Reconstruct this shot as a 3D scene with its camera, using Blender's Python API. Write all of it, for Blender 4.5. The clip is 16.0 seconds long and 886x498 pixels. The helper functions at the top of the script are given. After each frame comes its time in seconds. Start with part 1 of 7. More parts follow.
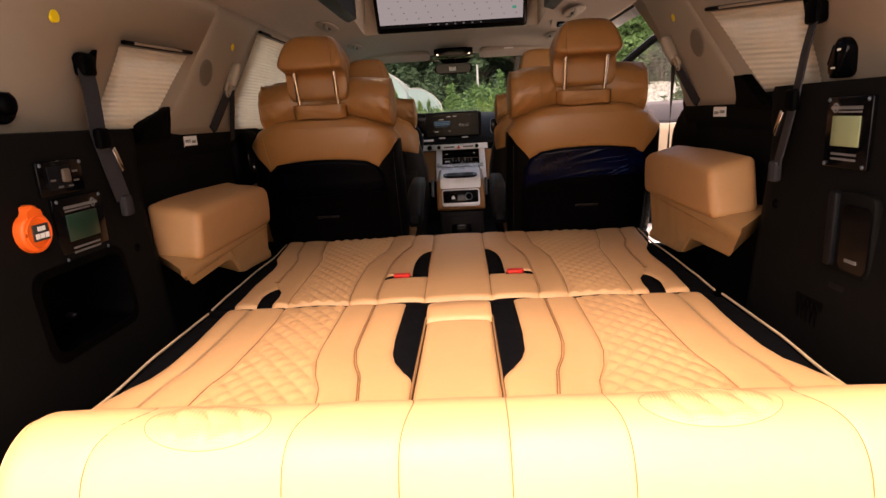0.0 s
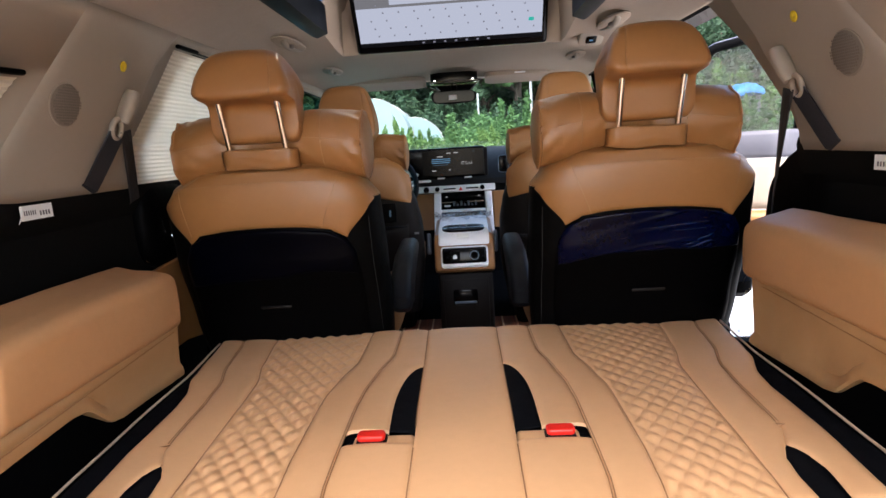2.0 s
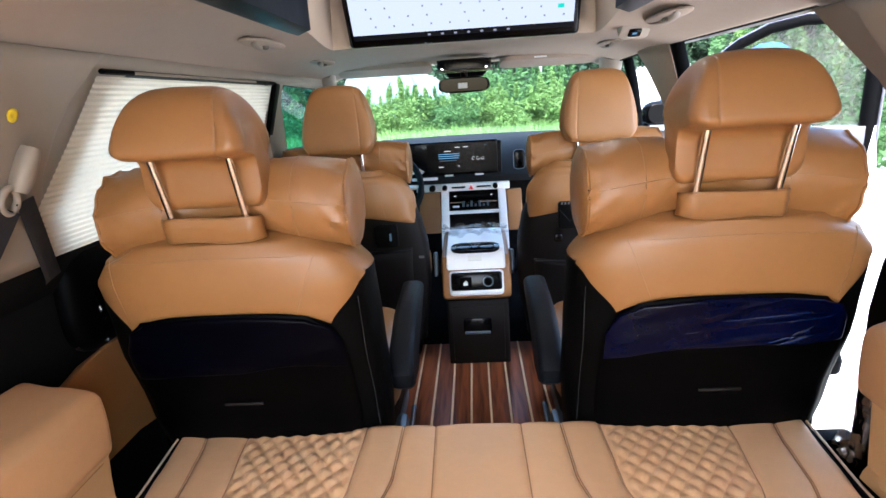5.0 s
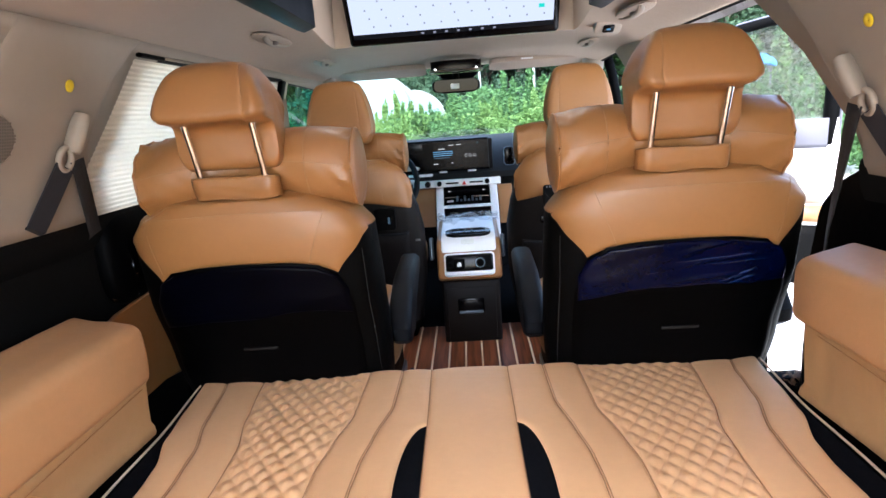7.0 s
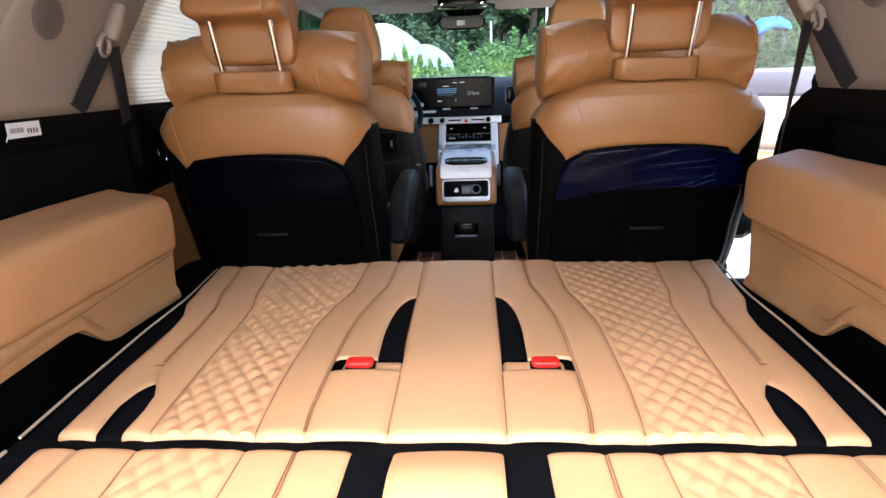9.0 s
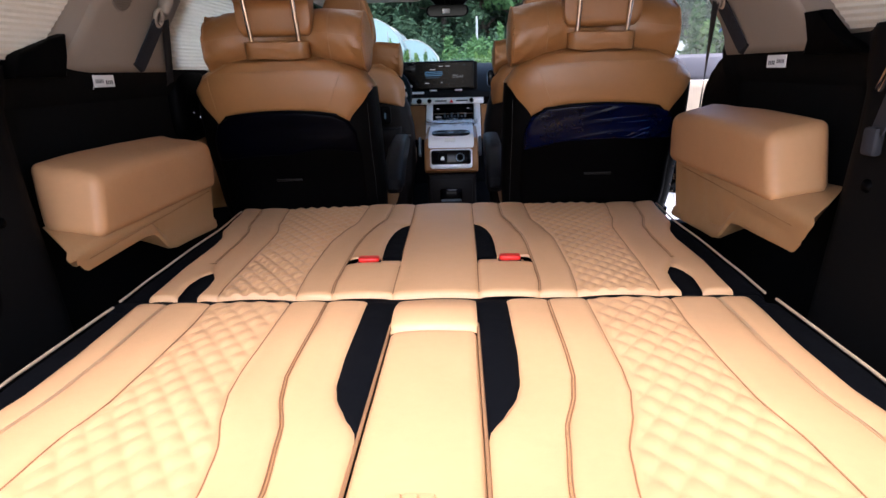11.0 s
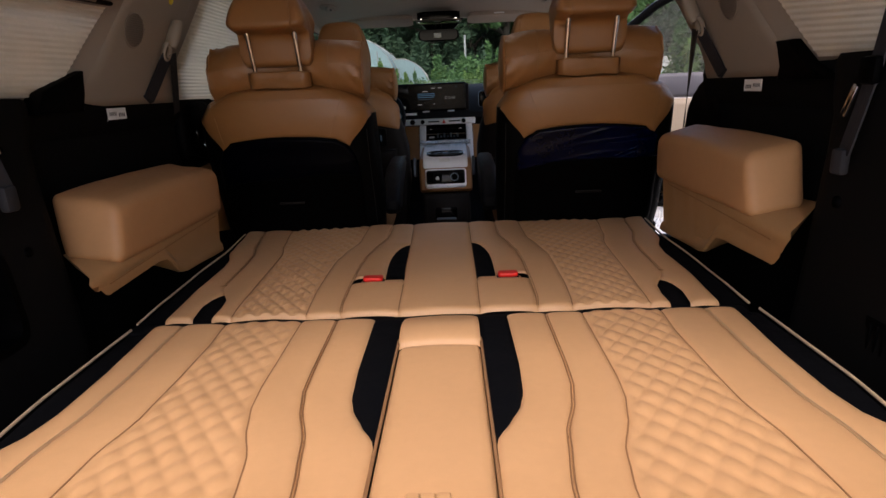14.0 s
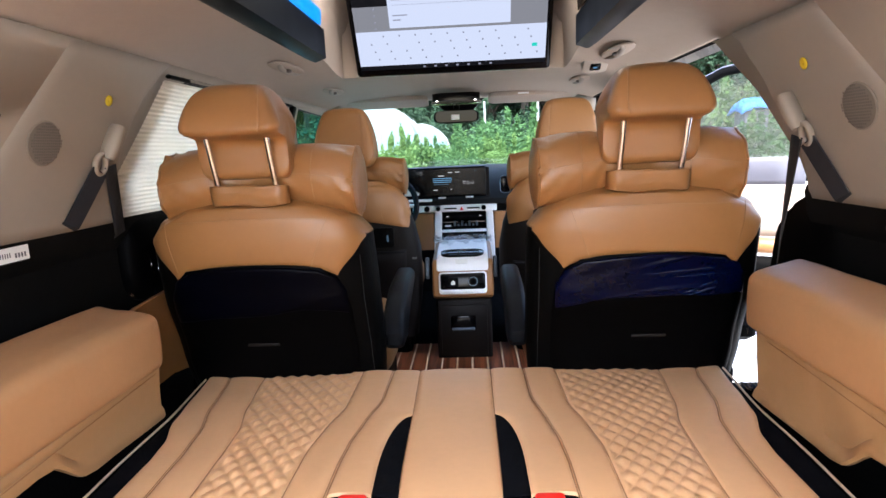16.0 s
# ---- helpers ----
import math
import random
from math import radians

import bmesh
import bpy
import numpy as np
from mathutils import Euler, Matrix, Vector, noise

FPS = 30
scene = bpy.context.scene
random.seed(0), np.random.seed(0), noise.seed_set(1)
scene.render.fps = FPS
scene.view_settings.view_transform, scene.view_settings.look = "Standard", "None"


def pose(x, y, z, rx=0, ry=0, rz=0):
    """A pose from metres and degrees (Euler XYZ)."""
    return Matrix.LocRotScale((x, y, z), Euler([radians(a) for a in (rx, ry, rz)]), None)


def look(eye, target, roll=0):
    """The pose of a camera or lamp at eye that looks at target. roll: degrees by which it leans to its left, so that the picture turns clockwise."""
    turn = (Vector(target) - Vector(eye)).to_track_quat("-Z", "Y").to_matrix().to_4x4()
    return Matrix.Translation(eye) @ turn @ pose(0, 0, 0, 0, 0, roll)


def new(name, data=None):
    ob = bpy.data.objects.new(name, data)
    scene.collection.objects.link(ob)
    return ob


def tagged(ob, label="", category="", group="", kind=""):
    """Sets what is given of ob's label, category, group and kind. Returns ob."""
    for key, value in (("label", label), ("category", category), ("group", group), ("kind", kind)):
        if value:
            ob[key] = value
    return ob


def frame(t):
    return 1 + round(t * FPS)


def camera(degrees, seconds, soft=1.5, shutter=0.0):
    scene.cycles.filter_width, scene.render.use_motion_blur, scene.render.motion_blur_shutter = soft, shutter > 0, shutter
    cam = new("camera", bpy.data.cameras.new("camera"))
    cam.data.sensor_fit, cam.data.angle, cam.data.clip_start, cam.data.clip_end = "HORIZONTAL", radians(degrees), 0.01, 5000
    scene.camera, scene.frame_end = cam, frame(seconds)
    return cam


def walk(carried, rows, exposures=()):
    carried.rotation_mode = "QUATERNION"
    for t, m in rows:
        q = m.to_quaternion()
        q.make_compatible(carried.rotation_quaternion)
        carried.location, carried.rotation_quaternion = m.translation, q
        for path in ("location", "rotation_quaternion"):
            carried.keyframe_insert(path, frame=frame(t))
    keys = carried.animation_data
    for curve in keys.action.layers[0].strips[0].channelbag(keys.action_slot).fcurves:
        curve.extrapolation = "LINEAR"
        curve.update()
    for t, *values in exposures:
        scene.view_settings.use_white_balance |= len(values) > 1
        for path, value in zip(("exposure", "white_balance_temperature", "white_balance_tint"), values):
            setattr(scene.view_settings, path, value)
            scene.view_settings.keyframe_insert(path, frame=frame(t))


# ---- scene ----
cam = camera(76.3, 16.0)
PATH = [
    (0, (0.047, 0.098, 1.322), (-0.049, 2.042, 0.864), -3.2),
    (0.5, (0.006, 0.283, 1.329), (-0.005, 2.239, 0.913), -3.5),
    (1, (-0.019, 0.433, 1.328), (0.04, 2.382, 0.885), -2.8),
    (1.5, (0.004, 0.62, 1.331), (-0.048, 2.582, 0.945), -3.4),
    (2, (0.035, 0.786, 1.372), (-0.061, 2.749, 1.007), -3.5),
    (2.5, (0.022, 0.933, 1.456), (-0.032, 2.919, 1.218), -4.4),
    (3, (0.003, 1.058, 1.504), (-0.066, 3.046, 1.292), -5.8),
    (3.5, (0.002, 1.137, 1.551), (-0.037, 3.117, 1.274), -4.6),
    (4, (0.008, 1.186, 1.571), (-0.117, 3.124, 1.093), -3.4),
    (4.2, (0.015, 1.193, 1.582), (-0.109, 3.119, 1.056), -3.5),
    (6.5, (0.023, 1.059, 1.508), (-0.102, 3.0, 1.043), -3.8),
    (7, (0.031, 0.989, 1.48), (-0.079, 2.933, 1.022), -4.2),
    (7.5, (0.035, 0.934, 1.444), (-0.088, 2.869, 0.953), -4.4),
    (8, (0.044, 0.886, 1.413), (-0.087, 2.811, 0.888), -3.6),
    (8.5, (0.05, 0.843, 1.382), (-0.082, 2.762, 0.834), -3.8),
    (9, (0.061, 0.798, 1.364), (-0.066, 2.705, 0.773), -2.0),
    (9.2, (0.064, 0.786, 1.36), (-0.092, 2.685, 0.753), -1.8),
    (11.3, (0.076, 0.383, 1.285), (0.001, 2.288, 0.681), -1.7),
    (11.5, (0.083, 0.354, 1.282), (-0.008, 2.255, 0.668), -2.0),
    (12, (0.088, 0.307, 1.272), (-0.033, 2.182, 0.587), -2.3),
    (12.5, (0.092, 0.264, 1.264), (-0.031, 2.131, 0.556), -2.7),
    (13, (0.086, 0.248, 1.261), (-0.025, 2.112, 0.546), -2.5),
    (13.5, (0.069, 0.299, 1.29), (-0.015, 2.199, 0.67), -2.9),
    (14, (0.054, 0.377, 1.318), (0.003, 2.299, 0.768), -2.6),
    (14.5, (0.029, 0.484, 1.35), (0.011, 2.431, 0.893), -2.7),
    (15, (0.016, 0.597, 1.377), (0.017, 2.556, 0.975), -2.9),
    (15.5, (0.063, 0.719, 1.428), (-0.044, 2.681, 1.054), -2.4),
    (16, (0.064, 0.849, 1.449), (-0.047, 2.816, 1.104), -2.5),
]
walk(cam, [(t, look(eye, target, roll)) for t, eye, target, roll in PATH], exposures=[(0, 2.18, 9900, 29), (0.5, 1.98, 9000, 24), (1, 2.03, 8800, 24), (1.5, 2.3, 8200, 20), (2, 2.96, 6800, 13), (3, 3.48, 6500, 11), (4, 3.76, 6250, 9), (8, 3.63, 6300, 10), (9, 3.36, 6400, 13), (11.5, 2.2, 6150, 20), (12.5, 1.34, 7700, 35), (13, 1.26, 8300, 36), (13.5, 1.08, 8100, 29), (14, 1.40, 7250, 19), (14.5, 1.82, 7100, 18), (15, 2.48, 7300, 17), (15.5, 3.1, 6650, 12), (16, 3.50, 6400, 11)])

# ---- light and air ----
SUN_EL, SUN_AZ = 53.0, 185.0   # elevation, and degrees from straight ahead towards the right
world = bpy.data.worlds.new("daylight")
scene.world = world
world.use_nodes = True
wn, wl = world.node_tree.nodes, world.node_tree.links
sky = wn.new("ShaderNodeTexSky")
sky.sky_type, sky.sun_disc = "NISHITA", False
sky.sun_elevation, sky.sun_rotation = radians(SUN_EL), radians(SUN_AZ)
sky.dust_density = 2.5
wl.new(sky.outputs["Color"], wn["Background"].inputs["Color"])
wn["Background"].inputs["Strength"].default_value = 0.15
sun_data = bpy.data.lights.new("sun", "SUN")
sun_data.energy, sun_data.angle, sun_data.color = 0.85, radians(30), (1.0, 0.97, 0.93)
sun = new("sun", sun_data)
sx, sy, sz = math.cos(radians(SUN_EL)) * math.sin(radians(SUN_AZ)), math.cos(radians(SUN_EL)) * math.cos(radians(SUN_AZ)), math.sin(radians(SUN_EL))
sun.matrix_world = look((sx * 30, sy * 30, sz * 30), (0, 0, 0))


# ---- materials ----
GLOW = 0.085   # brightness of the screens and lamps against the daylight
def material(name, base, rough=0.5, metal=0.0, grain=0.0, grain_size=400.0, stain=0.0, stain_size=6.0, coat=0.0, vary=0.0, spec=0.5, cells=False):
    """A surface with fine relief (grain, per metre) and large faint mottling (stain)."""
    m = bpy.data.materials.new(name)
    m.use_nodes = True
    n, l = m.node_tree.nodes, m.node_tree.links
    b = n["Principled BSDF"]
    b.inputs["Roughness"].default_value, b.inputs["Metallic"].default_value = rough, metal
    b.inputs["Coat Weight"].default_value = coat
    b.inputs["Specular IOR Level"].default_value = spec
    b.inputs["Base Color"].default_value = (*base, 1)
    tc = n.new("ShaderNodeTexCoord")
    if stain:
        big = n.new("ShaderNodeTexNoise")
        big.inputs["Scale"].default_value, big.inputs["Detail"].default_value = stain_size, 5
        l.new(tc.outputs["Object"], big.inputs["Vector"])
        fine = n.new("ShaderNodeTexNoise")
        fine.inputs["Scale"].default_value, fine.inputs["Detail"].default_value = stain_size * 14, 3
        l.new(tc.outputs["Object"], fine.inputs["Vector"])
        both = n.new("ShaderNodeMath")
        both.operation = "MULTIPLY_ADD"
        both.inputs[1].default_value = 0.35
        l.new(fine.outputs["Fac"], both.inputs[0])
        l.new(big.outputs["Fac"], both.inputs[2])
        ramp = n.new("ShaderNodeMapRange")
        ramp.inputs["From Min"].default_value, ramp.inputs["From Max"].default_value = 0.45, 0.95
        ramp.inputs["To Min"].default_value, ramp.inputs["To Max"].default_value = 1 - stain, 1 + stain * 0.6
        l.new(both.outputs[0], ramp.inputs["Value"])
        mul = n.new("ShaderNodeVectorMath")
        mul.operation = "SCALE"
        mul.inputs[0].default_value = base
        l.new(ramp.outputs["Result"], mul.inputs["Scale"])
        out = mul.outputs["Vector"]
        if vary:
            info = n.new("ShaderNodeObjectInfo")
            rr = n.new("ShaderNodeMapRange")
            rr.inputs["To Min"].default_value, rr.inputs["To Max"].default_value = 1 - vary, 1 + vary
            l.new(info.outputs["Random"], rr.inputs["Value"])
            mul2 = n.new("ShaderNodeVectorMath")
            mul2.operation = "SCALE"
            l.new(out, mul2.inputs[0])
            l.new(rr.outputs["Result"], mul2.inputs["Scale"])
            out = mul2.outputs["Vector"]
        l.new(out, b.inputs["Base Color"])
        rg = n.new("ShaderNodeMapRange")
        rg.inputs["To Min"].default_value, rg.inputs["To Max"].default_value = max(0.02, rough - 0.08), min(1, rough + 0.1)
        l.new(big.outputs["Fac"], rg.inputs["Value"])
        l.new(rg.outputs["Result"], b.inputs["Roughness"])
    if grain:
        if cells:
            tex = n.new("ShaderNodeTexVoronoi")
            tex.inputs["Scale"].default_value = grain_size
            res = tex.outputs["Distance"]
        else:
            tex = n.new("ShaderNodeTexNoise")
            tex.inputs["Scale"].default_value, tex.inputs["Detail"].default_value = grain_size, 3
            res = tex.outputs["Fac"]
        l.new(tc.outputs["Object"], tex.inputs["Vector"])
        soft = n.new("ShaderNodeTexNoise")
        soft.inputs["Scale"].default_value, soft.inputs["Detail"].default_value = 22, 3
        l.new(tc.outputs["Object"], soft.inputs["Vector"])
        add = n.new("ShaderNodeMath")
        add.operation = "MULTIPLY_ADD"
        add.inputs[1].default_value = 0.15
        l.new(res, add.inputs[0])
        l.new(soft.outputs["Fac"], add.inputs[2])
        bump = n.new("ShaderNodeBump")
        bump.inputs["Strength"].default_value, bump.inputs["Distance"].default_value = grain, 0.004
        l.new(add.outputs[0], bump.inputs["Height"])
        l.new(bump.outputs["Normal"], b.inputs["Normal"])
    return m


def emitter(name, colour, strength, base=(0.004, 0.004, 0.004)):
    m = material(name, base, 0.3)
    b = m.node_tree.nodes["Principled BSDF"]
    b.inputs["Specular IOR Level"].default_value = 0.08
    b.inputs["Emission Color"].default_value, b.inputs["Emission Strength"].default_value = (*colour, 1), strength * GLOW
    return m


def sheer(name, colour, through_part, rough=0.8):
    """Cloth or leaf that lets part of the light through."""
    m = material(name, colour, rough, stain=0.12, stain_size=9)
    n, l = m.node_tree.nodes, m.node_tree.links
    tr = n.new("ShaderNodeBsdfTranslucent")
    tr.inputs["Color"].default_value = (*colour, 1)
    mix = n.new("ShaderNodeMixShader")
    mix.inputs["Fac"].default_value = through_part
    l.new(n["Principled BSDF"].outputs[0], mix.inputs[1])
    l.new(tr.outputs[0], mix.inputs[2])
    l.new(mix.outputs[0], n["Material Output"].inputs["Surface"])
    return m


def pane_material(name, tint, gloss=0.08):
    """Thin clear glass: mostly let through, a little mirrored."""
    m = bpy.data.materials.new(name)
    m.use_nodes = True
    n, l = m.node_tree.nodes, m.node_tree.links
    n.remove(n["Principled BSDF"])
    t = n.new("ShaderNodeBsdfTransparent")
    t.inputs["Color"].default_value = (*tint, 1)
    g = n.new("ShaderNodeBsdfGlossy")
    g.inputs["Roughness"].default_value = 0.02
    mix = n.new("ShaderNodeMixShader")
    mix.inputs["Fac"].default_value = gloss
    l.new(t.outputs[0], mix.inputs[1])
    l.new(g.outputs[0], mix.inputs[2])
    l.new(mix.outputs[0], n["Material Output"].inputs["Surface"])
    return m


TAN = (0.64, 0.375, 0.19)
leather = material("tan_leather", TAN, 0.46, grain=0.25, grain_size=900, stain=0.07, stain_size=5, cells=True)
# tan darkened for the weaker daylight that reaches the seats
leather_seat = material("tan_leather_smooth_shaded", (0.275, 0.121, 0.038), 0.4, grain=0.2, grain_size=900, stain=0.08, stain_size=6, cells=True)
# bed tan again, darkened halfway: pads get more daylight than the seats
leather_pad = material("tan_leather_pad_shaded", (0.45, 0.232, 0.1), 0.54, grain=0.22, grain_size=900, stain=0.08, stain_size=6, cells=True)
stitch_mat = material("brown_thread", (0.29, 0.15, 0.068), 0.8, grain=0.5, grain_size=1500)
thread_light = material("pale_thread", (0.55, 0.38, 0.22), 0.7, grain=0.5, grain_size=1500)
grey_thread = material("grey_thread", (0.012, 0.012, 0.012), 0.8)
black_cloth = material("black_cloth", (0.002, 0.0025, 0.004), 0.9, spec=0.08, grain=0.6, grain_size=1400, stain=0.15, stain_size=20)
dark_leather = material("charcoal_leather", (0.0012, 0.0012, 0.0013), 0.55, spec=0.045, grain=0.3, grain_size=900, stain=0.1, cells=True)
slate_leather = material("slate_leather", (0.0034, 0.004, 0.0056), 0.5, spec=0.14, grain=0.3, grain_size=900, stain=0.1, cells=True)
black_plastic = material("black_plastic", (0.0007, 0.0007, 0.0009), 0.5, spec=0.03, grain=0.35, grain_size=1200, stain=0.12)
trim_plastic = material("charcoal_trim", (0.0046, 0.0045, 0.0044), 0.7, spec=0.05, grain=0.3, grain_size=1000, stain=0.15, stain_size=4)
gloss_black = material("gloss_black", (0.002, 0.002, 0.0026), 0.14, stain=0.1, spec=0.16)
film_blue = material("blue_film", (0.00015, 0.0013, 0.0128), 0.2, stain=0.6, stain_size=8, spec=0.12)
# lighter, glossier blue: the film's highlights put into a colour of their own
film_glint = material("blue_film_glint", (0.001, 0.012, 0.06), 0.12, spec=0.9)
# left seat's copy of the film, darkened where no sky is mirrored
film_shaded = material("blue_film_shaded", (0.0003, 0.0004, 0.002), 0.34, stain=0.4, stain_size=7, spec=0.04)
mirror_dark = material("dimmed_mirror", (0.008, 0.008, 0.008), 0.08, metal=1.0)
brown_plastic = material("umber_plastic", (0.006, 0.0045, 0.0042), 0.5, spec=0.12, grain=0.3, grain_size=1000, stain=0.12)
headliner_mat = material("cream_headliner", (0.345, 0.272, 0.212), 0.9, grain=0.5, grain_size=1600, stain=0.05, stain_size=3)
cream_plastic = material("cream_plastic", (0.27, 0.222, 0.174), 0.6, grain=0.25, grain_size=1200, stain=0.05, stain_size=4)
valance_mat = material("navy_gloss_trim", (0.0009, 0.0022, 0.0045), 0.4, stain=0.1, spec=0.05)
white_silver = material("satin_silver", (0.82, 0.82, 0.83), 0.32, metal=0.1, stain=0.05)
chrome = material("chrome", (0.8, 0.8, 0.8), 0.14, metal=1.0)
steel_blue = material("grey_steel", (0.1, 0.13, 0.16), 0.4, metal=0.6, stain=0.1)
red_plastic = material("red_plastic", (0.75, 0.02, 0.012), 0.4)
orange_plastic = material("orange_plastic", (0.9, 0.13, 0.02), 0.45)
webbing = material("grey_webbing", (0.009, 0.0095, 0.013), 0.75, grain=0.8, grain_size=900, stain=0.1)
webbing_brown = material("umber_webbing", (0.008, 0.0062, 0.006), 0.8, grain=0.8, grain_size=900, stain=0.1)
paper = material("white_paper", (0.75, 0.75, 0.72), 0.8, stain=0.05)
ink = material("black_ink", (0.02, 0.02, 0.02), 0.7)
yellow_mat = material("yellow_sticker", (0.75, 0.55, 0.02), 0.6)
rubber = material("black_rubber", (0.0008, 0.0008, 0.001), 0.7, spec=0.05, stain=0.1)
piping_mat = material("cream_piping", (0.6, 0.45, 0.3), 0.55, grain=0.3, grain_size=900)
clear_plastic = pane_material("clear_film", (0.9, 0.92, 0.94), 0.16)
windscreen_glass = pane_material("windscreen_glass", (0.88, 0.96, 0.94), 0.05)
side_glass = pane_material("tinted_glass", (0.6, 0.68, 0.68), 0.12)
privacy_glass = pane_material("privacy_glass", (0.06, 0.052, 0.034), 0.08)
dusty_glass = pane_material("dusty_glass", (0.62, 0.68, 0.66), 0.10)
dn, dl = dusty_glass.node_tree.nodes, dusty_glass.node_tree.links
dust, speck, veil = dn.new("ShaderNodeBsdfDiffuse"), dn.new("ShaderNodeTexNoise"), dn.new("ShaderNodeMapRange")
dust.inputs["Color"].default_value = (0.1, 0.105, 0.095, 1)
speck.inputs["Scale"].default_value, speck.inputs["Detail"].default_value = 55, 6
veil.inputs["From Min"].default_value, veil.inputs["From Max"].default_value = 0.38, 0.68
veil.inputs["To Min"].default_value, veil.inputs["To Max"].default_value = 0.2, 0.62
dusty = dn.new("ShaderNodeMixShader")
dl.new(dn.new("ShaderNodeTexCoord").outputs["Object"], speck.inputs["Vector"])
dl.new(speck.outputs["Fac"], veil.inputs["Value"])
dl.new(veil.outputs["Result"], dusty.inputs["Fac"])
dl.new(dn["Material Output"].inputs["Surface"].links[0].from_socket, dusty.inputs[1])
dl.new(dust.outputs[0], dusty.inputs[2])
dl.new(dusty.outputs[0], dn["Material Output"].inputs["Surface"])
teal_glass = pane_material("teal_glass", (0.12, 0.42, 0.46), 0.05)
blind_mat = sheer("cream_blind_cloth", (0.70, 0.62, 0.49), 0.34)
lamp_white = emitter("white_lamp", (1.0, 0.95, 0.88), 9.0)
led_blue = emitter("blue_light_strip", (0.0, 0.24, 1.0), 1.9)
dome_lamp = emitter("dome_lamp_white", (1.0, 0.94, 0.86), 160.0)
vinyl = material("tan_vinyl", (0.41, 0.225, 0.095), 0.4, grain=0.2, grain_size=700, stain=0.08, stain_size=6)
sill_grey = material("pale_grey_trim", (0.085, 0.085, 0.105), 0.5, grain=0.2, grain_size=900, stain=0.06)
taupe = material("taupe_plastic", (0.09, 0.07, 0.055), 0.6, grain=0.2, grain_size=900, stain=0.06)
dim_print = material("dim_print", (0.1, 0.1, 0.1), 0.6)
screen_off = material("screen_black", (0.0015, 0.0015, 0.002), 0.22, spec=0.12)
dash_soft = material("dash_soft_grey", (0.008, 0.009, 0.0105), 0.75, spec=0.15, grain=0.3, grain_size=900, stain=0.1)
screen_white = emitter("screen_white", (0.7, 0.78, 1.0), 1.0)
screen_grey = emitter("screen_grey", (0.26, 0.27, 0.31), 1.0)
screen_dark = emitter("screen_dark", (0.004, 0.0045, 0.007), 1.0)
screen_ink = emitter("screen_ink", (0.3, 0.32, 0.42), 1.0)
screen_teal = emitter("screen_teal", (0.02, 0.7, 0.6), 1.0)
dash_blue = emitter("dash_text_blue", (0.12, 0.3, 0.5), 1.0)
dash_dim = emitter("dash_text_dim", (0.05, 0.09, 0.13), 1.0)
dash_white = emitter("dash_text_white", (0.6, 0.62, 0.65), 1.0)
lcd_green = material("green_lcd", (0.22, 0.27, 0.15), 0.35)
lcd_dark = material("dark_green_lcd", (0.006, 0.032, 0.02), 0.3)
concrete = material("pale_concrete", (0.58, 0.565, 0.54), 0.9, grain=0.4, grain_size=90, stain=0.2, stain_size=0.6)
grass_mat = sheer("grass", (0.12, 0.21, 0.055), 0.3)
leaf_light = sheer("leaf_light", (0.115, 0.21, 0.06), 0.35)
leaf_mid = sheer("leaf_mid", (0.06, 0.14, 0.046), 0.35)
leaf_dark = sheer("leaf_dark", (0.025, 0.062, 0.03), 0.3)
bark = material("bark", (0.05, 0.038, 0.028), 0.9, grain=0.8, grain_size=40, stain=0.3)
poly_film = sheer("polytunnel_film", (0.27, 0.39, 0.42), 0.4)
pole_mat = material("galvanised_pole", (0.28, 0.29, 0.29), 0.5, metal=0.3, stain=0.1)
tarp_blue = material("blue_tarpaulin", (0.03, 0.2, 0.6), 0.5, stain=0.15)
car_paint = material("white_car_paint", (0.75, 0.76, 0.78), 0.25, coat=0.6, stain=0.04)


def wood_material(name, dark, light):
    m = bpy.data.materials.new(name)
    m.use_nodes = True
    n, l = m.node_tree.nodes, m.node_tree.links
    b = n["Principled BSDF"]
    b.inputs["Roughness"].default_value = 0.28
    tc, mp = n.new("ShaderNodeTexCoord"), n.new("ShaderNodeMapping")
    info = n.new("ShaderNodeObjectInfo")
    shift = n.new("ShaderNodeVectorMath")
    shift.operation = "MULTIPLY_ADD"
    shift.inputs[0].default_value = (3.1, 7.7, 1.3)
    l.new(info.outputs["Random"], shift.inputs[1])
    l.new(tc.outputs["Object"], shift.inputs[2])
    mp.inputs["Scale"].default_value = (55, 3.2, 20)
    l.new(shift.outputs["Vector"], mp.inputs["Vector"])
    nz = n.new("ShaderNodeTexNoise")
    nz.inputs["Scale"].default_value, nz.inputs["Detail"].default_value, nz.inputs["Distortion"].default_value = 1.0, 6, 0.6
    l.new(mp.outputs["Vector"], nz.inputs["Vector"])
    cr = n.new("ShaderNodeValToRGB")
    cr.color_ramp.elements[0].position, cr.color_ramp.elements[0].color = 0.32, (*dark, 1)
    cr.color_ramp.elements[1].position, cr.color_ramp.elements[1].color = 0.7, (*light, 1)
    l.new(nz.outputs["Fac"], cr.inputs["Fac"])
    l.new(cr.outputs["Color"], b.inputs["Base Color"])
    bump = n.new("ShaderNodeBump")
    bump.inputs["Strength"].default_value, bump.inputs["Distance"].default_value = 0.15, 0.002
    l.new(nz.outputs["Fac"], bump.inputs["Height"])
    l.new(bump.outputs["Normal"], b.inputs["Normal"])
    return m


wood = wood_material("red_brown_wood", (0.07, 0.017, 0.007), (0.34, 0.1, 0.038))
inlay = material("maple_inlay", (0.8, 0.62, 0.4), 0.35, stain=0.1)


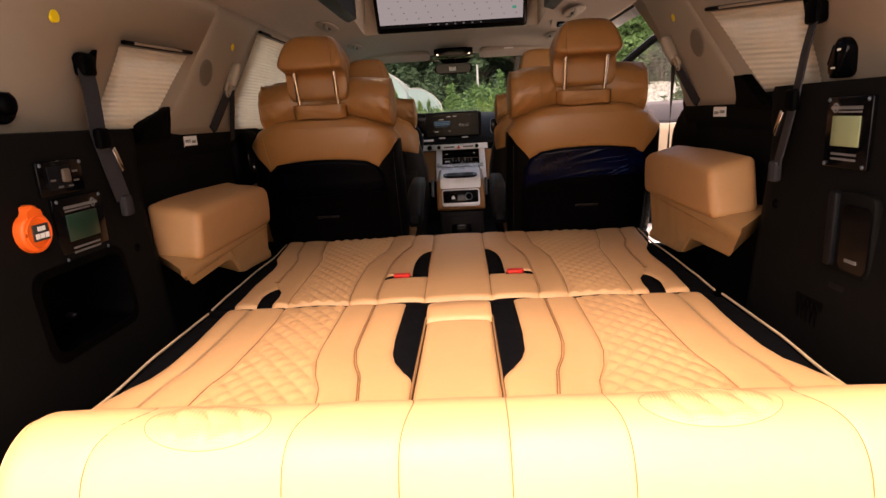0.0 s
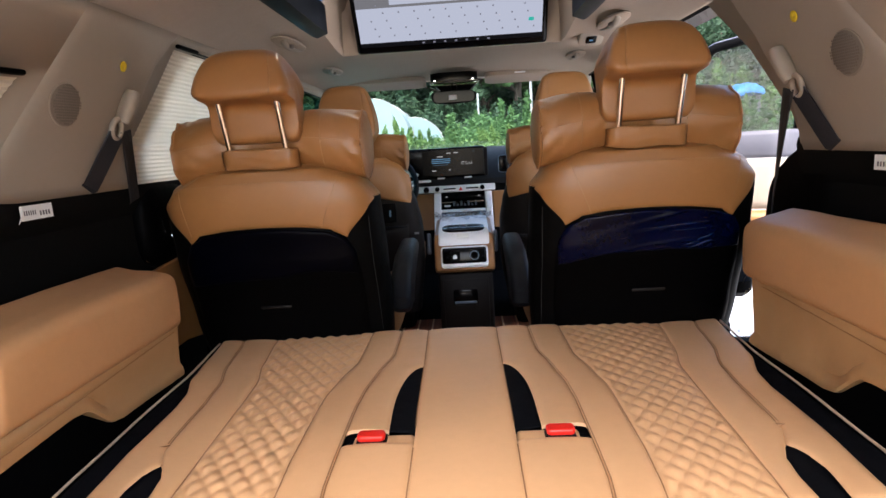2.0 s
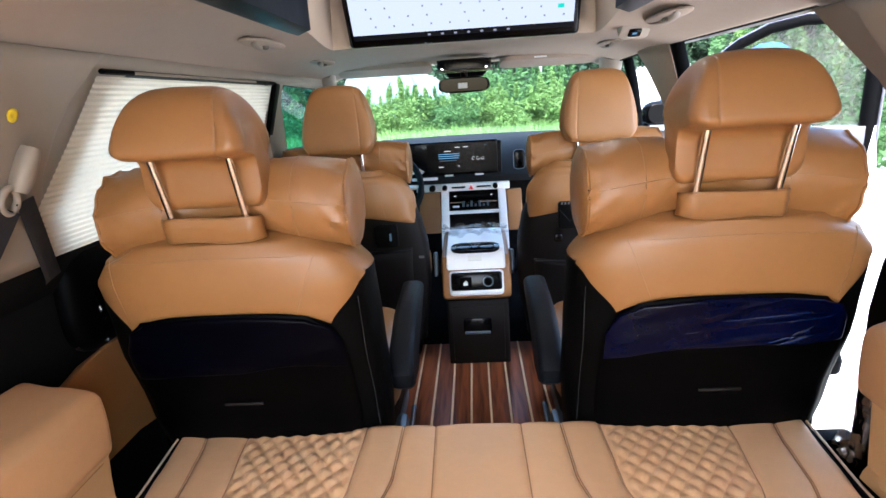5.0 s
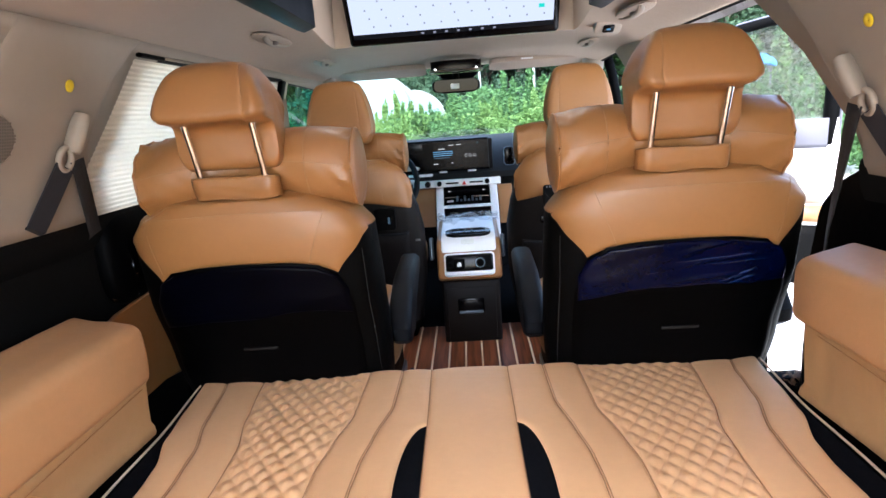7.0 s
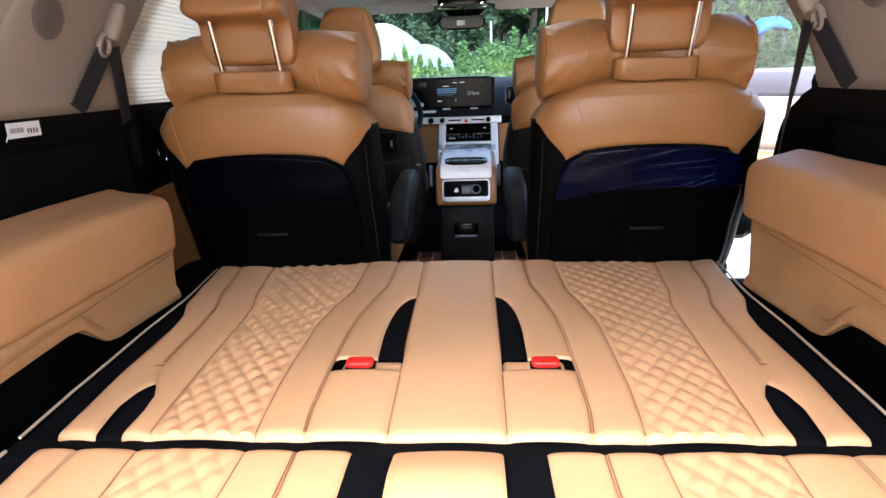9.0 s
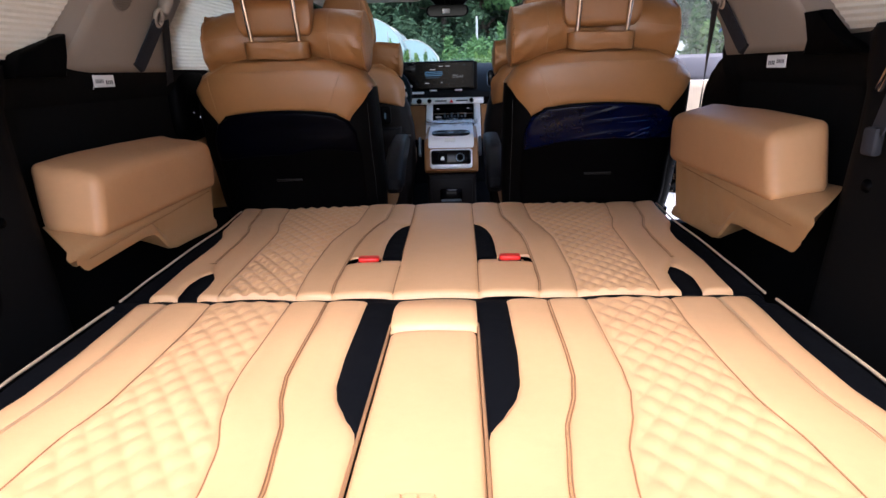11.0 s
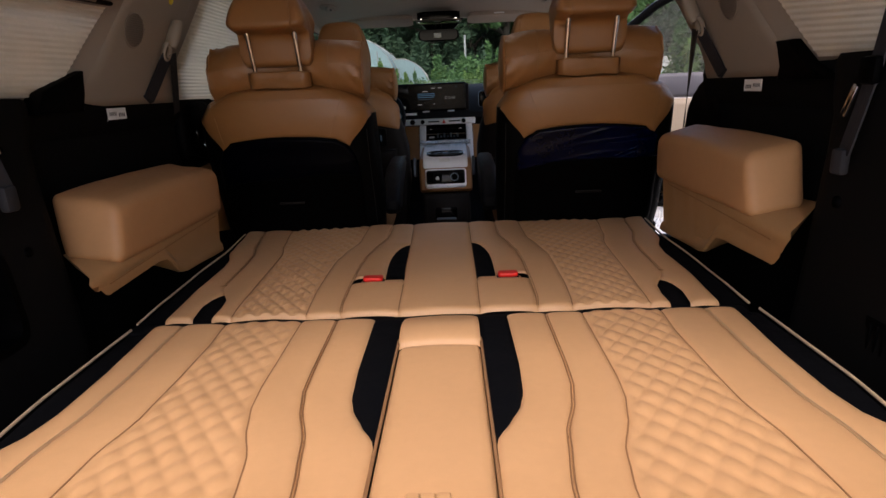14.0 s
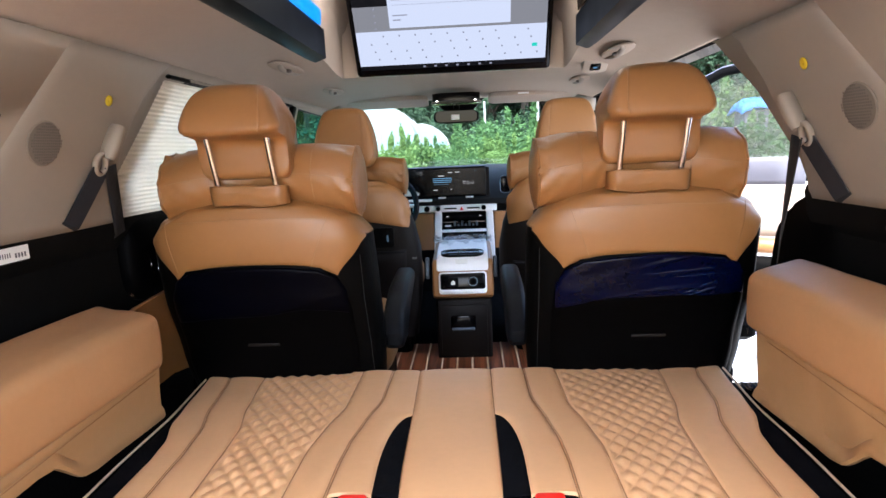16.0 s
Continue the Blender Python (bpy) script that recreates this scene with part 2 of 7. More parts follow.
# ---- shape helpers ----
def part(name, bm, mat, parent=None, label="", smooth=True):
    """One bmesh as one mesh object, under its thing or part."""
    bmesh.ops.recalc_face_normals(bm, faces=bm.faces)
    me = bpy.data.meshes.new(name)
    bm.to_mesh(me)
    bm.free()
    if smooth:
        me.shade_smooth()
        me.set_sharp_from_angle(angle=radians(38))
    for one in (mat if isinstance(mat, (list, tuple)) else (mat,)):
        me.materials.append(one)
    ob = new(name, me)
    if parent is not None:
        ob.parent = parent
    if label:
        tagged(ob, label)
    return ob


def thing(name, label, category, group="", kind="", at=(0, 0, 0)):
    ob = new(name)
    ob.location = at
    ob.empty_display_size = 0.05
    return tagged(ob, label, category, group, kind)


def solid(name, bm, mat, label, category, group="", kind="", smooth=True):
    return tagged(part(name, bm, mat, None, "", smooth), label, category, group, kind)


def sheet(fn, us, vs, bm=None, wrap=False):
    """A surface from fn(u, v) over two lists of parameters."""
    bm = bm or bmesh.new()
    rows = [[bm.verts.new(fn(u, v)) for u in us] for v in vs]
    nu = len(us)
    for a, b in zip(rows, rows[1:]):
        for i in range(nu if wrap else nu - 1):
            j = (i + 1) % nu
            bm.faces.new((a[i], a[j], b[j], b[i]))
    return bm


def lin(a, b, n):
    return [a + (b - a) * i / (n - 1) for i in range(n)]


def dense_ends(n):
    """0 to 1, closer together towards both ends."""
    return [0.5 - 0.5 * math.cos(math.pi * i / (n - 1)) for i in range(n)]


def curve_at(knots, y):
    """Piecewise smooth value through knots (y, x) in rising y."""
    if y <= knots[0][0]:
        return knots[0][1]
    for (y0, x0), (y1, x1) in zip(knots, knots[1:]):
        if y <= y1:
            s = (y - y0) / (y1 - y0)
            s = s * s * (3 - 2 * s) * 0.5 + s * 0.5
            return x0 + (x1 - x0) * s
    return knots[-1][1]


def box(cx, cy, cz, sx, sy, sz, bevel=0.0, bm=None, seg=2, rot=None):
    bm = bm or bmesh.new()
    m = Matrix.Translation((cx, cy, cz)) @ (rot or Matrix()) @ Matrix.Diagonal((sx, sy, sz, 1))
    made = bmesh.ops.create_cube(bm, size=1, matrix=m)
    if bevel:
        edges = list({e for v in made["verts"] for e in v.link_edges})
        bmesh.ops.bevel(bm, geom=edges, offset=bevel, segments=seg, profile=0.5, affect="EDGES")
    return bm


def prism(outline, y0, y1, bevel=0.0, axis="y", bm=None, seg=2):
    """An outline in two axes pushed along the third (axis 'x': (y, z), 'y': (x, z), 'z': (x, y))."""
    bm = bm or bmesh.new()
    put = {"x": lambda p, d: (d, p[0], p[1]), "y": lambda p, d: (p[0], d, p[1]), "z": lambda p, d: (p[0], p[1], d)}[axis]
    a = [bm.verts.new(put(p, y0)) for p in outline]
    b = [bm.verts.new(put(p, y1)) for p in outline]
    faces = [bm.faces.new(a), bm.faces.new(b[::-1])]
    n = len(outline)
    for i in range(n):
        bm.faces.new((a[i], b[i], b[(i + 1) % n], a[(i + 1) % n]))
    if bevel:
        edges = [e for f in faces for e in f.edges]
        bmesh.ops.bevel(bm, geom=edges, offset=bevel, segments=seg, profile=0.5, affect="EDGES")
    return bm


def rounded(w, h, r, n=5, cx=0.0, cz=0.0):
    """Outline of a rounded rectangle."""
    r = min(r, w / 2, h / 2)
    pts = []
    for qx, qz, a0 in ((1, 1, 0), (-1, 1, 90), (-1, -1, 180), (1, -1, 270)):
        for i in range(n + 1):
            a = radians(a0 + 90 * i / n)
            pts.append((cx + qx * (w / 2 - r) + r * math.cos(a), cz + qz * (h / 2 - r) + r * math.sin(a)))
    return pts


def tube(points, r, sides=10, bm=None, flat=1.0, caps=True):
    """A round rod along points; flat squeezes it across its second axis."""
    bm = bm or bmesh.new()
    pts = [Vector(p) for p in points]
    rings = []
    ref = Vector((0, 0, 1))
    for i, p in enumerate(pts):
        d = (pts[min(i + 1, len(pts) - 1)] - pts[max(i - 1, 0)]).normalized()
        a = d.cross(ref)
        if a.length < 0.1:
            a = d.cross(Vector((1, 0, 0)))
        a.normalize()
        b = d.cross(a).normalized()
        rr = r[i] if isinstance(r, (list, tuple)) else r
        rings.append([bm.verts.new(p + a * rr * math.cos(6.28319 * k / sides) + b * rr * flat * math.sin(6.28319 * k / sides)) for k in range(sides)])
    for ra, rb in zip(rings, rings[1:]):
        for k in range(sides):
            bm.faces.new((ra[k], ra[(k + 1) % sides], rb[(k + 1) % sides], rb[k]))
    if caps:
        bm.faces.new(rings[0][::-1])
        bm.faces.new(rings[-1])
    return bm


def ribbon(points, width, across, thick=0.0016, bm=None):
    """A flat band along points, width metres wide along the direction across."""
    bm = bm or bmesh.new()
    pts = [Vector(p) for p in points]
    across = Vector(across).normalized()
    rows = []
    for i, p in enumerate(pts):
        d = (pts[min(i + 1, len(pts) - 1)] - pts[max(i - 1, 0)]).normalized()
        a = (across - d * across.dot(d)).normalized()
        nrm = d.cross(a).normalized() * thick
        rows.append([bm.verts.new(p + a * width / 2 + nrm), bm.verts.new(p - a * width / 2 + nrm),
                     bm.verts.new(p - a * width / 2 - nrm), bm.verts.new(p + a * width / 2 - nrm)])
    for ra, rb in zip(rows, rows[1:]):
        for k in range(4):
            bm.faces.new((ra[k], ra[(k + 1) % 4], rb[(k + 1) % 4], rb[k]))
    bm.faces.new(rows[0][::-1])
    bm.faces.new(rows[-1])
    return bm


def blob(cx, cy, cz, ax, ay, az, power=2.6, nu=28, nv=16, bend=None):
    """A soft cushion: superellipsoid with half-sizes ax, ay, az."""
    def sp(v, e):
        return math.copysign(abs(v) ** e, v)
    e = 2 / power

    def fn(u, v):
        x, y, z = ax * sp(math.cos(v), e) * sp(math.cos(u), e), ay * sp(math.cos(v), e) * sp(math.sin(u), e), az * sp(math.sin(v), e)
        if bend:
            x, y, z = bend(x, y, z)
        return (cx + x, cy + y, cz + z)
    bm = sheet(fn, [6.28319 * i / nu for i in range(nu)], lin(-1.5707, 1.5707, nv), wrap=True)
    bmesh.ops.remove_doubles(bm, verts=bm.verts, dist=0.0004)
    return bm


# ---- the vehicle's shell ----
def wall_x(z):
    """Half-width of the cabin above the belt line."""
    return 0.835 - 0.3 * (z - 1.3)


def side_sheet(s, outline, holes, bm=None):
    """A leaning upper wall with openings cut through; outlines in (y, z)."""
    bm = bmesh.new()
    edges = []
    for loop in [outline] + holes:
        vs = [bm.verts.new((s * wall_x(z), y, z)) for y, z in loop]
        edges += [bm.edges.new((vs[i], vs[(i + 1) % len(vs)])) for i in range(len(vs))]
    bmesh.ops.triangle_fill(bm, use_beauty=True, use_dissolve=False, edges=edges)
    return bm


def thicken(ob, t, offset=1.0):
    m = ob.modifiers.new("thick", "SOLIDIFY")
    m.thickness, m.offset = t, offset
    return ob


Q_WIN = {-1: [(1.41, 1.36), (1.64, 1.36), (1.77, 1.518), (1.475, 1.51)], 1: [(1.385, 1.36), (1.61, 1.37), (1.76, 1.545), (1.40, 1.50)]}
SIDE_WIN = [(2.14, 1.315), (3.30, 1.315), (3.30, 1.665), (2.42, 1.665), (2.34, 1.64)]
FRONT_WIN = [(3.46, 1.30), (4.45, 1.30), (4.06, 1.655), (3.46, 1.665)]

left_upper = solid("wall_left", side_sheet(-1, [(0.55, 1.30)] + [(4.62, 1.29), (4.25, 1.70), (0.55, 1.70)], [Q_WIN[-1], SIDE_WIN, FRONT_WIN]), cream_plastic,
                   "cream plastic upper side trim with three window openings", "wall", kind="structure")
thicken(left_upper, 0.02, 0)
# right side: the sliding door stands open, so the upper trim ends behind the opening
right_upper = solid("wall_right", side_sheet(1, [(0.55, 1.30), (2.14, 1.30), (2.16, 1.40), (2.27, 1.56), (2.42, 1.697), (2.44, 1.70), (0.55, 1.70)], [Q_WIN[1]]), cream_plastic,
                    "cream plastic upper side trim beside an open sliding door", "wall", kind="structure")
thicken(right_upper, 0.02, 0)


def lower_x(y, z):
    """Half-width of the dark lower side trim: narrow round the tail, wide beside the wheel pads."""
    k = min(1, max(0, (y - 1.42) / 0.16))
    k = k * k * (3 - 2 * k)
    tail = 0.745 - 0.09 * max(0, 1.2 - z)
    return tail + (0.84 - tail) * k


def lower_wall(s, y1, name, label):
    ys = lin(0.55, 1.02, 4) + [1.035, 1.10, 1.165, 1.23, 1.295, 1.35, 1.4] + lin(1.42, 1.58, 9) + lin(1.62, y1, 12)
    zs = [0.45, 0.6, 0.75, 0.85, 0.92, 0.97, 1.02, 1.075, 1.12, 1.18, 1.24]
    bm = sheet(lambda y, z: (s * lower_x(y, z), y, z), ys, zs)
    if s < 0:
        gone = [f for f in bm.faces if 1.04 < f.calc_center_median().y < 1.29 and 0.925 < f.calc_center_median().z < 1.07]
        bmesh.ops.delete(bm, geom=gone, context="FACES")
    # rolled shelf up to the belt line
    up = 0.008 if s < 0 else 0.022
    prof = [(0.0, 1.24), (-0.012, 1.255), (-0.022, 1.275), (-0.03, 1.30 + up), (-0.027, 1.315 + up), (-0.015, 1.324 + up), (0.07, 1.327 + up)]
    bulge = lambda y: min(1, max(0, (y - 1.42) / 0.16))
    sheet(lambda y, k: (s * (lower_x(y, 1.24) + prof[k][0] * (bulge(y) if prof[k][0] < 0 else 1)), y, prof[k][1]), ys, list(range(7)), bm)
    bmesh.ops.remove_doubles(bm, verts=bm.verts, dist=0.0005)
    return solid(name, bm, trim_plastic, label, "wall", kind="structure")


lower_wall(-1, 3.9, "wall_left_lower", "dark charcoal plastic lower side trim of the load bay")
lower_wall(1, 2.16, "wall_right_lower", "dark charcoal plastic lower side trim ending at the door opening")
# rounded end of the right trim at the door opening
end_y = lambda z: curve_at([(0.45, 2.345), (1.10, 2.345), (1.17, 2.338), (1.22, 2.316), (1.255, 2.288), (1.285, 2.25), (1.312, 2.20), (1.332, 2.15), (1.345, 2.10)], z)
TRIM_Z = lin(0.45, 1.2, 8) + lin(1.22, 1.345, 16)
bm = sheet(lambda a, z: (0.832 + 0.07 * a, end_y(z) - 0.012 * (1 - min(1, a * 4)) ** 2, z), [0, 0.06, 0.12, 0.25, 1.0], TRIM_Z)
sheet(lambda k, z: (0.832 - 0.004 * k, end_y(z) - 0.012 - (end_y(z) - 2.09) * k, z), [0, 0.25, 0.5, 1], TRIM_Z, bm)
solid("trim", bm, black_plastic, "black door-opening trim on the rear side wall", "trim", kind="structure")

floor_bm = box(0, 2.2, 0.47, 1.75, 3.5, 0.05)
solid("floor", floor_bm, black_cloth, "black carpeted vehicle floor", "floor", kind="structure")
solid("floor_front", box(0, 4.3, 0.45, 1.6, 0.9, 0.05), black_cloth, "black carpet of the front footwell", "floor", kind="structure")


# ---- headliner ----
def mirror_profile(half):
    return [(-x, z) for x, z in half] + [(x, z) for x, z in half[::-1]][1 if half[-1][0] == 0 else 0:]


HIGH = [(0.735, 1.665), (0.722, 1.695), (0.70, 1.715), (0.66, 1.738), (0.58, 1.762), (0.50, 1.778), (0.452, 1.79), (0.448, 1.84), (0.442, 1.93), (0.43, 2.03), (0.405, 2.09), (0.30, 2.118), (0.0, 2.122)]
LOW = [(0.735, 1.665), (0.722, 1.695), (0.70, 1.712), (0.66, 1.728), (0.58, 1.745), (0.45, 1.757), (0.25, 1.765), (0.0, 1.768)]
high, low = mirror_profile(HIGH), mirror_profile(LOW)


def drop(y):
    return -0.022 * max(0, (y - 3.35) / 0.95) ** 2


low_z = lambda x: curve_at([(0, 1.768), (0.25, 1.765), (0.45, 1.757), (0.58, 1.745), (0.66, 1.728), (0.70, 1.712), (0.722, 1.695), (0.735, 1.665)], abs(x))
ROWS = [(y, 0) for y in lin(0.55, 2.9, 22)] + [(2.98, 0), (3.06, 0), (3.12, 0), (3.19, 0), (3.235, 0), (3.24, 1)] + [(y, 1) for y in lin(3.26, 4.3, 16)]


def ceiling_point(k, r):
    """Raised middle behind the monitor, its upright front end, and the low front part."""
    y, front = ROWS[r]
    x, z = high[k]
    if x > 0.69 and y > 2.3:
        # trimmed higher above the open doorway
        f = min(1, (y - 2.3) / 0.15)
        x, z = x + ({0.735: 0.728, 0.722: 0.72}.get(x, x) - x) * f, z + ({0.735: 1.708, 0.722: 1.712}.get(x, z) - z) * f
        return (x, y, z + (drop(y) if front else 0))
    if front:
        return (x, y, low_z(x) + drop(y))
    if abs(x) > 0.45:
        f = min(1, max(0, (y - 2.85) / 0.33))
        z += (low_z(x) - z) * f * f * (3 - 2 * f)
    elif y > 3.12:
        z -= (0.10 if z > 1.95 else 0.0) * ((y - 3.12) / 0.12) ** 2
    return (x, y, z - 0.05 * max(0, (1.2 - y) / 0.65) ** 2)


bm = sheet(ceiling_point, list(range(len(high))), list(range(len(ROWS))))
thicken(solid("ceiling", bm, headliner_mat, "cream cloth headliner with a raised middle", "ceiling", kind="structure"), 0.02, 1)

for s in (-1, 1):
    end = 2.925
    rail = thing("roof_rail", "long glossy navy roof rail panel under the raised headliner", "roof rail", "roof rails")
    ys = lin(0.8, end - 0.03, 20) + [end - 0.012, end]
    prof = [(0.44, 1.79), (0.478, 1.776), (0.497, 1.780), (0.50, 1.804), (0.482, 1.848), (0.457, 1.884), (0.44, 1.887)]
    bm = sheet(lambda k, y: (s * (prof[k][0]), y, prof[k][1]), list(range(7)), ys, wrap=True)
    bm.faces.new([vv for vv in bm.verts if abs(vv.co.y - end) < 1e-5])
    part("panel", bm, valance_mat, rail)
    bm = tube([(s * 0.485, y, 1.849) for y in lin(0.8, end - 0.01, 12)], 0.003, 8)
    part("trim_bead", bm, chrome, rail, "thin bright bead")
    bm = sheet(lambda k, y: (s * (0.436 - 0.004 * k), y, 1.889 + 0.05 * k), [0, 1], lin(0.8, end - 0.06, 8))
    thicken(part("light_strip", bm, led_blue if s < 0 else gloss_black, rail, "glowing blue light strip" if s < 0 else "unlit light strip"), 0.004)

# ---- tail opening, pillars and openings ----
for s in (-1, 1):
    bm = tube([(s * 0.84, 0.56, 0.45), (s * 0.85, 0.55, 1.0), (s * 0.83, 0.56, 1.4), (s * 0.74, 0.6, 1.75)], 0.07, 10)
    solid("trim", bm, black_plastic, "black tailgate pillar edge", "trim", kind="structure")
    # windscreen pillar
    bm = tube([(s * 0.70, 4.06, 1.745), (s * 0.718, 4.16, 1.67), (s * 0.738, 4.34, 1.57), (s * 0.77, 4.75, 1.38), (s * 0.80, 5.15, 1.14)], [0.055, 0.055, 0.052, 0.05, 0.05], 12)
    solid("trim", bm, cream_plastic, "cream windscreen pillar cover", "trim", kind="structure")
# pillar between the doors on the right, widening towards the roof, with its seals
def b_pillar(u, z):
    back, front = 3.335, 3.53 + 0.62 * max(0.0, z - 1.45) + 1.2 * max(0.0, z - 1.62) ** 1.5
    bulge = 0.030 * math.sin(math.pi * min(1, max(0, 0.06 + 0.88 * u))) ** 0.7
    return (wall_x(max(z, 1.3)) + 0.022 - bulge, back + (front - back) * u, z)


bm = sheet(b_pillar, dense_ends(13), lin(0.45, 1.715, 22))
# headliner's paler cream stands for strong daylight on this plastic pillar
thicken(solid("trim", bm, headliner_mat, "cream door pillar beside the front seat, paler for the light on it", "trim", kind="structure"), 0.006)
bm = tube([(wall_x(max(z, 1.3)) + 0.03, 3.305 - 0.05 * (z - 1.5), z) for z in lin(0.45, 1.71, 14)], 0.024, 10)
solid("trim", bm, rubber, "black rubber door seal on the pillar", "trim", kind="structure")
bm = tube([(0.746, y, 1.722 + drop(y)) for y in lin(2.40, 4.1, 14)], 0.016, 8)
solid("trim", bm, rubber, "black rubber seal along the roof edge", "trim", kind="structure")
bm = tube([(0.762, 4.03, 1.725), (0.785, 4.0, 1.60), (0.805, 3.985, 1.45), (0.82, 3.99, 1.30), (0.83, 4.05, 1.1)], 0.024, 10)
solid("trim", bm, rubber, "black rubber seal of the front door opening", "trim", kind="structure")
# left pillars between the windows
solid("trim", prism([(3.285, 1.29), (3.475, 1.29), (3.47, 1.68), (3.29, 1.68)], -0.79, -0.735, 0.006, "x"), cream_plastic, "cream pillar cover between the closed side windows", "trim", kind="structure")
for z0, z1, w in ((1.30, 1.67, 0.03),):
    bm = box(-0.742, 3.305, 1.49, 0.02, 0.045, 0.36, 0.006, rot=Matrix.Rotation(radians(16.7), 4, "Y"))
    solid("trim", bm, black_plastic, "black window edge strip", "trim", kind="structure")
# door sill
solid("trim", box(0.805, 2.37, 0.62, 0.12, 0.05, 0.30, 0.01), black_plastic, "black riser beside the door step", "trim", kind="structure")
solid("trim", box(0.83, 3.2, 0.475, 0.12, 2.1, 0.05, 0.01), black_plastic, "black door sill plate", "trim", kind="structure")
# outer roof and flanks, so that light only enters through the openings
bm = sheet(lambda k, y: ([-0.86, -0.80, -0.62, 0, 0.62, 0.80, 0.86][k], y, [1.72, 1.80, 2.0 if y < 3.3 else 1.86, 2.2 if y < 3.3 else 1.9, 2.0 if y < 3.3 else 1.86, 1.80, 1.72][k]), list(range(7)), [0.5, 1.0, 2.0, 3.2, 3.35, 4.15])
solid("roof_skin", bm, car_paint, "white painted outer roof skin", "roof", kind="structure")
bm = sheet(lambda y, z: (-0.93, y, z), [0.5, 4.5], [0.25, 1.29])
solid("flank_left", bm, car_paint, "white painted body side", "wall", kind="structure")
bm = sheet(lambda y, z: (0.93, y, z), [0.5, 2.2], [0.25, 1.29])
solid("flank_right", bm, car_paint, "white painted rear body side", "wall", kind="structure")

# bulging trim over the pillar behind the side doors
def pillar_edge(v, side):
    z = 1.31 + 0.385 * v
    front = curve_at([(1.30, 2.185), (1.374, 2.164), (1.427, 2.168), (1.56, 2.24), (1.668, 2.308), (1.70, 2.35)] if side > 0 else [(1.30, 2.26), (1.36, 2.235), (1.43, 2.20), (1.47, 2.195), (1.545, 2.22), (1.604, 2.255), (1.66, 2.31), (1.70, 2.36)], z)
    back = (1.695 if side < 0 else 1.67) + 0.42 * (z - 1.31) * (1.6 if side < 0 else 1.9)
    return z, back, front


def pillar_point(s, u, v, lift=0.0):
    z, back, front = pillar_edge(v, s)
    y = back + (front - back) * u
    bump = 0.014 * math.sin(math.pi * min(1, 0.08 + u * 0.80)) ** 0.8 * (1 - 0.45 * v)
    edge = 0.022 * max(0, (u - 0.9) / 0.1) ** 2 + 0.012 * max(0, (0.08 - u) / 0.08) ** 2
    return Vector((s * (wall_x(z) - 0.011 - bump + edge - lift), y, z))


for s in (-1, 1):
    bm = sheet(lambda u, v: pillar_point(s, u, v), lin(0, 0.9, 16) + [0.93, 0.96, 0.985, 1.0], lin(0, 1, 18))
    thicken(solid("trim", bm, cream_plastic, "cream bulging trim of the door pillar", "trim", kind="structure"), 0.008)

# raised tailgate above the load opening
bm = sheet(lambda x, k: (x, [0.52, 0.42, 0.26, 0.05, -0.05][k], [1.98, 2.16, 2.42, 2.72, 2.82][k] - 0.06 * x * x), lin(-0.78, 0.78, 9), list(range(5)))
thicken(solid("tailgate", bm, trim_plastic, "raised tailgate with dark inner trim", "car door", kind="structure"), 0.05)

# ---- windows ----
def window(name, s, loop, glass, label, out=0.03):
    ob = thing(name, label, "window", kind="structure")
    bm = bmesh.new()
    bm.faces.new([bm.verts.new((s * (wall_x(z) + out), y, z)) for y, z in loop])
    p = part("pane", bm, glass, ob)
    p.visible_shadow = False
    cy, cz = sum(p_[0] for p_ in loop) / len(loop), sum(p_[1] for p_ in loop) / len(loop)
    bm = tube([(s * wall_x(z), y, z) for y, z in loop + loop[:1]], 0.007, 8)
    part("window_frame", bm, black_plastic, ob)
    return ob


window("window_1", -1, Q_WIN[-1], privacy_glass, "rear quarter window behind a drawn blind")
window("window_2", 1, Q_WIN[1], privacy_glass, "rear quarter window behind a drawn blind")
window("window_3", -1, SIDE_WIN, side_glass, "sliding door window behind a drawn blind")
window("window_4", -1, FRONT_WIN, teal_glass, "teal-tinted front side window")


def blind(s, loop, out, label):
    """Pleated blind hanging over a window, with a head rail above."""
    ob = thing("window_blind", label, "blind", "window blinds")
    (ya, za), (yb, zb) = loop[0], loop[1]
    (yd, zd), (yc, zc) = loop[-1], loop[2]
    n = int((zd - za) / 0.0105) * 2

    def fn(u, v):
        y0, z0 = ya + (yd - ya) * v, za + (zd - za) * v
        y1, z1 = yb + (yc - yb) * v, zb + (zc - zb) * v
        y, z = y0 + (y1 - y0) * u, z0 + (z1 - z0) * u
        k = round(v * n) % 2
        return (s * (wall_x(z) + out + 0.0026 * (k - 0.5) + 0.001 * math.sin(u * 9 + v * 7)), y, z)
    part("cloth", sheet(fn, lin(0, 1, 16), lin(0, 1, n + 1)), blind_mat, ob)
    a, b = Vector((s * (wall_x(zd) + out - 0.012), yd + 0.0, zd + 0.008)), Vector((s * (wall_x(zc) + out - 0.012), yc, zc + 0.008))
    part("head_rail", tube([a, a.lerp(b, 0.5), b], 0.008, 10, flat=0.7), black_plastic, ob, "black head rail")
    part("rail_clip", tube([a.lerp(b, 0.1), a.lerp(b, 0.8)], 0.0095, 8, flat=0.5), cream_plastic, ob, "cream rail clip")
    return ob


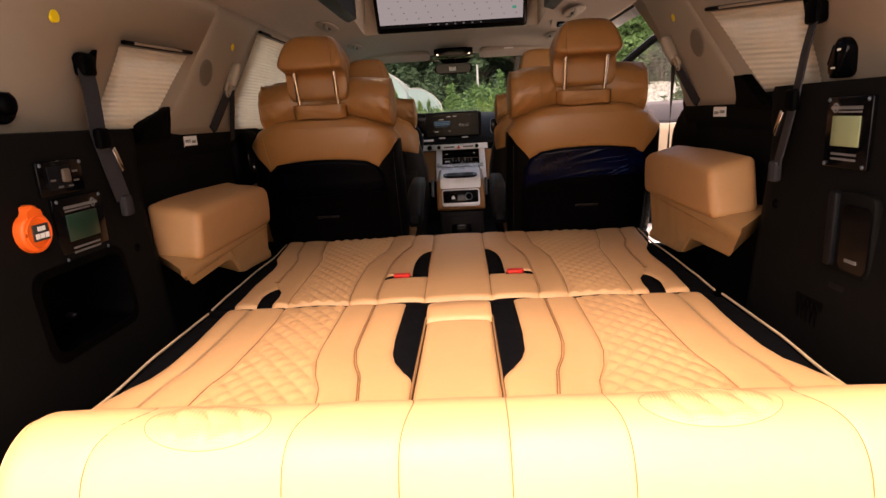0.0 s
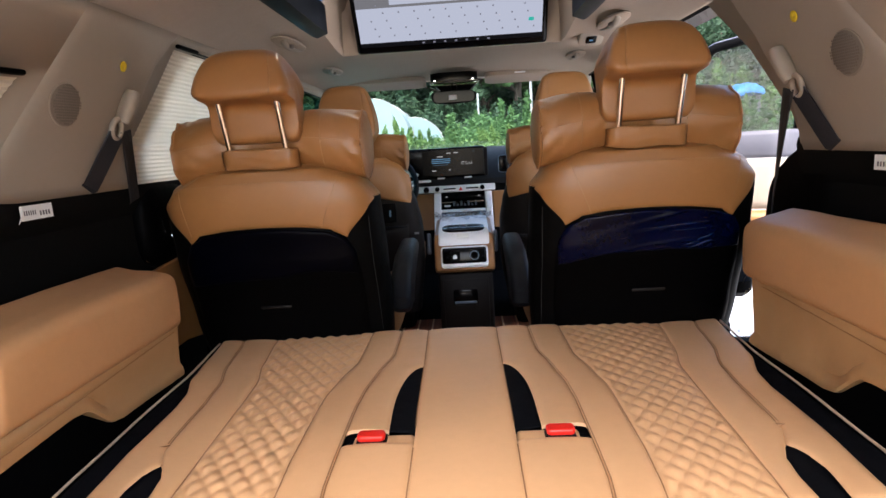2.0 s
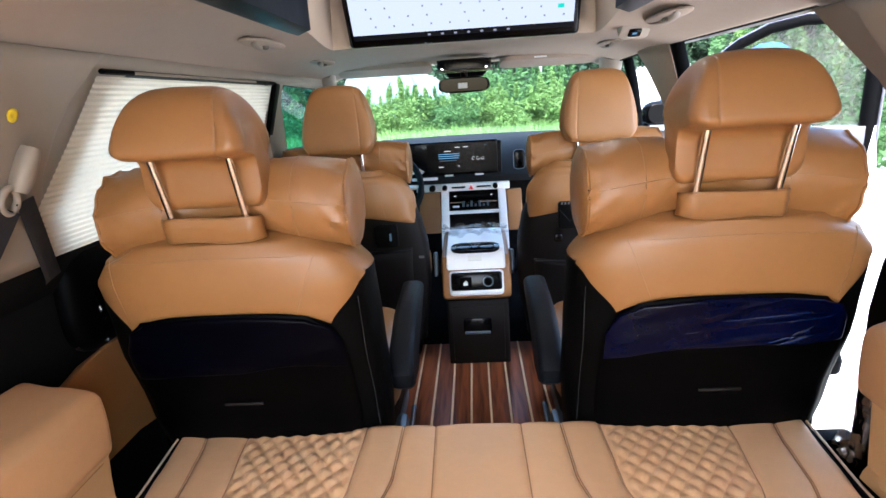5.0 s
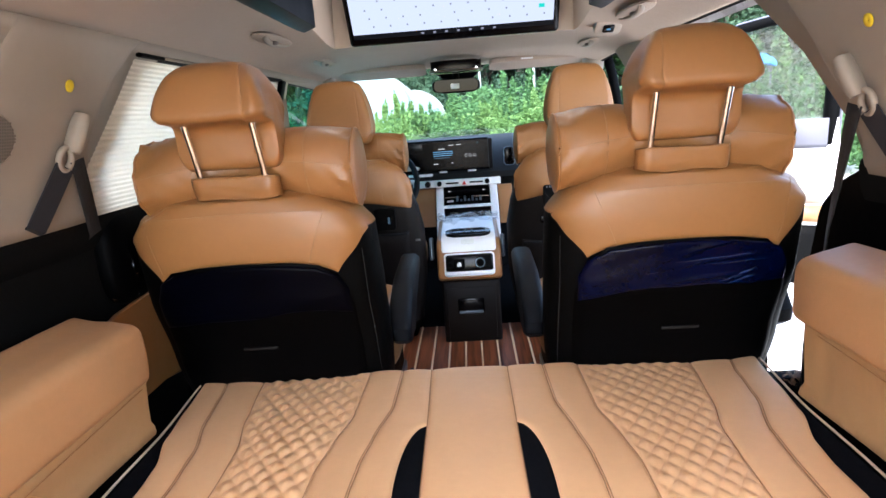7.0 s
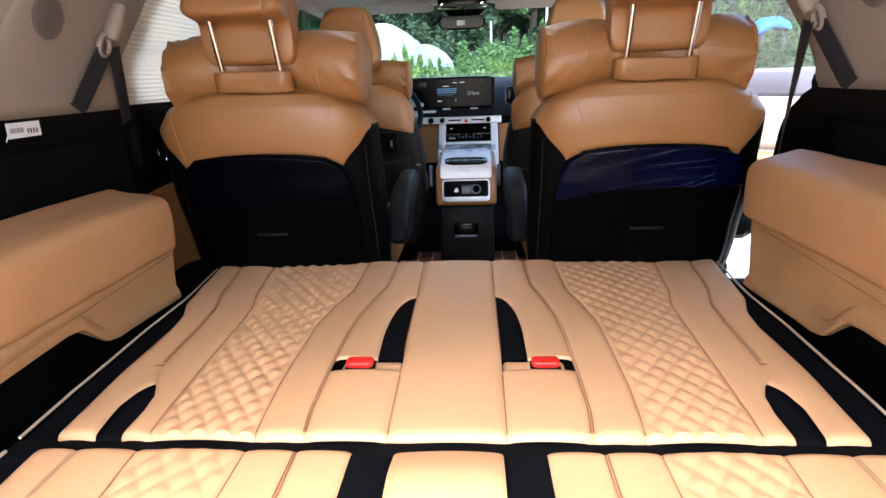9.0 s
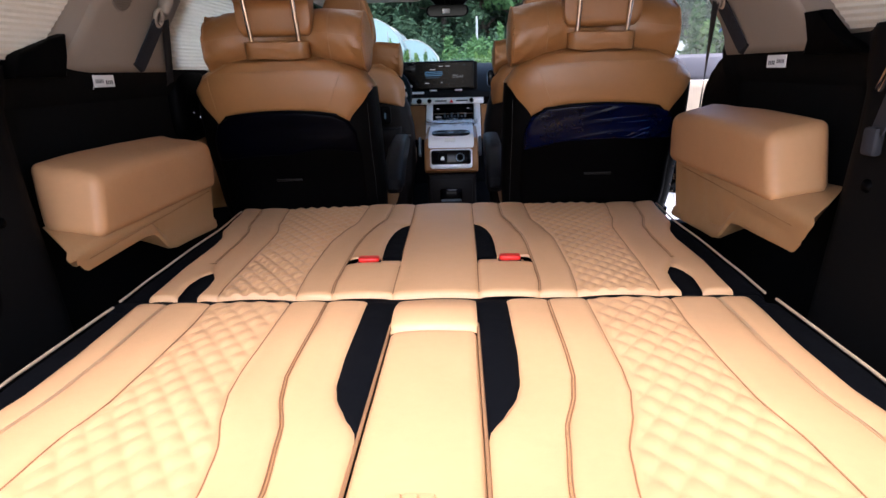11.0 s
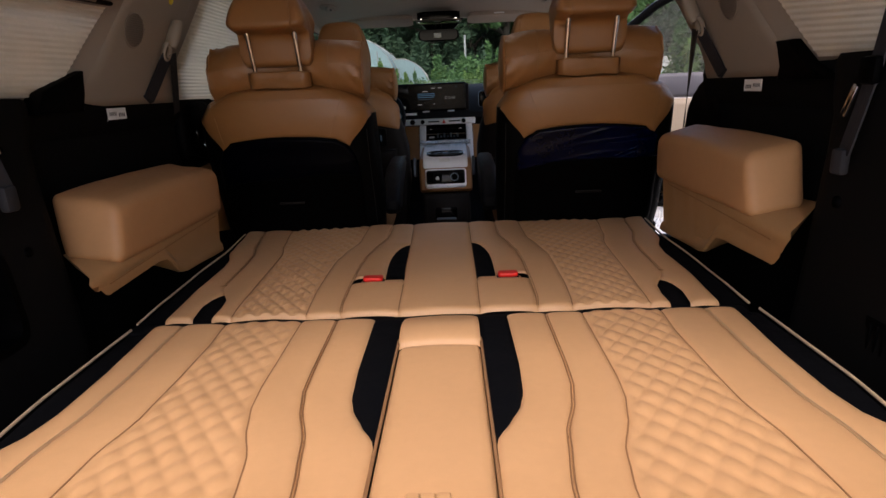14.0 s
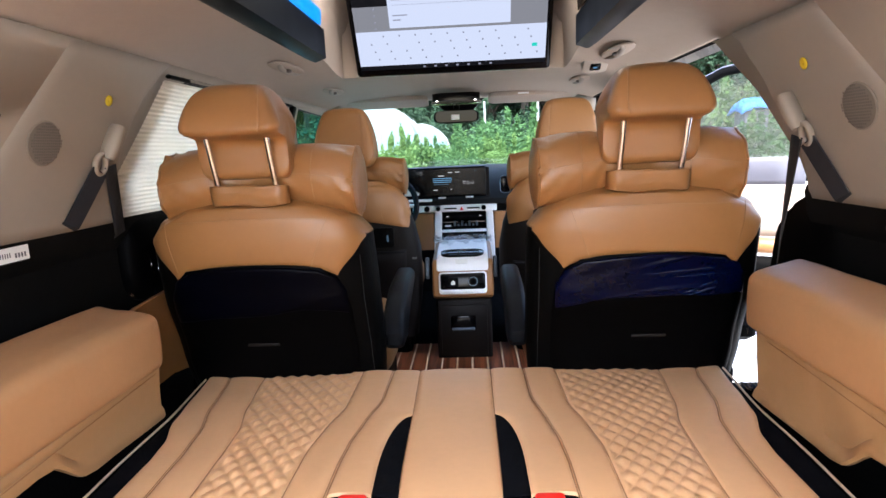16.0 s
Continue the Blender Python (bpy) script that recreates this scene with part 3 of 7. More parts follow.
blind(-1, [(1.39, 1.335), (1.625, 1.335), (1.79, 1.532), (1.462, 1.522)], -0.018, "cream pleated blind drawn over the quarter window")
blind(1, [(1.365, 1.34), (1.60, 1.345), (1.785, 1.56), (1.37, 1.512)], -0.018, "cream pleated blind drawn over the quarter window")
blind(-1, [(2.085, 1.30), (3.30, 1.30), (3.30, 1.655), (2.30, 1.655)], -0.02, "tall cream pleated blind drawn over the side door window")

# windscreen
wob = thing("window_5", "wide clear windscreen over the dashboard", "window", kind="structure")
bm = sheet(lambda u, v: (u * (0.70 + 0.07 * v), 4.28 + 0.80 * v + 0.05 * (1 - u * u), 1.742 - 0.50 * v), lin(-1, 1, 13), lin(0, 1, 6))
pane = part("pane", bm, windscreen_glass, wob)
pane.visible_shadow = False


# ---- folded seats: the flat bed ----
BED = 0.862


def panel(name, fa, fb, y0, y1, parent, mat=leather, puff=0.0042, quilt=None, nu=15, ny=None, zf=None, label="", round_end=(0.012, 0.012)):
    """A padded panel between two seam lines x = fa(y) and fb(y); its rim dips into the seams."""
    ny = ny or int((y1 - y0) / 0.02)
    us = dense_ends(nu) if not quilt else sorted(set([0.0, 0.02, 0.045, 0.955, 0.98, 1.0] + lin(0.07, 0.93, nu)))
    ends = [0, 0.003, 0.008, 0.016]
    vs = [y0 + e for e in ends] + lin(y0 + 0.025, y1 - 0.025, ny) + [y1 - e for e in ends[::-1]]

    def fn(u, y):
        a, b = fa(y), fb(y)
        x = a + (b - a) * u
        w = abs(b - a)
        d = min(u, 1 - u) * w
        e = min(y - y0, y1 - y)
        h = puff * (1 - math.exp(-d / 0.0035)) - puff
        r0, r1 = round_end
        dy0, dy1 = y - y0, y1 - y
        for dd, rr in ((dy0, r0), (dy1, r1)):
            if dd < rr:
                h -= rr - math.sqrt(max(0.0, rr * rr - (rr - dd) ** 2))
        h += 0.0035 * math.sin(math.pi * u) * min(1, w / 0.12)
        if quilt:
            q = quilt(x, y)
            k = min(1, d / 0.012) * min(1, e / 0.01)
            h += q * k
        h += 0.0018 * noise.noise((x * 5, y * 5, 3.1)) + 0.0008 * noise.noise((x * 19, y * 15, 1.7))
        return (x, y, (zf(y) if zf else BED) + h)
    return part(name, sheet(fn, us, vs), mat, parent, label)


def diamonds(px, py, height):
    def q(x, y):
        a, b = x / px + y / py, x / px - y / py
        return height * ((abs(math.sin(math.pi * a)) * abs(math.sin(math.pi * b))) ** 0.72 - 0.7)
    return q


def seam(fn, y0, y1, parent, name="stitching", off=0.0, r=0.001, zf=None, mat=stitch_mat, n=40):
    def lie(y):
        x = fn(y) + off
        return (x, y, (zf(y) if zf else BED) - 0.0003 + 0.0018 * noise.noise((x * 5, y * 5, 3.1)) + 0.0008 * noise.noise((x * 19, y * 15, 1.7)))
    bm = tube([lie(y) for y in lin(y0, y1, n)], r, 6)
    return part(name, bm, mat, parent)


def knots(rows):
    return lambda y: curve_at(rows, y)


# front row of folded backs
FR0, FR1 = 1.498, 2.315
f_cl = knots([(1.495, 0.087), (1.57, 0.089), (1.72, 0.091), (1.84, 0.095), (2.03, 0.097), (2.315, 0.103)])
f_cr = knots([(1.495, 0.089), (1.72, 0.090), (2.03, 0.088), (2.315, 0.087)])
f_s1 = knots([(1.495, 0.211), (1.57, 0.2185), (1.67, 0.220), (1.83, 0.220), (1.91, 0.216), (2.0, 0.202), (2.12, 0.178), (2.315, 0.175)])
f_qi = knots([(1.495, 0.286), (1.57, 0.293), (1.65, 0.2975), (1.77, 0.298), (1.89, 0.298), (1.98, 0.285), (2.09, 0.261), (2.315, 0.258)])
f_qo = knots([(1.495, 0.450), (1.57, 0.457), (1.72, 0.464), (1.87, 0.470), (1.98, 0.477), (2.09, 0.502), (2.25, 0.523), (2.315, 0.529)])
FAR = [(1.74, 0.546), (1.85, 0.551), (1.97, 0.561), (2.09, 0.592), (2.20, 0.606), (2.315, 0.628)]
f_so = knots([(1.495, 0.543), (1.70, 0.543)] + FAR)

f_slot_in = knots([(1.495, 0.493), (1.56, 0.495), (1.61, 0.502), (1.635, 0.513), (1.65, 0.5225), (1.70, 0.543)] + FAR)
f_slot_out = knots([(1.495, 0.534), (1.58, 0.545), (1.62, 0.540), (1.638, 0.532), (1.65, 0.5225), (1.70, 0.543)] + FAR)
f_e = knots([(1.495, 0.594), (1.70, 0.609), (1.86, 0.612), (1.93, 0.620), (2.03, 0.652), (2.15, 0.668), (2.315, 0.688)])
f_p = knots([(1.495, 0.657), (1.65, 0.667), (1.9, 0.677), (2.05, 0.677), (2.315, 0.70)])


def lens(y, y0, y1, w):
    """Inner edge of the dark inset beside the middle panel."""
    if y <= y0 or y >= y1:
        return 0.0
    k = (y - y0) / (y1 - y0)
    return w * min(1.0, math.sqrt(max(0.0, 1 - max(0, (k - 0.35) / 0.65) ** 2)))


bed_front = thing("folded_seat", "tan leather seat backs folded flat, quilted, with red belt buckles", "seat", "folded seats", at=(0.009, 0, 0))
part("base", box(0, 1.91, BED - 0.075, 1.26, 0.80, 0.11, 0.012), black_cloth, bed_front, "black cloth underside")
panel("middle_panel", lambda y: -f_cl(y), f_cr, FR0, FR1, bed_front, nu=17, round_end=(0.014, 0.02))
QUILT = {-1: diamonds(0.0375, 0.051, 0.0062), 1: diamonds(0.0375, 0.051, 0.0046)}
for s in (-1, 1):
    g = lambda f: (lambda y: s * f(y))
    inset0, inset1 = 1.738, 2.038
    f_c = f_cl if s < 0 else f_cr
    panel("inner_panel", lambda y: s * (f_c(y) + 0.0 + lens(y, 1.735, inset1, 0.049)), g(f_s1), inset0, FR1, bed_front, nu=11, ny=60, round_end=(0.006, 0.02))
    panel("inner_panel", g(f_c), g(f_s1), FR0, 1.697, bed_front, nu=11)
    panel("dark_inset", g(f_c), lambda y: s * (f_c(y) + max(0.001, lens(y, 1.735, inset1, 0.049))), inset0 - 0.02, inset1, bed_front, black_cloth, 0.002, nu=7, ny=40, zf=lambda y: BED - 0.005, label="black cloth inset")
    panel("mid_panel", g(f_s1), g(f_qi), FR0, FR1, bed_front, nu=11, round_end=(0.014, 0.02))
    panel("quilted_panel", g(f_qi), g(f_qo), FR0, FR1, bed_front, quilt=QUILT[s], nu=54, ny=150, label="diamond-quilted leather panel", round_end=(0.012, 0.02))
    panel("outer_panel", g(f_qo), g(f_slot_in), FR0, FR1, bed_front, nu=11, ny=80, round_end=(0.012, 0.02))
    panel("bolster", g(f_slot_out), g(f_e), FR0, FR1, bed_front, nu=9, ny=80, round_end=(0.012, 0.03))
    part("cross_seam", tube([(s * (f_so(1.70) - 0.004 + 0.036 * k), 1.70 + 0.012 * (1 - k), BED - 0.0002) for k in lin(0, 1, 10)], 0.0012, 6), stitch_mat, bed_front)
    panel("notch_lining", g(lambda y: 0.487), g(lambda y: 0.556), FR0, 1.66, bed_front, black_cloth, 0.002, nu=5, zf=lambda y: BED - 0.012, label="black notch lining")
    panel("side_gusset", g(lambda y: f_e(y) - 0.006), g(f_p), FR0, 2.30, bed_front, black_cloth, 0.003, nu=7, zf=lambda y: BED - 0.016, label="black cloth side gusset")
    part("piping", tube([(s * f_p(y), y, BED - 0.010) for y in lin(FR0 + 0.004, 2.30, 30)], 0.0026, 8), piping_mat, bed_front, "pale edge piping")
    seam(g(f_s1), FR0 + 0.01, FR1 - 0.012, bed_front, off=0.0022, r=0.0008)
    seam(g(f_s1), FR0 + 0.01, FR1 - 0.012, bed_front, off=-0.0022, r=0.0008)
    seam(g(f_so), 1.72, FR1 - 0.012, bed_front, off=0.0022, r=0.0008)
    seam(g(f_so), 1.72, FR1 - 0.012, bed_front, off=-0.0022, r=0.0008)
    for f, a, b in ((f_c, 1.745, FR1), (f_c, FR0, 1.69), (f_qi, FR0, FR1), (f_qo, FR0, FR1)):
        seam(g(f), a + 0.01, b - 0.012, bed_front, zf=lambda y: BED - 0.0028, r=0.0012)
    # belt buckle in its pocket
    part("buckle_pocket", box(s * 0.148, 1.717, BED - 0.019, 0.112, 0.044, 0.022, 0.008, seg=3), leather, bed_front, "leather buckle pocket")
    bk = part("buckle_housing", box(s * 0.168, 1.713, BED - 0.006, 0.054, 0.030, 0.014, 0.005), slate_leather, bed_front, "black buckle housing")
    bm = prism(rounded(0.050, 0.027, 0.008, 4, s * 0.168, 1.712), BED - 0.002, BED + 0.010, 0.004, "z", seg=3)
    part("release_button", bm, red_plastic, bk, "red release button")
part("seat_latch", box(-0.575, 1.712, BED - 0.005, 0.042, 0.006, 0.008, 0.002), chrome, bed_front, "small chrome latch")
part("loop_tab", box(0.575, 1.712, BED - 0.006, 0.05, 0.012, 0.01, 0.003), leather, bed_front, "leather pull tab")

# rear row of folded seats, a little off the middle
OX = 0.014
RR0, RR1 = 0.66, 1.470
r_c = knots([(0.66, 0.081), (0.95, 0.081), (1.455, 0.0785)])
r_strip = knots([(0.66, 0.082), (1.035, 0.083), (1.055, 0.093), (1.08, 0.107), (1.12, 0.125), (1.16, 0.134), (1.25, 0.138), (1.455, 0.137)])
r_s1 = knots([(0.66, 0.158), (0.93, 0.166), (1.04, 0.180), (1.13, 0.205), (1.18, 0.213), (1.25, 0.215), (1.455, 0.216)])
r_qi = knots([(0.66, 0.232), (0.93, 0.237), (1.0, 0.246), (1.09, 0.274), (1.14, 0.285), (1.20, 0.289), (1.455, 0.291)])
r_qo = knots([(0.66, 0.466), (0.93, 0.467), (1.02, 0.463), (1.12, 0.447), (1.25, 0.445), (1.36, 0.445), (1.455, 0.452)])
r_so = knots([(0.66, 0.553), (0.95, 0.553), (1.03, 0.549), (1.13, 0.537), (1.25, 0.535), (1.455, 0.542)])
r_e = knots([(0.66, 0.644), (0.98, 0.638), (1.03, 0.616), (1.08, 0.594), (1.14, 0.587), (1.25, 0.588), (1.455, 0.602)])
r_p = knots([(0.66, 0.648), (1.03, 0.642), (1.20, 0.655), (1.455, 0.658)])
bed_rear = thing("folded_seat", "tan leather rear bench folded flat with a centre armrest panel", "seat", "folded seats")
part("base", box(OX, 1.05, BED - 0.075, 1.20, 0.80, 0.11, 0.012), black_cloth, bed_rear, "black cloth underside")
QR = diamonds(0.042, 0.055, 0.0042)
panel("armrest_panel", lambda y: OX - r_c(y) + 0.004, lambda y: OX + r_c(y) - 0.004, RR0, 1.335, bed_rear, nu=15, puff=0.01, round_end=(0.01, 0.018), label="centre armrest panel")
panel("armrest_hinge_cover", lambda y: OX - r_c(y) + 0.002, lambda y: OX + r_c(y) - 0.002, 1.338, RR1, bed_rear, nu=13, zf=lambda y: BED + 0.012 * math.sin(math.pi * min(1, max(0, (y - 1.338) / 0.117))), round_end=(0.01, 0.014))
for s in (-1, 1):
    g = lambda f: (lambda y: OX + s * f(y))
    panel("dark_inset", g(r_c), g(r_strip), 1.035, RR1, bed_rear, black_cloth, 0.003, nu=9, ny=36, zf=lambda y: BED - 0.003, label="black cloth inset")
    panel("inner_panel", g(r_strip), g(r_s1), RR0, RR1, bed_rear, nu=11, ny=50)
    panel("mid_panel", g(r_s1), g(r_qi), RR0, RR1, bed_rear, nu=11)
    panel("quilted_panel", g(r_qi), g(r_qo), RR0, RR1, bed_rear, quilt=QR, nu=54, ny=150, label="diamond-quilted leather panel")
    panel("outer_panel", g(r_qo), g(r_so), RR0, RR1, bed_rear, nu=11)
    panel("bolster", g(r_so), g(r_e), RR0, RR1, bed_rear, nu=9)
    panel("side_gusset", g(lambda y: r_e(y) - 0.006), g(lambda y: r_p(y)), 1.0, RR1 + 0.004, bed_rear, black_cloth, 0.003, nu=7, zf=lambda y: BED - 0.016, label="black cloth side gusset")
    part("piping", tube([(OX + s * r_p(y), y, BED - 0.010) for y in lin(0.95, RR1, 30)], 0.0028, 8), piping_mat, bed_rear, "pale edge piping")
    for d in (-0.0022, 0.0022):
        seam(g(r_s1), RR0 + 0.01, RR1 - 0.012, bed_rear, off=d)
        seam(g(r_so), RR0 + 0.01, RR1 - 0.012, bed_rear, off=d, mat=thread_light, r=0.0009)
    for f in (r_qi, r_qo):
        seam(g(f), RR0 + 0.01, RR1 - 0.012, bed_rear, zf=lambda y: BED - 0.0028, r=0.0012)
    part("armrest_edge", tube([(OX + s * (r_c(y) - 0.001), y, BED - 0.003) for y in lin(RR0, 1.36, 20)], 0.0026, 6), stitch_mat, bed_rear)
for k in (-0.018, 0.0, 0.018):
    part("pull_loop", box(OX + k - 0.004, 0.914, BED + 0.007, 0.016, 0.018, 0.006, 0.002), leather, bed_rear, "leather pull loop")
# hinge strip across the gap between the two rows
part("hinge_strip", box(0.0, 1.476, BED - 0.022, 1.3, 0.05, 0.02, 0.004), black_cloth, bed_rear, "black cloth hinge strip")

# upturned cushion across the tail end
roll = thing("seat_cushion", "thick tan leather seat cushion standing along the open tail", "cushion", at=(0, 0, 0))
RX0, RX1 = -0.532, 0.585
SEAMS = [-0.415, -0.180, -0.045, 0.083, 0.219, 0.47]
PROF = [(0.79, 0.74), (0.796, 0.84), (0.791, 0.91), (0.776, 0.950), (0.748, 0.974), (0.715, 0.978), (0.682, 0.964), (0.657, 0.936), (0.644, 0.90), (0.639, 0.85), (0.638, 0.74)]
ROLL_MID = (0.716, 0.86)


def seam_x(q, k):
    """The cover's seams draw together over the crest."""
    return q + 0.11 * (0.075 - q) * math.exp(-((k - 4.4) / 1.15) ** 2)


def roll_point(k, x):
    i = min(int(k), len(PROF) - 2)
    f = k - i
    pa, pb, pc, pd = (PROF[min(max(j, 0), len(PROF) - 1)] for j in (i - 1, i, i + 1, i + 2))
    y, z = (0.5 * (2 * pb[m] + (pc[m] - pa[m]) * f + (2 * pa[m] - 5 * pb[m] + 4 * pc[m] - pd[m]) * f * f + (3 * pb[m] - pa[m] - 3 * pc[m] + pd[m]) * f ** 3) for m in (0, 1))
    cy, cz = ROLL_MID
    end = min(x - RX0, RX1 - x)
    shrink = 0.0
    if end < 0.04:
        shrink = 0.04 - math.sqrt(max(0, 0.04 ** 2 - (0.04 - end) ** 2))
    near = min(abs(x - seam_x(q, k)) for q in SEAMS)
    shrink += 0.0016 * math.exp(-near / 0.003) - 0.0008 * math.sin(min(1, near / 0.06) * 1.57)
    sag = 0.004 * noise.noise((x * 4, k * 0.6, 0.4))
    dv = Vector((y - cy, z - cz))
    l = dv.length
    dv = dv * ((l - shrink + sag) / l)
    return Vector((x, cy + dv.x, cz + dv.y))


xs = sorted(set(lin(RX0 + 0.05, RX1 - 0.05, 150) + [RX0 + 0.04 * (1 - math.cos(a)) for a in lin(0, 1.57, 10)] + [RX1 - 0.04 * (1 - math.cos(a)) for a in lin(0, 1.57, 10)] + lin(RX0 + 0.042, RX1 - 0.042, 60) + [q + d for q in SEAMS for d in (-0.012, -0.006, -0.002, 0, 0.002, 0.006, 0.012)]))
bm = sheet(lambda x, k: roll_point(k, x), xs, lin(0, len(PROF) - 1, 71))
for x in (RX0, RX1):
    ring = sorted([v for v in bm.verts if abs(v.co.x - x) < 1e-6], key=lambda v: math.atan2(v.co.z - ROLL_MID[1], v.co.y - ROLL_MID[0]))
    bm.faces.new(ring)
part("cover", bm, leather, roll)
for x in (RX0 + 0.012, RX1 - 0.012):
    part("end_piping", tube([roll_point(k, x) for k in lin(0.5, 9.5, 50)], 0.003, 6), leather, roll, "piped end seam")
for q in SEAMS:
    pts = [roll_point(k, seam_x(q, k)) for k in lin(1.5, 8.5, 60)]
    pts = [p + Vector((0, p.y - ROLL_MID[0], p.z - ROLL_MID[1])).normalized() * 0.0007 for p in pts]
    part("stitching", tube(pts, 0.0007, 6), stitch_mat, roll)
for s in (-1, 1):
    ccx, half, ck = (-0.279, 0.077, 5.36) if s < 0 else (0.320, 0.082, 5.08)

    def oval(u, v):
        a = 6.28319 * u
        x = ccx + half * v * math.cos(a) * 1.0
        k = ck + 0.95 * v * math.sin(a)
        p = roll_point(k, x)
        lobe = abs(math.sin((x - ccx + 0.008 * math.sin(k * 3)) * math.pi / 0.038)) ** 0.6
        r = 0.0008 + 0.0045 * lobe * (0.75 + 0.25 * abs(math.sin(k * 3.4))) * min(1, (1 - v) / 0.3)
        d = Vector((0, p.y - ROLL_MID[0], p.z - ROLL_MID[1])).normalized()
        return p + d * r * (1 if v < 0.97 else 0.3)
    bm = sheet(oval, [i / 56 for i in range(56)], [0.02] + lin(0.08, 1.0, 22), wrap=True)
    part("quilted_end", bm, leather, roll, "quilted oval with perforations")
    pv, pf = [], []
    for i in range(-16, 17):
        for j in range(-9, 10):
            v = math.hypot(i / 17, j / 10)
            if v > 0.9 or abs(math.sin(i * 0.0049 * math.pi / 0.038)) < 0.3:
                continue
            u = (math.atan2(j / 10, i / 17) / 6.28319) % 1
            p = oval(u, v)
            d = Vector((0, p.y - ROLL_MID[0], p.z - ROLL_MID[1])).normalized()
            t2 = Vector((1, 0, 0)).cross(d)
            q = len(pv)
            pv += [tuple(p + d * 0.0006 + Vector((math.cos(g), 0, 0)) * 0.0008 + t2 * 0.0008 * math.sin(g)) for g in (0, 1.57, 3.14, 4.71)]
            pf.append((q, q + 1, q + 2, q + 3))
    pm = bpy.data.meshes.new("perforation")
    pm.from_pydata(pv, [], pf)
    pm.materials.append(stitch_mat)
    po = new("perforation", pm)
    po.parent = roll
    part("stitching", tube([oval(i / 48, 1.0) for i in range(49)], 0.0005, 6), stitch_mat, roll)


# ---- seats ----
def seat_surface(levels):
    """Half-width, half-depth and middle of the backrest at a height."""
    def at(z):
        return tuple(curve_at([(l[0], l[i]) for l in levels], z) for i in (1, 2, 3))
    return at


def rear_y(at, lx, z, out=0.0, p=3.0):
    w, d, yc = at(z)
    k = min(0.985, abs(lx) / w)
    return yc - d * (1 - k ** p) ** (1 / p) - out


def back_body(at, cx, s, zs, p=3.0, n=44, cap=False):
    def fn(a, z):
        w, d, yc = at(z)
        c, q = math.cos(a), math.sin(a)
        return (cx + s * w * math.copysign(abs(c) ** (2 / p), c), yc + d * math.copysign(abs(q) ** (2 / p), q), z)
    bm = sheet(fn, [6.28319 * i / n for i in range(n)], zs, wrap=True)
    if cap:
        top = [v for v in bm.verts if abs(v.co.z - zs[-1]) < 1e-6]
        bm.faces.new(sorted(top, key=lambda v: math.atan2(v.co.y - at(zs[-1])[2], v.co.x - cx)))
    return bm


def back_patch(at, cx, s, edge, zlow, zhigh, out, nu=25, nv=18, rim=0.006):
    """A cover lying on the back of a seat; edge(v) gives its two sides, zlow(u) and zhigh(u) its lower and upper rims."""
    def fn(u, v):
        a, b = edge(v)
        lx = a + (b - a) * (u * 0.5 + 0.5)
        z = zlow(u) + (zhigh(u) - zlow(u)) * v
        d = min(1 - abs(u), v * 1.2, (1 - v) * 1.2)
        o = out - rim * math.exp(-d / 0.03)
        return (cx + s * lx, rear_y(at, lx, z, o), z)
    vs = dense_ends(nv)
    us = [2 * k - 1 for k in dense_ends(nu)]
    return sheet(fn, us, vs)


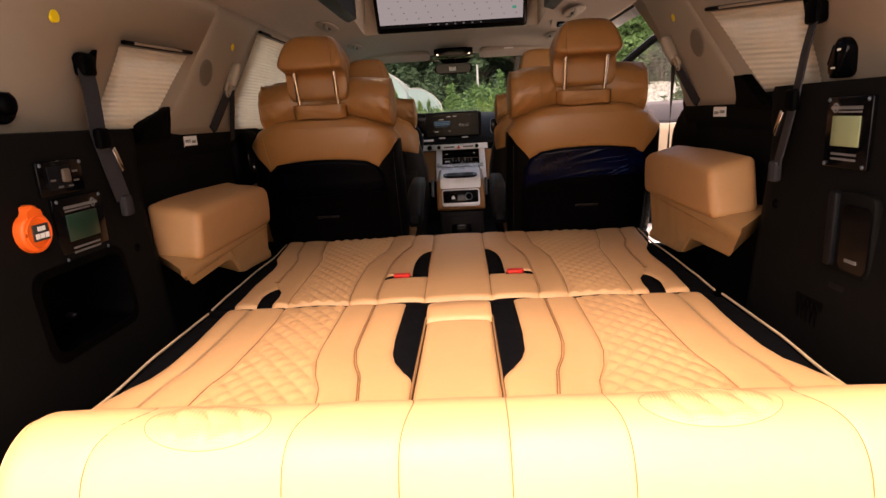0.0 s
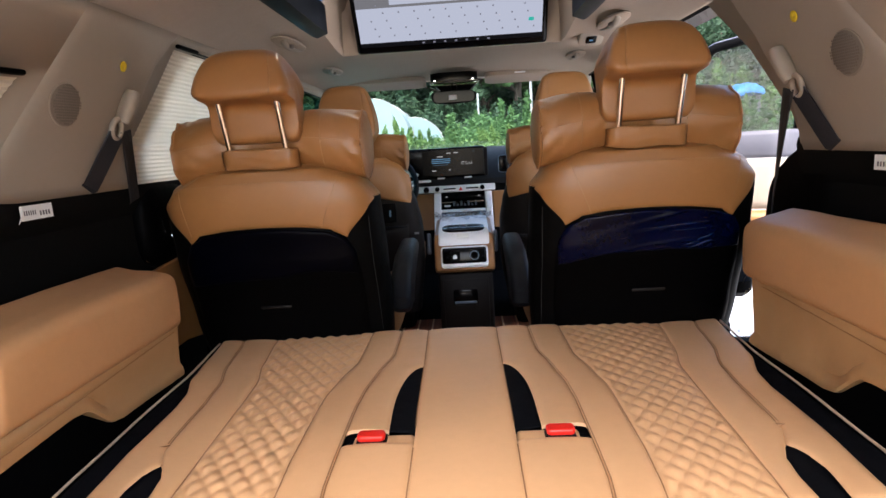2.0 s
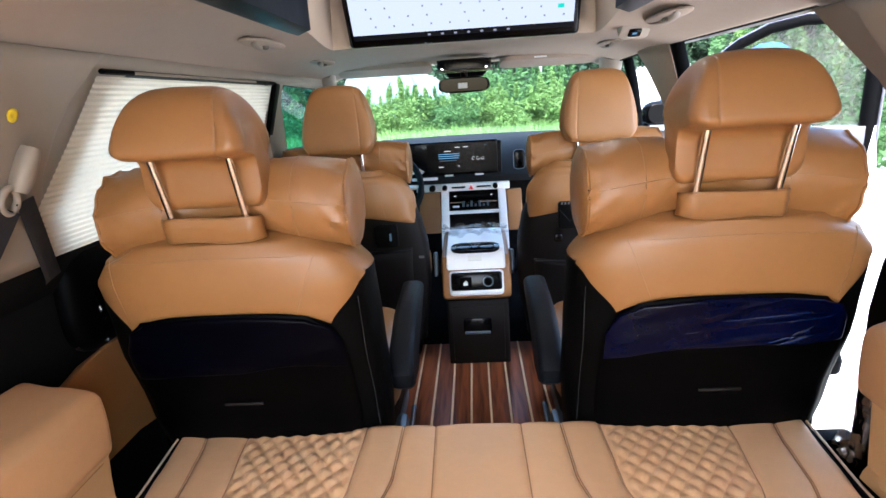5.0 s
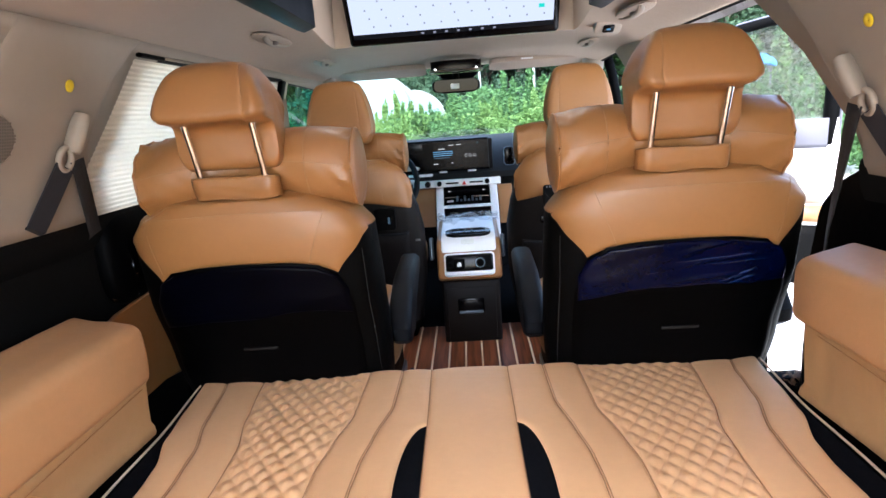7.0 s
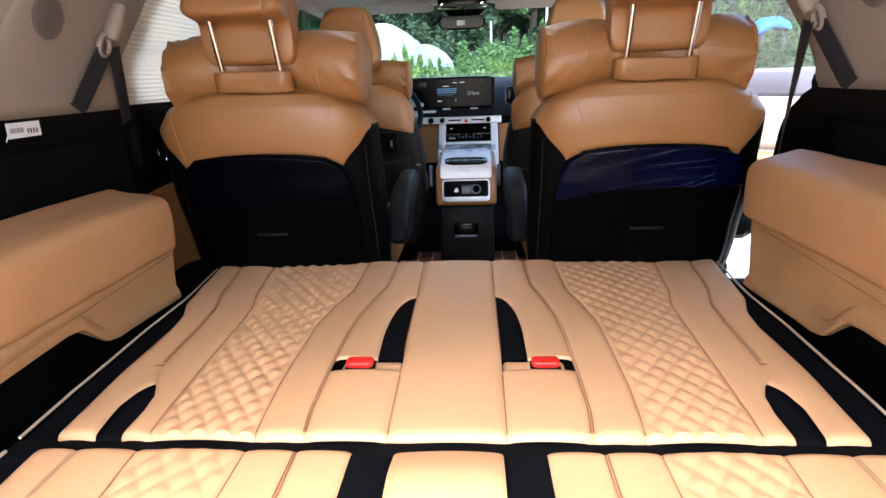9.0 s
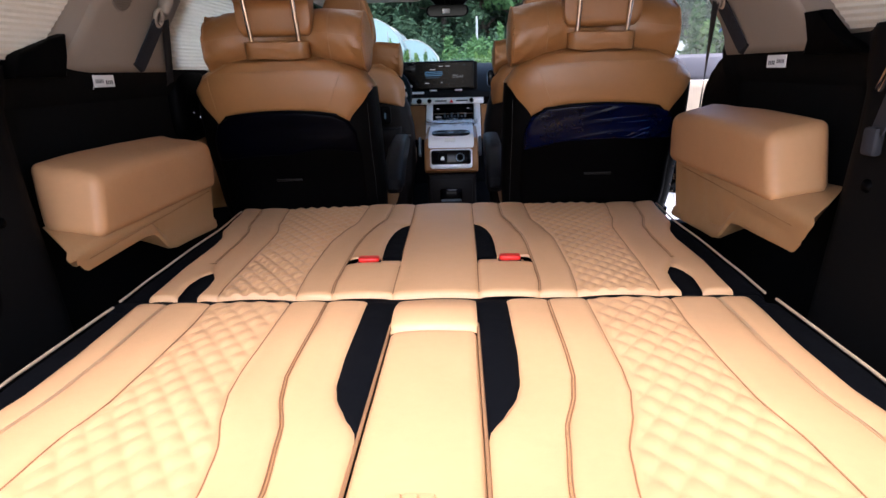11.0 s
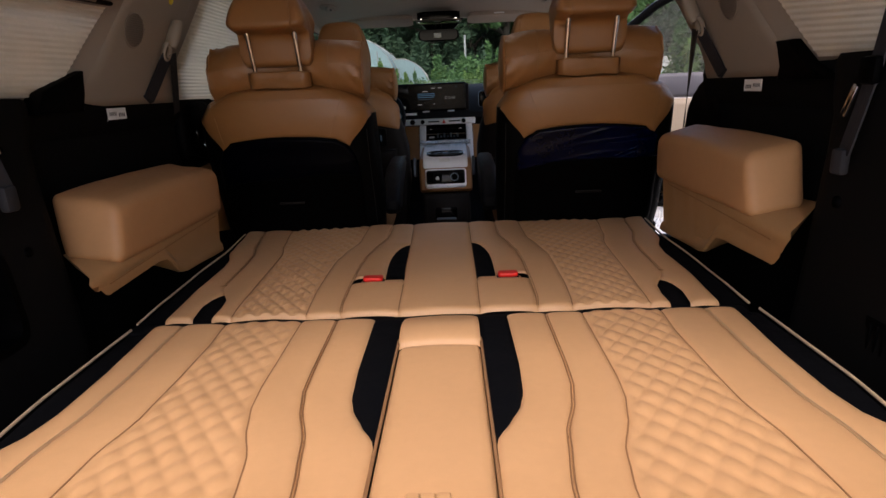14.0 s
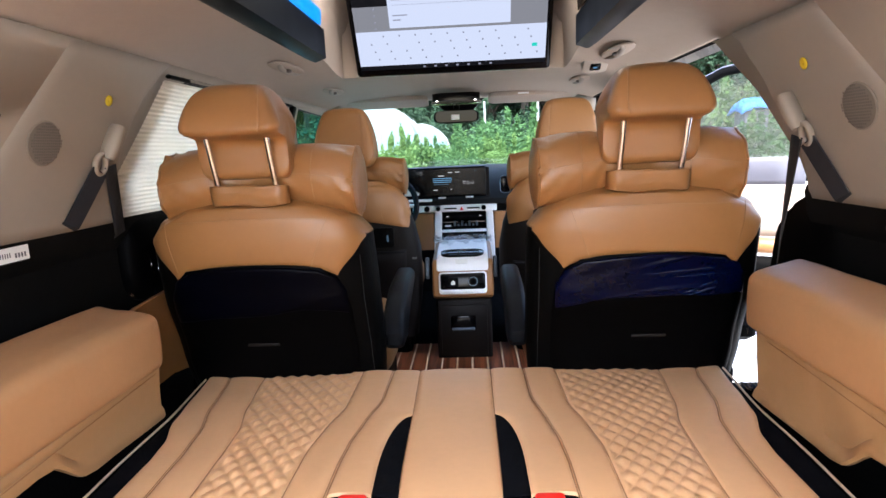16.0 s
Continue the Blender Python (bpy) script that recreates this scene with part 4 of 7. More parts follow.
def roll_pillow(parent, cx, s, y, z, r, half, mat, n=48):
    """Neck roll with gathered ends and raised end piping."""
    def fn(a, t):
        x = t * half
        rr = r * (1.05 - 0.25 * math.exp(-(x / (half * 0.42)) ** 2))
        if abs(t) > 0.95:
            k = (abs(t) - 0.95) / 0.05
            rr *= math.sqrt(max(0.0, 1 - (k * 0.95) ** 2))
        pull = math.exp(-((abs(t) - 0.86) / 0.10) ** 2)
        rr *= 1 + 0.03 * noise.noise((x * 14, a * 1.3, cx * 5)) + 0.05 * pull * noise.noise((x * 9, a * 4.2, cx * 7)) - 0.018 * math.exp(-(abs(abs(t) - 0.90) / 0.012) ** 2)
        rr += 0.004 * math.exp(-((t - 0.1) / 0.22) ** 2) * noise.noise((x * 40, a * 2.5, cx * 3))
        # slack leather: soft lumps and fine creases, deepest beside the strap and the end piping
        rr += r * 0.045 * noise.noise((x * 7 + 3, a * 0.9, cx * 9))
        fold = 1 - abs(noise.noise((x * 22 + a * 1.5, a * 1.1 + x * 6, cx * 11)))
        slack = 0.35 + math.exp(-((abs(t) - 0.84) / 0.09) ** 2) + math.exp(-((abs(t) - 0.30) / 0.12) ** 2)
        rr -= 0.0050 * slack * max(0, fold - 0.74) / 0.26
        gather = math.exp(-((abs(t) - 0.93) / 0.05) ** 2)
        rr += 0.0035 * gather * math.sin(a * 11 + 2.2 * noise.noise((a * 1.1, t, cx)))
        return (cx + s * x, y + rr * math.cos(a), z - 0.028 * (t * t - 0.3) + rr * 0.98 * math.sin(a))
    ts = sorted(set(lin(-0.94, 0.94, 64) + [-1, -0.998, -0.992, -0.98, -0.965, -0.95, 0.95, 0.965, 0.98, 0.992, 0.998, 1]))
    bm = sheet(fn, [6.28319 * i / n for i in range(n)], ts, wrap=True)
    for t in (ts[0], ts[-1]):
        rim = [v for v in bm.verts if abs(v.co.x - (cx + s * t * half)) < 1e-6]
        rim.sort(key=lambda v: math.atan2(v.co.z - z, v.co.y - y))
        mid = bm.verts.new((cx + s * t * half * 0.995, y, z))
        for i in range(len(rim)):
            bm.faces.new((rim[i], rim[(i + 1) % len(rim)], mid))
    part("cover", bm, mat, parent)
    for t in (-0.95, 0.95):
        part("piping", tube([fn(6.28319 * i / 32, t) for i in range(33)], 0.0034, 8), mat, parent)
    for t in (-0.55, 0.45):
        part("seam", tube([fn(6.28319 * i / 32, t) for i in range(33)], 0.0012, 6), stitch_mat, parent)
    for t0, t1 in ((-0.89, -0.36), (0.34, 0.89)):
        part("seam", tube([fn(3.05, t) for t in lin(t0, t1, 14)], 0.001, 6), stitch_mat, parent)


CAPTAIN = [(0.50, 0.24, 0.09, 2.49), (0.70, 0.272, 0.10, 2.44), (0.92, 0.288, 0.11, 2.382), (1.10, 0.290, 0.115, 2.328),
           (1.25, 0.286, 0.112, 2.300), (1.295, 0.255, 0.104, 2.290), (1.33, 0.195, 0.088, 2.282), (1.348, 0.12, 0.05, 2.280)]
FRONT = [(0.60, 0.24, 0.10, 3.42), (0.90, 0.262, 0.11, 3.36), (1.10, 0.262, 0.115, 3.315), (1.22, 0.25, 0.108, 3.295), (1.29, 0.215, 0.095, 3.285), (1.33, 0.15, 0.07, 3.28)]


def soften(loop, rounds=2):
    """Round the corners of a closed outline by cutting them again and again."""
    for _ in range(rounds):
        out = []
        for i, p in enumerate(loop):
            q = loop[(i + 1) % len(loop)]
            out += [(p[0] * 0.75 + q[0] * 0.25, p[1] * 0.75 + q[1] * 0.25), (p[0] * 0.25 + q[0] * 0.75, p[1] * 0.25 + q[1] * 0.75)]
        loop = out
    return loop


PAD_OUTLINE = [(2.082, 1.502), (2.086, 1.528), (2.106, 1.578), (2.135, 1.606), (2.19, 1.610), (2.235, 1.585), (2.25, 1.53), (2.255, 1.45), (2.25, 1.405), (2.215, 1.398), (2.178, 1.402), (2.174, 1.44), (2.170, 1.490), (2.13, 1.496)]
FRONT_OUTLINE = [(3.175, 1.40), (3.18, 1.46), (3.20, 1.57), (3.225, 1.625), (3.275, 1.632), (3.315, 1.605), (3.325, 1.53), (3.32, 1.44), (3.30, 1.395), (3.23, 1.392)]


def headrest(parent, cx, s, outline, half, top_w, rods, rod_path):
    """Padded block with boxy rounded ends, narrower towards its top."""
    loop = soften(outline)
    my, mz = sum(p[0] for p in loop) / len(loop), sum(p[1] for p in loop) / len(loop)
    z0, z1 = min(p[1] for p in loop), max(p[1] for p in loop)
    ref = [p[1] for p in outline][0]

    def fn(k, t):
        y, z = loop[k]
        e = max(0.0, (abs(t) - 0.80) / 0.20)
        f = 1 - 0.3 * (1 - math.sqrt(max(0.0, 1 - e * e)))
        h = max(0, (z - ref) / (z1 - ref))
        w = half * (1 - (1 - top_w) * h ** 2.2) * (1 - 0.07 * max(0.0, 1 - max(0.0, z - ref) / 0.03) ** 2)
        crown = 0.010 * (1 - t * t) * h - 0.024 * h * h * max(0, (abs(t) - 0.5) / 0.5) ** 2.6
        crown += 0.006 * max(0.0, 1 - abs(z - ref) / 0.035) * max(0, (abs(t) - 0.5) / 0.5) ** 2.5
        groove = 0.0014 * math.exp(-((t + 0.66) / 0.012) ** 2)
        f -= groove / 0.08
        p = Vector((cx + s * t * w, my + (y - my) * f, mz + (z - mz) * f + crown))
        return p + Vector((0, 1, 1)) * 0.0016 * noise.noise(p * 17)
    ts = sorted(set(lin(-0.62, 0.77, 22) + [-0.675, -0.668, -0.66, -0.652, -0.645, -0.72, -0.76] + [q * k for k in (-1, 1) for q in (0.785, 0.795, 0.80, 0.805, 0.815, 0.84, 0.88, 0.92, 0.945, 0.965, 0.98, 0.99, 0.996, 1.0)]))
    bm = sheet(fn, list(range(len(loop))), ts, wrap=True)
    for t in (-1.0, 1.0):
        rim = [fn(k, t) for k in range(len(loop))]
        vs = [bm.verts.new(p) for p in rim]
        bm.faces.new(vs if t > 0 else vs[::-1])
    bmesh.ops.remove_doubles(bm, verts=bm.verts, dist=1e-5)
    bmesh.ops.recalc_face_normals(bm, faces=bm.faces)
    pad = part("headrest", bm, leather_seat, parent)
    for t in (-0.66,):
        part("stitching", tube([fn(k % len(loop), t) for k in range(len(loop) + 1)], 0.0009, 5), stitch_mat, parent)
    for k in (-1, 1):
        part("headrest_post", tube([(cx + k * rods, y, z) for y, z in rod_path], 0.007, 12), chrome, parent, "chrome headrest post")
    return pad


def captain_seat(s):
    cx = 0.487 * s
    at = seat_surface(CAPTAIN)
    side = "blue film on its back" if s > 0 else "dark back shell"
    seat = thing("captain_seat", f"tan and charcoal leather captain seat, {side}", "seat", "captain seats")
    body = part("backrest", back_body(at, cx, s, lin(0.50, 1.252, 22)), dark_leather, seat, "charcoal leather backrest")
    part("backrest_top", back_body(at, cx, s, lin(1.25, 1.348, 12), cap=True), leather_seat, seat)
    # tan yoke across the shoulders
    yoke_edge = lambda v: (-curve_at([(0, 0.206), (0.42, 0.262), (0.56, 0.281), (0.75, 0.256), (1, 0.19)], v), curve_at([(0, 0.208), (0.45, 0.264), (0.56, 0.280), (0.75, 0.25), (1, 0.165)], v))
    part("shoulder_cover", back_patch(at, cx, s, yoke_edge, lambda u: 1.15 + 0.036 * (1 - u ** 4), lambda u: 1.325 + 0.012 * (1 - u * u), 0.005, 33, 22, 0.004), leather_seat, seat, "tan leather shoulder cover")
    for q, top in ((-0.143, -0.194), (0.20, 0.221)):
        pts = [(cx + s * (q + (top - q) * k), rear_y(at, q + (top - q) * k, 1.172 + 0.13 * k, 0.0058), 1.172 + 0.13 * k) for k in lin(0, 1, 12)]
        part("stitching", tube(pts, 0.0008, 6), stitch_mat, seat)
    pts = [(cx + s * x, rear_y(at, x, 1.298 + 0.006 * math.cos(x * 8), 0.0058), 1.298 + 0.006 * math.cos(x * 8)) for x in lin(-0.17, 0.19, 16)]
    part("stitching", tube(pts, 0.0008, 6), stitch_mat, seat)
    # hard shell over the back
    sh_edge = lambda v: (-curve_at([(0, 0.19), (0.5, 0.232), (0.8, 0.232), (0.94, 0.212), (1, 0.17)], v), curve_at([(0, 0.20), (0.5, 0.240), (0.8, 0.235), (0.94, 0.214), (1, 0.175)], v))
    shell = part("back_shell", back_patch(at, cx, s, sh_edge, lambda u: 0.62, lambda u: 1.189 - 0.014 * u * u, 0.016, 29, 30), black_plastic, seat, "black plastic back shell")
    film_edge = lambda v: (-curve_at([(0, 0.226), (0.5, 0.226), (0.8, 0.207), (1, 0.165)], v), curve_at([(0, 0.228), (0.5, 0.228), (0.82, 0.210), (1, 0.168)], v))
    torn = lambda u: (1.072 if s > 0 else 1.055) + 0.010 * noise.noise((u * 1.9, s, 0.5)) - 0.012 * u * u + 0.008 * u * s
    fm = back_patch(at, cx, s, film_edge, torn, lambda u: 1.184 - 0.014 * u * u, 0.019, 65, 40)
    for v in fm.verts:
        lx, z = v.co.x - cx, v.co.z
        # long slack folds running up to the outer side, sharpest at their crests
        fold = 1 - abs(noise.noise((lx * 3.2 + 1.7 * s, z * 24 - lx * 4, s * 2.0)))
        fine = 1 - abs(noise.noise((lx * 13, z * 80 - lx * 16, 4.0 + s)))
        v.co.y -= (0.0034 if s > 0 else 0.001) * max(0, fold - 0.84) / 0.16 * (0.5 + 0.5 * min(1, max(0, lx * s / 0.12 + 0.6))) + 0.0004 * max(0, fine - 0.7) / 0.3
    part("protective_film", fm, film_blue if s > 0 else film_shaded, shell, "creased blue protective film" if s > 0 else "creased protective film, coloured near black as in shade")
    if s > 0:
        # thin ridges added to draw the bright highlight streaks on the film
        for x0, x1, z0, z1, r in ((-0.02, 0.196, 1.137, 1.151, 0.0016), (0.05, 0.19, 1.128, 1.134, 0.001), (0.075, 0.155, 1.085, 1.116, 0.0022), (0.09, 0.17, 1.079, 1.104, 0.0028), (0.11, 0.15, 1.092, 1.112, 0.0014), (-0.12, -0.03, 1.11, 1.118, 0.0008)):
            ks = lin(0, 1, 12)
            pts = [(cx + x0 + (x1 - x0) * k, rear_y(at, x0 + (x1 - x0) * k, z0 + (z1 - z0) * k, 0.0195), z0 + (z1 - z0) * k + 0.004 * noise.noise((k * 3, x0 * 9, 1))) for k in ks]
            part("film_glint", tube(pts, [r * (0.15 + math.sin(math.pi * k)) for k in ks], 6), film_glint, shell, "bright streak on the film, a highlight drawn as a glossy ridge")
    slot = box(cx + s * 0.01, rear_y(at, 0.0, 0.965, 0.018), 0.965, 0.085, 0.006, 0.008, 0.002)
    part("slot", slot, brown_plastic, shell, "narrow grab slot")
    # side bolster stitching
    pts = [(cx - s * 0.262, rear_y(at, -0.262, z, 0.001), z) for z in lin(0.80, 1.20, 14)]
    part("stitching", tube(pts, 0.0007, 6), grey_thread, seat)
    # cushion, base and rails
    part("seat_cushion", blob(cx, 2.78, 0.80, 0.27, 0.30, 0.10, 4, 32, 14), leather_seat, seat)
    part("seat_base", box(cx, 2.72, 0.645, 0.46, 0.52, 0.16, 0.03), black_plastic, seat, "black plastic seat base")
    for k in (-0.2, 0.2):
        part("rail", box(cx + k, 2.72, 0.525, 0.05, 0.70, 0.05, 0.006), steel_blue, seat, "grey metal floor rail")
    part("side_cover", box(cx - s * 0.268, 2.52, 0.62, 0.035, 0.22, 0.17, 0.015), steel_blue, seat, "grey side cover")
    part("outer_cover", box(cx + s * 0.278, 2.56, 0.66, 0.03, 0.36, 0.32, 0.012), black_plastic, seat, "black outer side cover")
    part("lever", tube([(cx - s * 0.28, 2.56, 0.60), (cx - s * 0.29, 2.66, 0.66), (cx - s * 0.288, 2.72, 0.665)], 0.008, 8), steel_blue, seat, "small metal lever")
    for k, mat in ((-1, slate_leather), (1, dark_leather)):
        prof = [(2.46, 0.868), (2.425, 0.89), (2.42, 0.925), (2.47, 0.985), (2.60, 1.03), (2.80, 1.045), (2.84, 1.03), (2.84, 1.0), (2.80, 0.985), (2.62, 0.965), (2.52, 0.90), (2.49, 0.872)]
        x0 = cx + s * k * (0.303 if k < 0 else 0.342)
        bm = prism(prof, x0 - 0.032, x0 + 0.032, 0.02, "x", seg=5)
        part("armrest", bm, mat, seat, "slate leather armrest" if k < 0 else "dark leather armrest")
    headrest(seat, cx - s * 0.014, s, PAD_OUTLINE, 0.116, 0.84, 0.070, [(2.192, 1.345), (2.134, 1.52)])
    pil = thing("neck_pillow", "rolled tan leather neck pillow strapped to a headrest", "pillow", "neck pillows")
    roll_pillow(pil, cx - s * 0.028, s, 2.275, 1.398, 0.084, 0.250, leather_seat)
    def strap(u, v):
        past = max(0.0, abs(u) - 0.074)
        z = 1.361 + 0.025 * v * (1 - 5.0 * past) + 0.004 * noise.noise((u * 14, s, v)) - 0.05 * u * s * 0.3
        return (cx + s * (-0.012 + u), 2.170 + 40 * past * past + 0.010 * ((1 - v) / 2) ** 2 + 0.003 * noise.noise((u * 22, v * 2, s * 3)), z)
    thicken(part("strap", sheet(strap, lin(-0.098, 0.094, 26), lin(-1, 1, 9)), leather_seat, pil, "tan leather strap"), 0.003)
    for v in (-0.86, 0.86):
        part("strap_stitching", tube([Vector(strap(u, v)) - Vector((0, 0.0018, 0)) for u in lin(-0.09, 0.09, 16)], 0.0006, 5), stitch_mat, pil)
    return seat


for s in (-1, 1):
    captain_seat(s)


BODY = [(0.60, 0.25, 0.10, 3.42), (0.85, 0.286, 0.115, 3.37), (1.02, 0.288, 0.12, 3.335), (1.12, 0.272, 0.112, 3.312), (1.19, 0.25, 0.10, 3.30)]


def front_seat(s):
    cx = 0.462 * s
    at, low = seat_surface(FRONT), seat_surface(BODY)
    seat = thing("front_seat", "tan and umber front seat with a pocketed back", "seat", "front seats")
    part("backrest", back_body(low, cx, s, lin(0.60, 1.19, 20)), brown_plastic, seat, "umber backrest")
    part("backrest_top", back_body(at, cx, s, lin(1.17, 1.33, 12), cap=True), leather_seat, seat)
    edge = lambda v: (-curve_at([(0, 0.252), (0.6, 0.256), (1, 0.18)], v), curve_at([(0, 0.252), (0.6, 0.256), (1, 0.18)], v))
    part("shoulder_cover", back_patch(at, cx, s, edge, lambda u: 1.172 - 0.045 * abs(u) ** 1.6, lambda u: 1.315, 0.014, 29, 16), leather_seat, seat, "tan leather shoulder cover")
    for q in (-0.15, 0.15):
        pts = [(cx + s * (q * (1 - 0.15 * k)), rear_y(at, 0.15, 1.16 + 0.13 * k, 0.015), 1.16 + 0.13 * k) for k in lin(0, 1, 8)]
        part("stitching", tube(pts, 0.0008, 6), stitch_mat, seat)
    pts = [(cx + s * x, rear_y(at, x, 1.285, 0.0148), 1.285) for x in lin(-0.14, 0.14, 14)]
    part("stitching", tube(pts, 0.0008, 6), stitch_mat, seat)
    e2 = lambda v: (-0.215 - 0.02 * v, 0.215 + 0.02 * v)
    part("pocket", back_patch(low, cx, s, e2, lambda u: 0.72, lambda u: (1.025 if s < 0 else 0.958) - 0.012 * math.cos(u * 3.1), 0.02, 19, 14, 0.012), brown_plastic, seat, "elastic map pocket")
    hem = 1.030 if s < 0 else 0.962
    pts = [(cx + s * x, rear_y(low, x, hem, 0.022), hem + 0.004 * math.cos(x * 9)) for x in lin(-0.228, 0.228, 16)]
    part("pocket_hem", tube(pts, 0.004, 6), slate_leather, seat, "dark elastic hem")
    for q in (-0.20, 0.20):
        pts = [(cx + s * q * (1 - 0.1 * k), rear_y(low, q, 0.72 + 0.42 * k, 0.001), 0.72 + 0.42 * k) for k in lin(0, 1, 14)]
        part("stitching", tube(pts, 0.0009, 5), grey_thread, seat)
    if s > 0:
        pad = part("control_pad", prism(rounded(0.082, 0.10, 0.01, 3, 0.352, 1.143), 3.172, 3.192, 0.003, "y"), dark_leather, seat, "black control pad")
        for k in range(4):
            part("pad_mark", box(0.324 + k * 0.012, 3.171, 1.187, 0.006, 0.002, 0.008), dim_print, pad, smooth=False)
        part("pad_seam", tube([(0.315, 3.1715, 1.165), (0.352, 3.171, 1.12), (0.39, 3.1715, 1.165)], 0.001, 5), grey_thread, pad)
        part("bag_hook", box(0.313, 3.19, 1.058, 0.03, 0.016, 0.03, 0.006), gloss_black, seat, "black bag hook")
    else:
        well = part("socket_well", prism(rounded(0.085, 0.085, 0.012, 3, -0.315, 1.095), 3.176, 3.20, 0.004, "y"), dark_leather, seat, "dark socket pad")
        part("usb_socket", box(-0.298, 3.174, 1.093, 0.008, 0.005, 0.028, 0.002), dash_dim, well, "small lit charging socket")
        part("label", box(-0.198, rear_y(low, 0.264, 0.99, 0.008), 0.99, 0.020, 0.003, 0.009), dim_print, seat, "small pale label")
    part("recline_lever", box(cx - s * 0.305, 3.42, 0.91, 0.016, 0.05, 0.10, 0.006, rot=Matrix.Rotation(radians(-12), 4, "X")), steel_blue, seat, "grey side lever")
    part("seat_cushion", blob(cx, 3.66, 0.82, 0.26, 0.28, 0.10, 4, 28, 12), leather_seat, seat)
    part("seat_base", box(cx, 3.64, 0.62, 0.44, 0.50, 0.24, 0.03), black_plastic, seat, "black seat base")
    headrest(seat, cx, s, FRONT_OUTLINE, 0.127, 0.80, 0.07, [(3.27, 1.30), (3.25, 1.42)])
    pil = thing("neck_pillow", "small rolled tan leather pillow on a front seat", "pillow", "neck pillows")
    roll_pillow(pil, cx, s, 3.33, 1.360, 0.074, 0.245, leather_seat)
    return seat


for s in (-1, 1):
    front_seat(s)


# ---- wheel-arch cushions ----
def arch_cushion(s, x0, x1, y0, y1, z0, z1, tip, front, lean, flare):
    """Leather pad over a moulded panel whose lower edge steps up and tapers to a tip at the tail."""
    ob = thing("armrest_cushion", "boxy tan leather cushion over a moulded wheel-arch panel", "cushion", "wheel-arch cushions")
    cx, cy, cz = s * (x0 + x1) / 2, (y0 + y1) / 2, (z0 + z1) / 2
    bm = box(cx, cy, cz, x1 - x0, y1 - y0, z1 - z0, 0.021, seg=5)
    bmesh.ops.subdivide_edges(bm, edges=[e for e in bm.edges if e.calc_length() > 0.06], cuts=6, use_grid_fill=True)
    for v in bm.verts:
        t = (v.co.y - y0) / (y1 - y0)
        h = (v.co.z - cz) / (z1 - z0)
        v.co.z += 0.03 * ((v.co.x - cx) * s / (x1 - x0)) * (1 if v.co.z > cz else 0.6)
        v.co.z += 0.006 * math.sin(math.pi * t) * (1 if v.co.z > cz else 0)
        v.co += Vector((1, 1, 1)) * 0.003 * noise.noise(v.co * 9)
        v.co.y += lean * h * max(0, 1 - t / 0.3)
        # the outer side follows the wall, wider at the top
        if (v.co.x - cx) * s > 0:
            v.co.x += s * flare * (h + 0.5)
        # the sides belly out a little between the seams
        v.co.x -= s * 0.004 * (1 - 4 * h * h) * (1 if (v.co.x - cx) * s < 0 else 0)
    part("pad", bm, leather_pad, ob, "padded tan leather top")
    b = z0 + 0.008
    step = tip[0] + 0.355
    low = [(tip[0], tip[1]), (step - 0.115, 0.945), (step - 0.075, 0.940), (step - 0.005, 0.884), (step + 0.03, 0.877), (front, 0.862)]
    ends = [(0.128, y0 + 0.0), (0.06, tip[0] + 0.035), (0.016, tip[0] - 0.012), (0.0, tip[0] - 0.030), (0.0, tip[0] - 0.028), (0.0, tip[0] - 0.020),
            (0.0, tip[0] - 0.011), (0.0, tip[0] - 0.007), (0.0, tip[0] - 0.003), (0.0, tip[0] + 0.007), (0.0, tip[0] + 0.022), (0.0, tip[0] + 0.04), (0.0, y0 + 0.03)]

    def skin(k, u):
        u = u ** 0.9
        y = front + (ends[k][1] - front) * u
        lo = curve_at(low, y)
        crease = b - 0.006 - 0.015 * u
        inner = x0 + 0.013 - 0.017 * u ** 1.5
        rim = 0.022
        dip = 1 - u ** 5
        x, z = [(x0 + 0.128 + (0.022 * u ** 4 if s > 0 else 0.0), b + 0.012 * u), (x0 + 0.06, b + 0.003 * u), (inner + 0.012, crease + 0.012), (inner + 0.003, crease + 0.004), (inner, crease - 0.004),
                (inner + 0.001, crease - 0.012), (inner + 0.001 + 0.005 * dip, lo + (crease - lo) * 0.55), (inner + 0.001 + 0.007 * dip, lo + rim + 0.010), (inner + 0.002, lo + rim),
                (inner, lo + 0.008), (inner + 0.003, lo + 0.001), (inner + 0.012, lo), (x0 + 0.128, lo + 0.03)][k]
        z = max(z, lo) if k > 4 else z
        if s > 0 and 4 < k < 10:
            # slack cover, drawn into folds near the door
            x += 0.006 * (1 - u) * noise.noise((y * 9, z * 34 + y * 8, 2.0)) + 0.003 * noise.noise((y * 22, z * 60, 5.0)) * (1 - u)
        return (s * x, y, z)
    bm = sheet(skin, list(range(13)), lin(0, 1, 72), wrap=True)
    rims = [e for e in bm.edges if e.is_boundary]
    bmesh.ops.holes_fill(bm, edges=rims, sides=0)
    part("panel", bm, vinyl, ob, "tan moulded panel with a cut-out")
    seam = [skin(4, u) for u in lin(0.02, 0.90, 24)]
    part("stitching", tube([(p[0] - s * 0.0004, p[1], p[2] - 0.012) for p in seam], 0.0008, 6), stitch_mat, ob)
    return ob


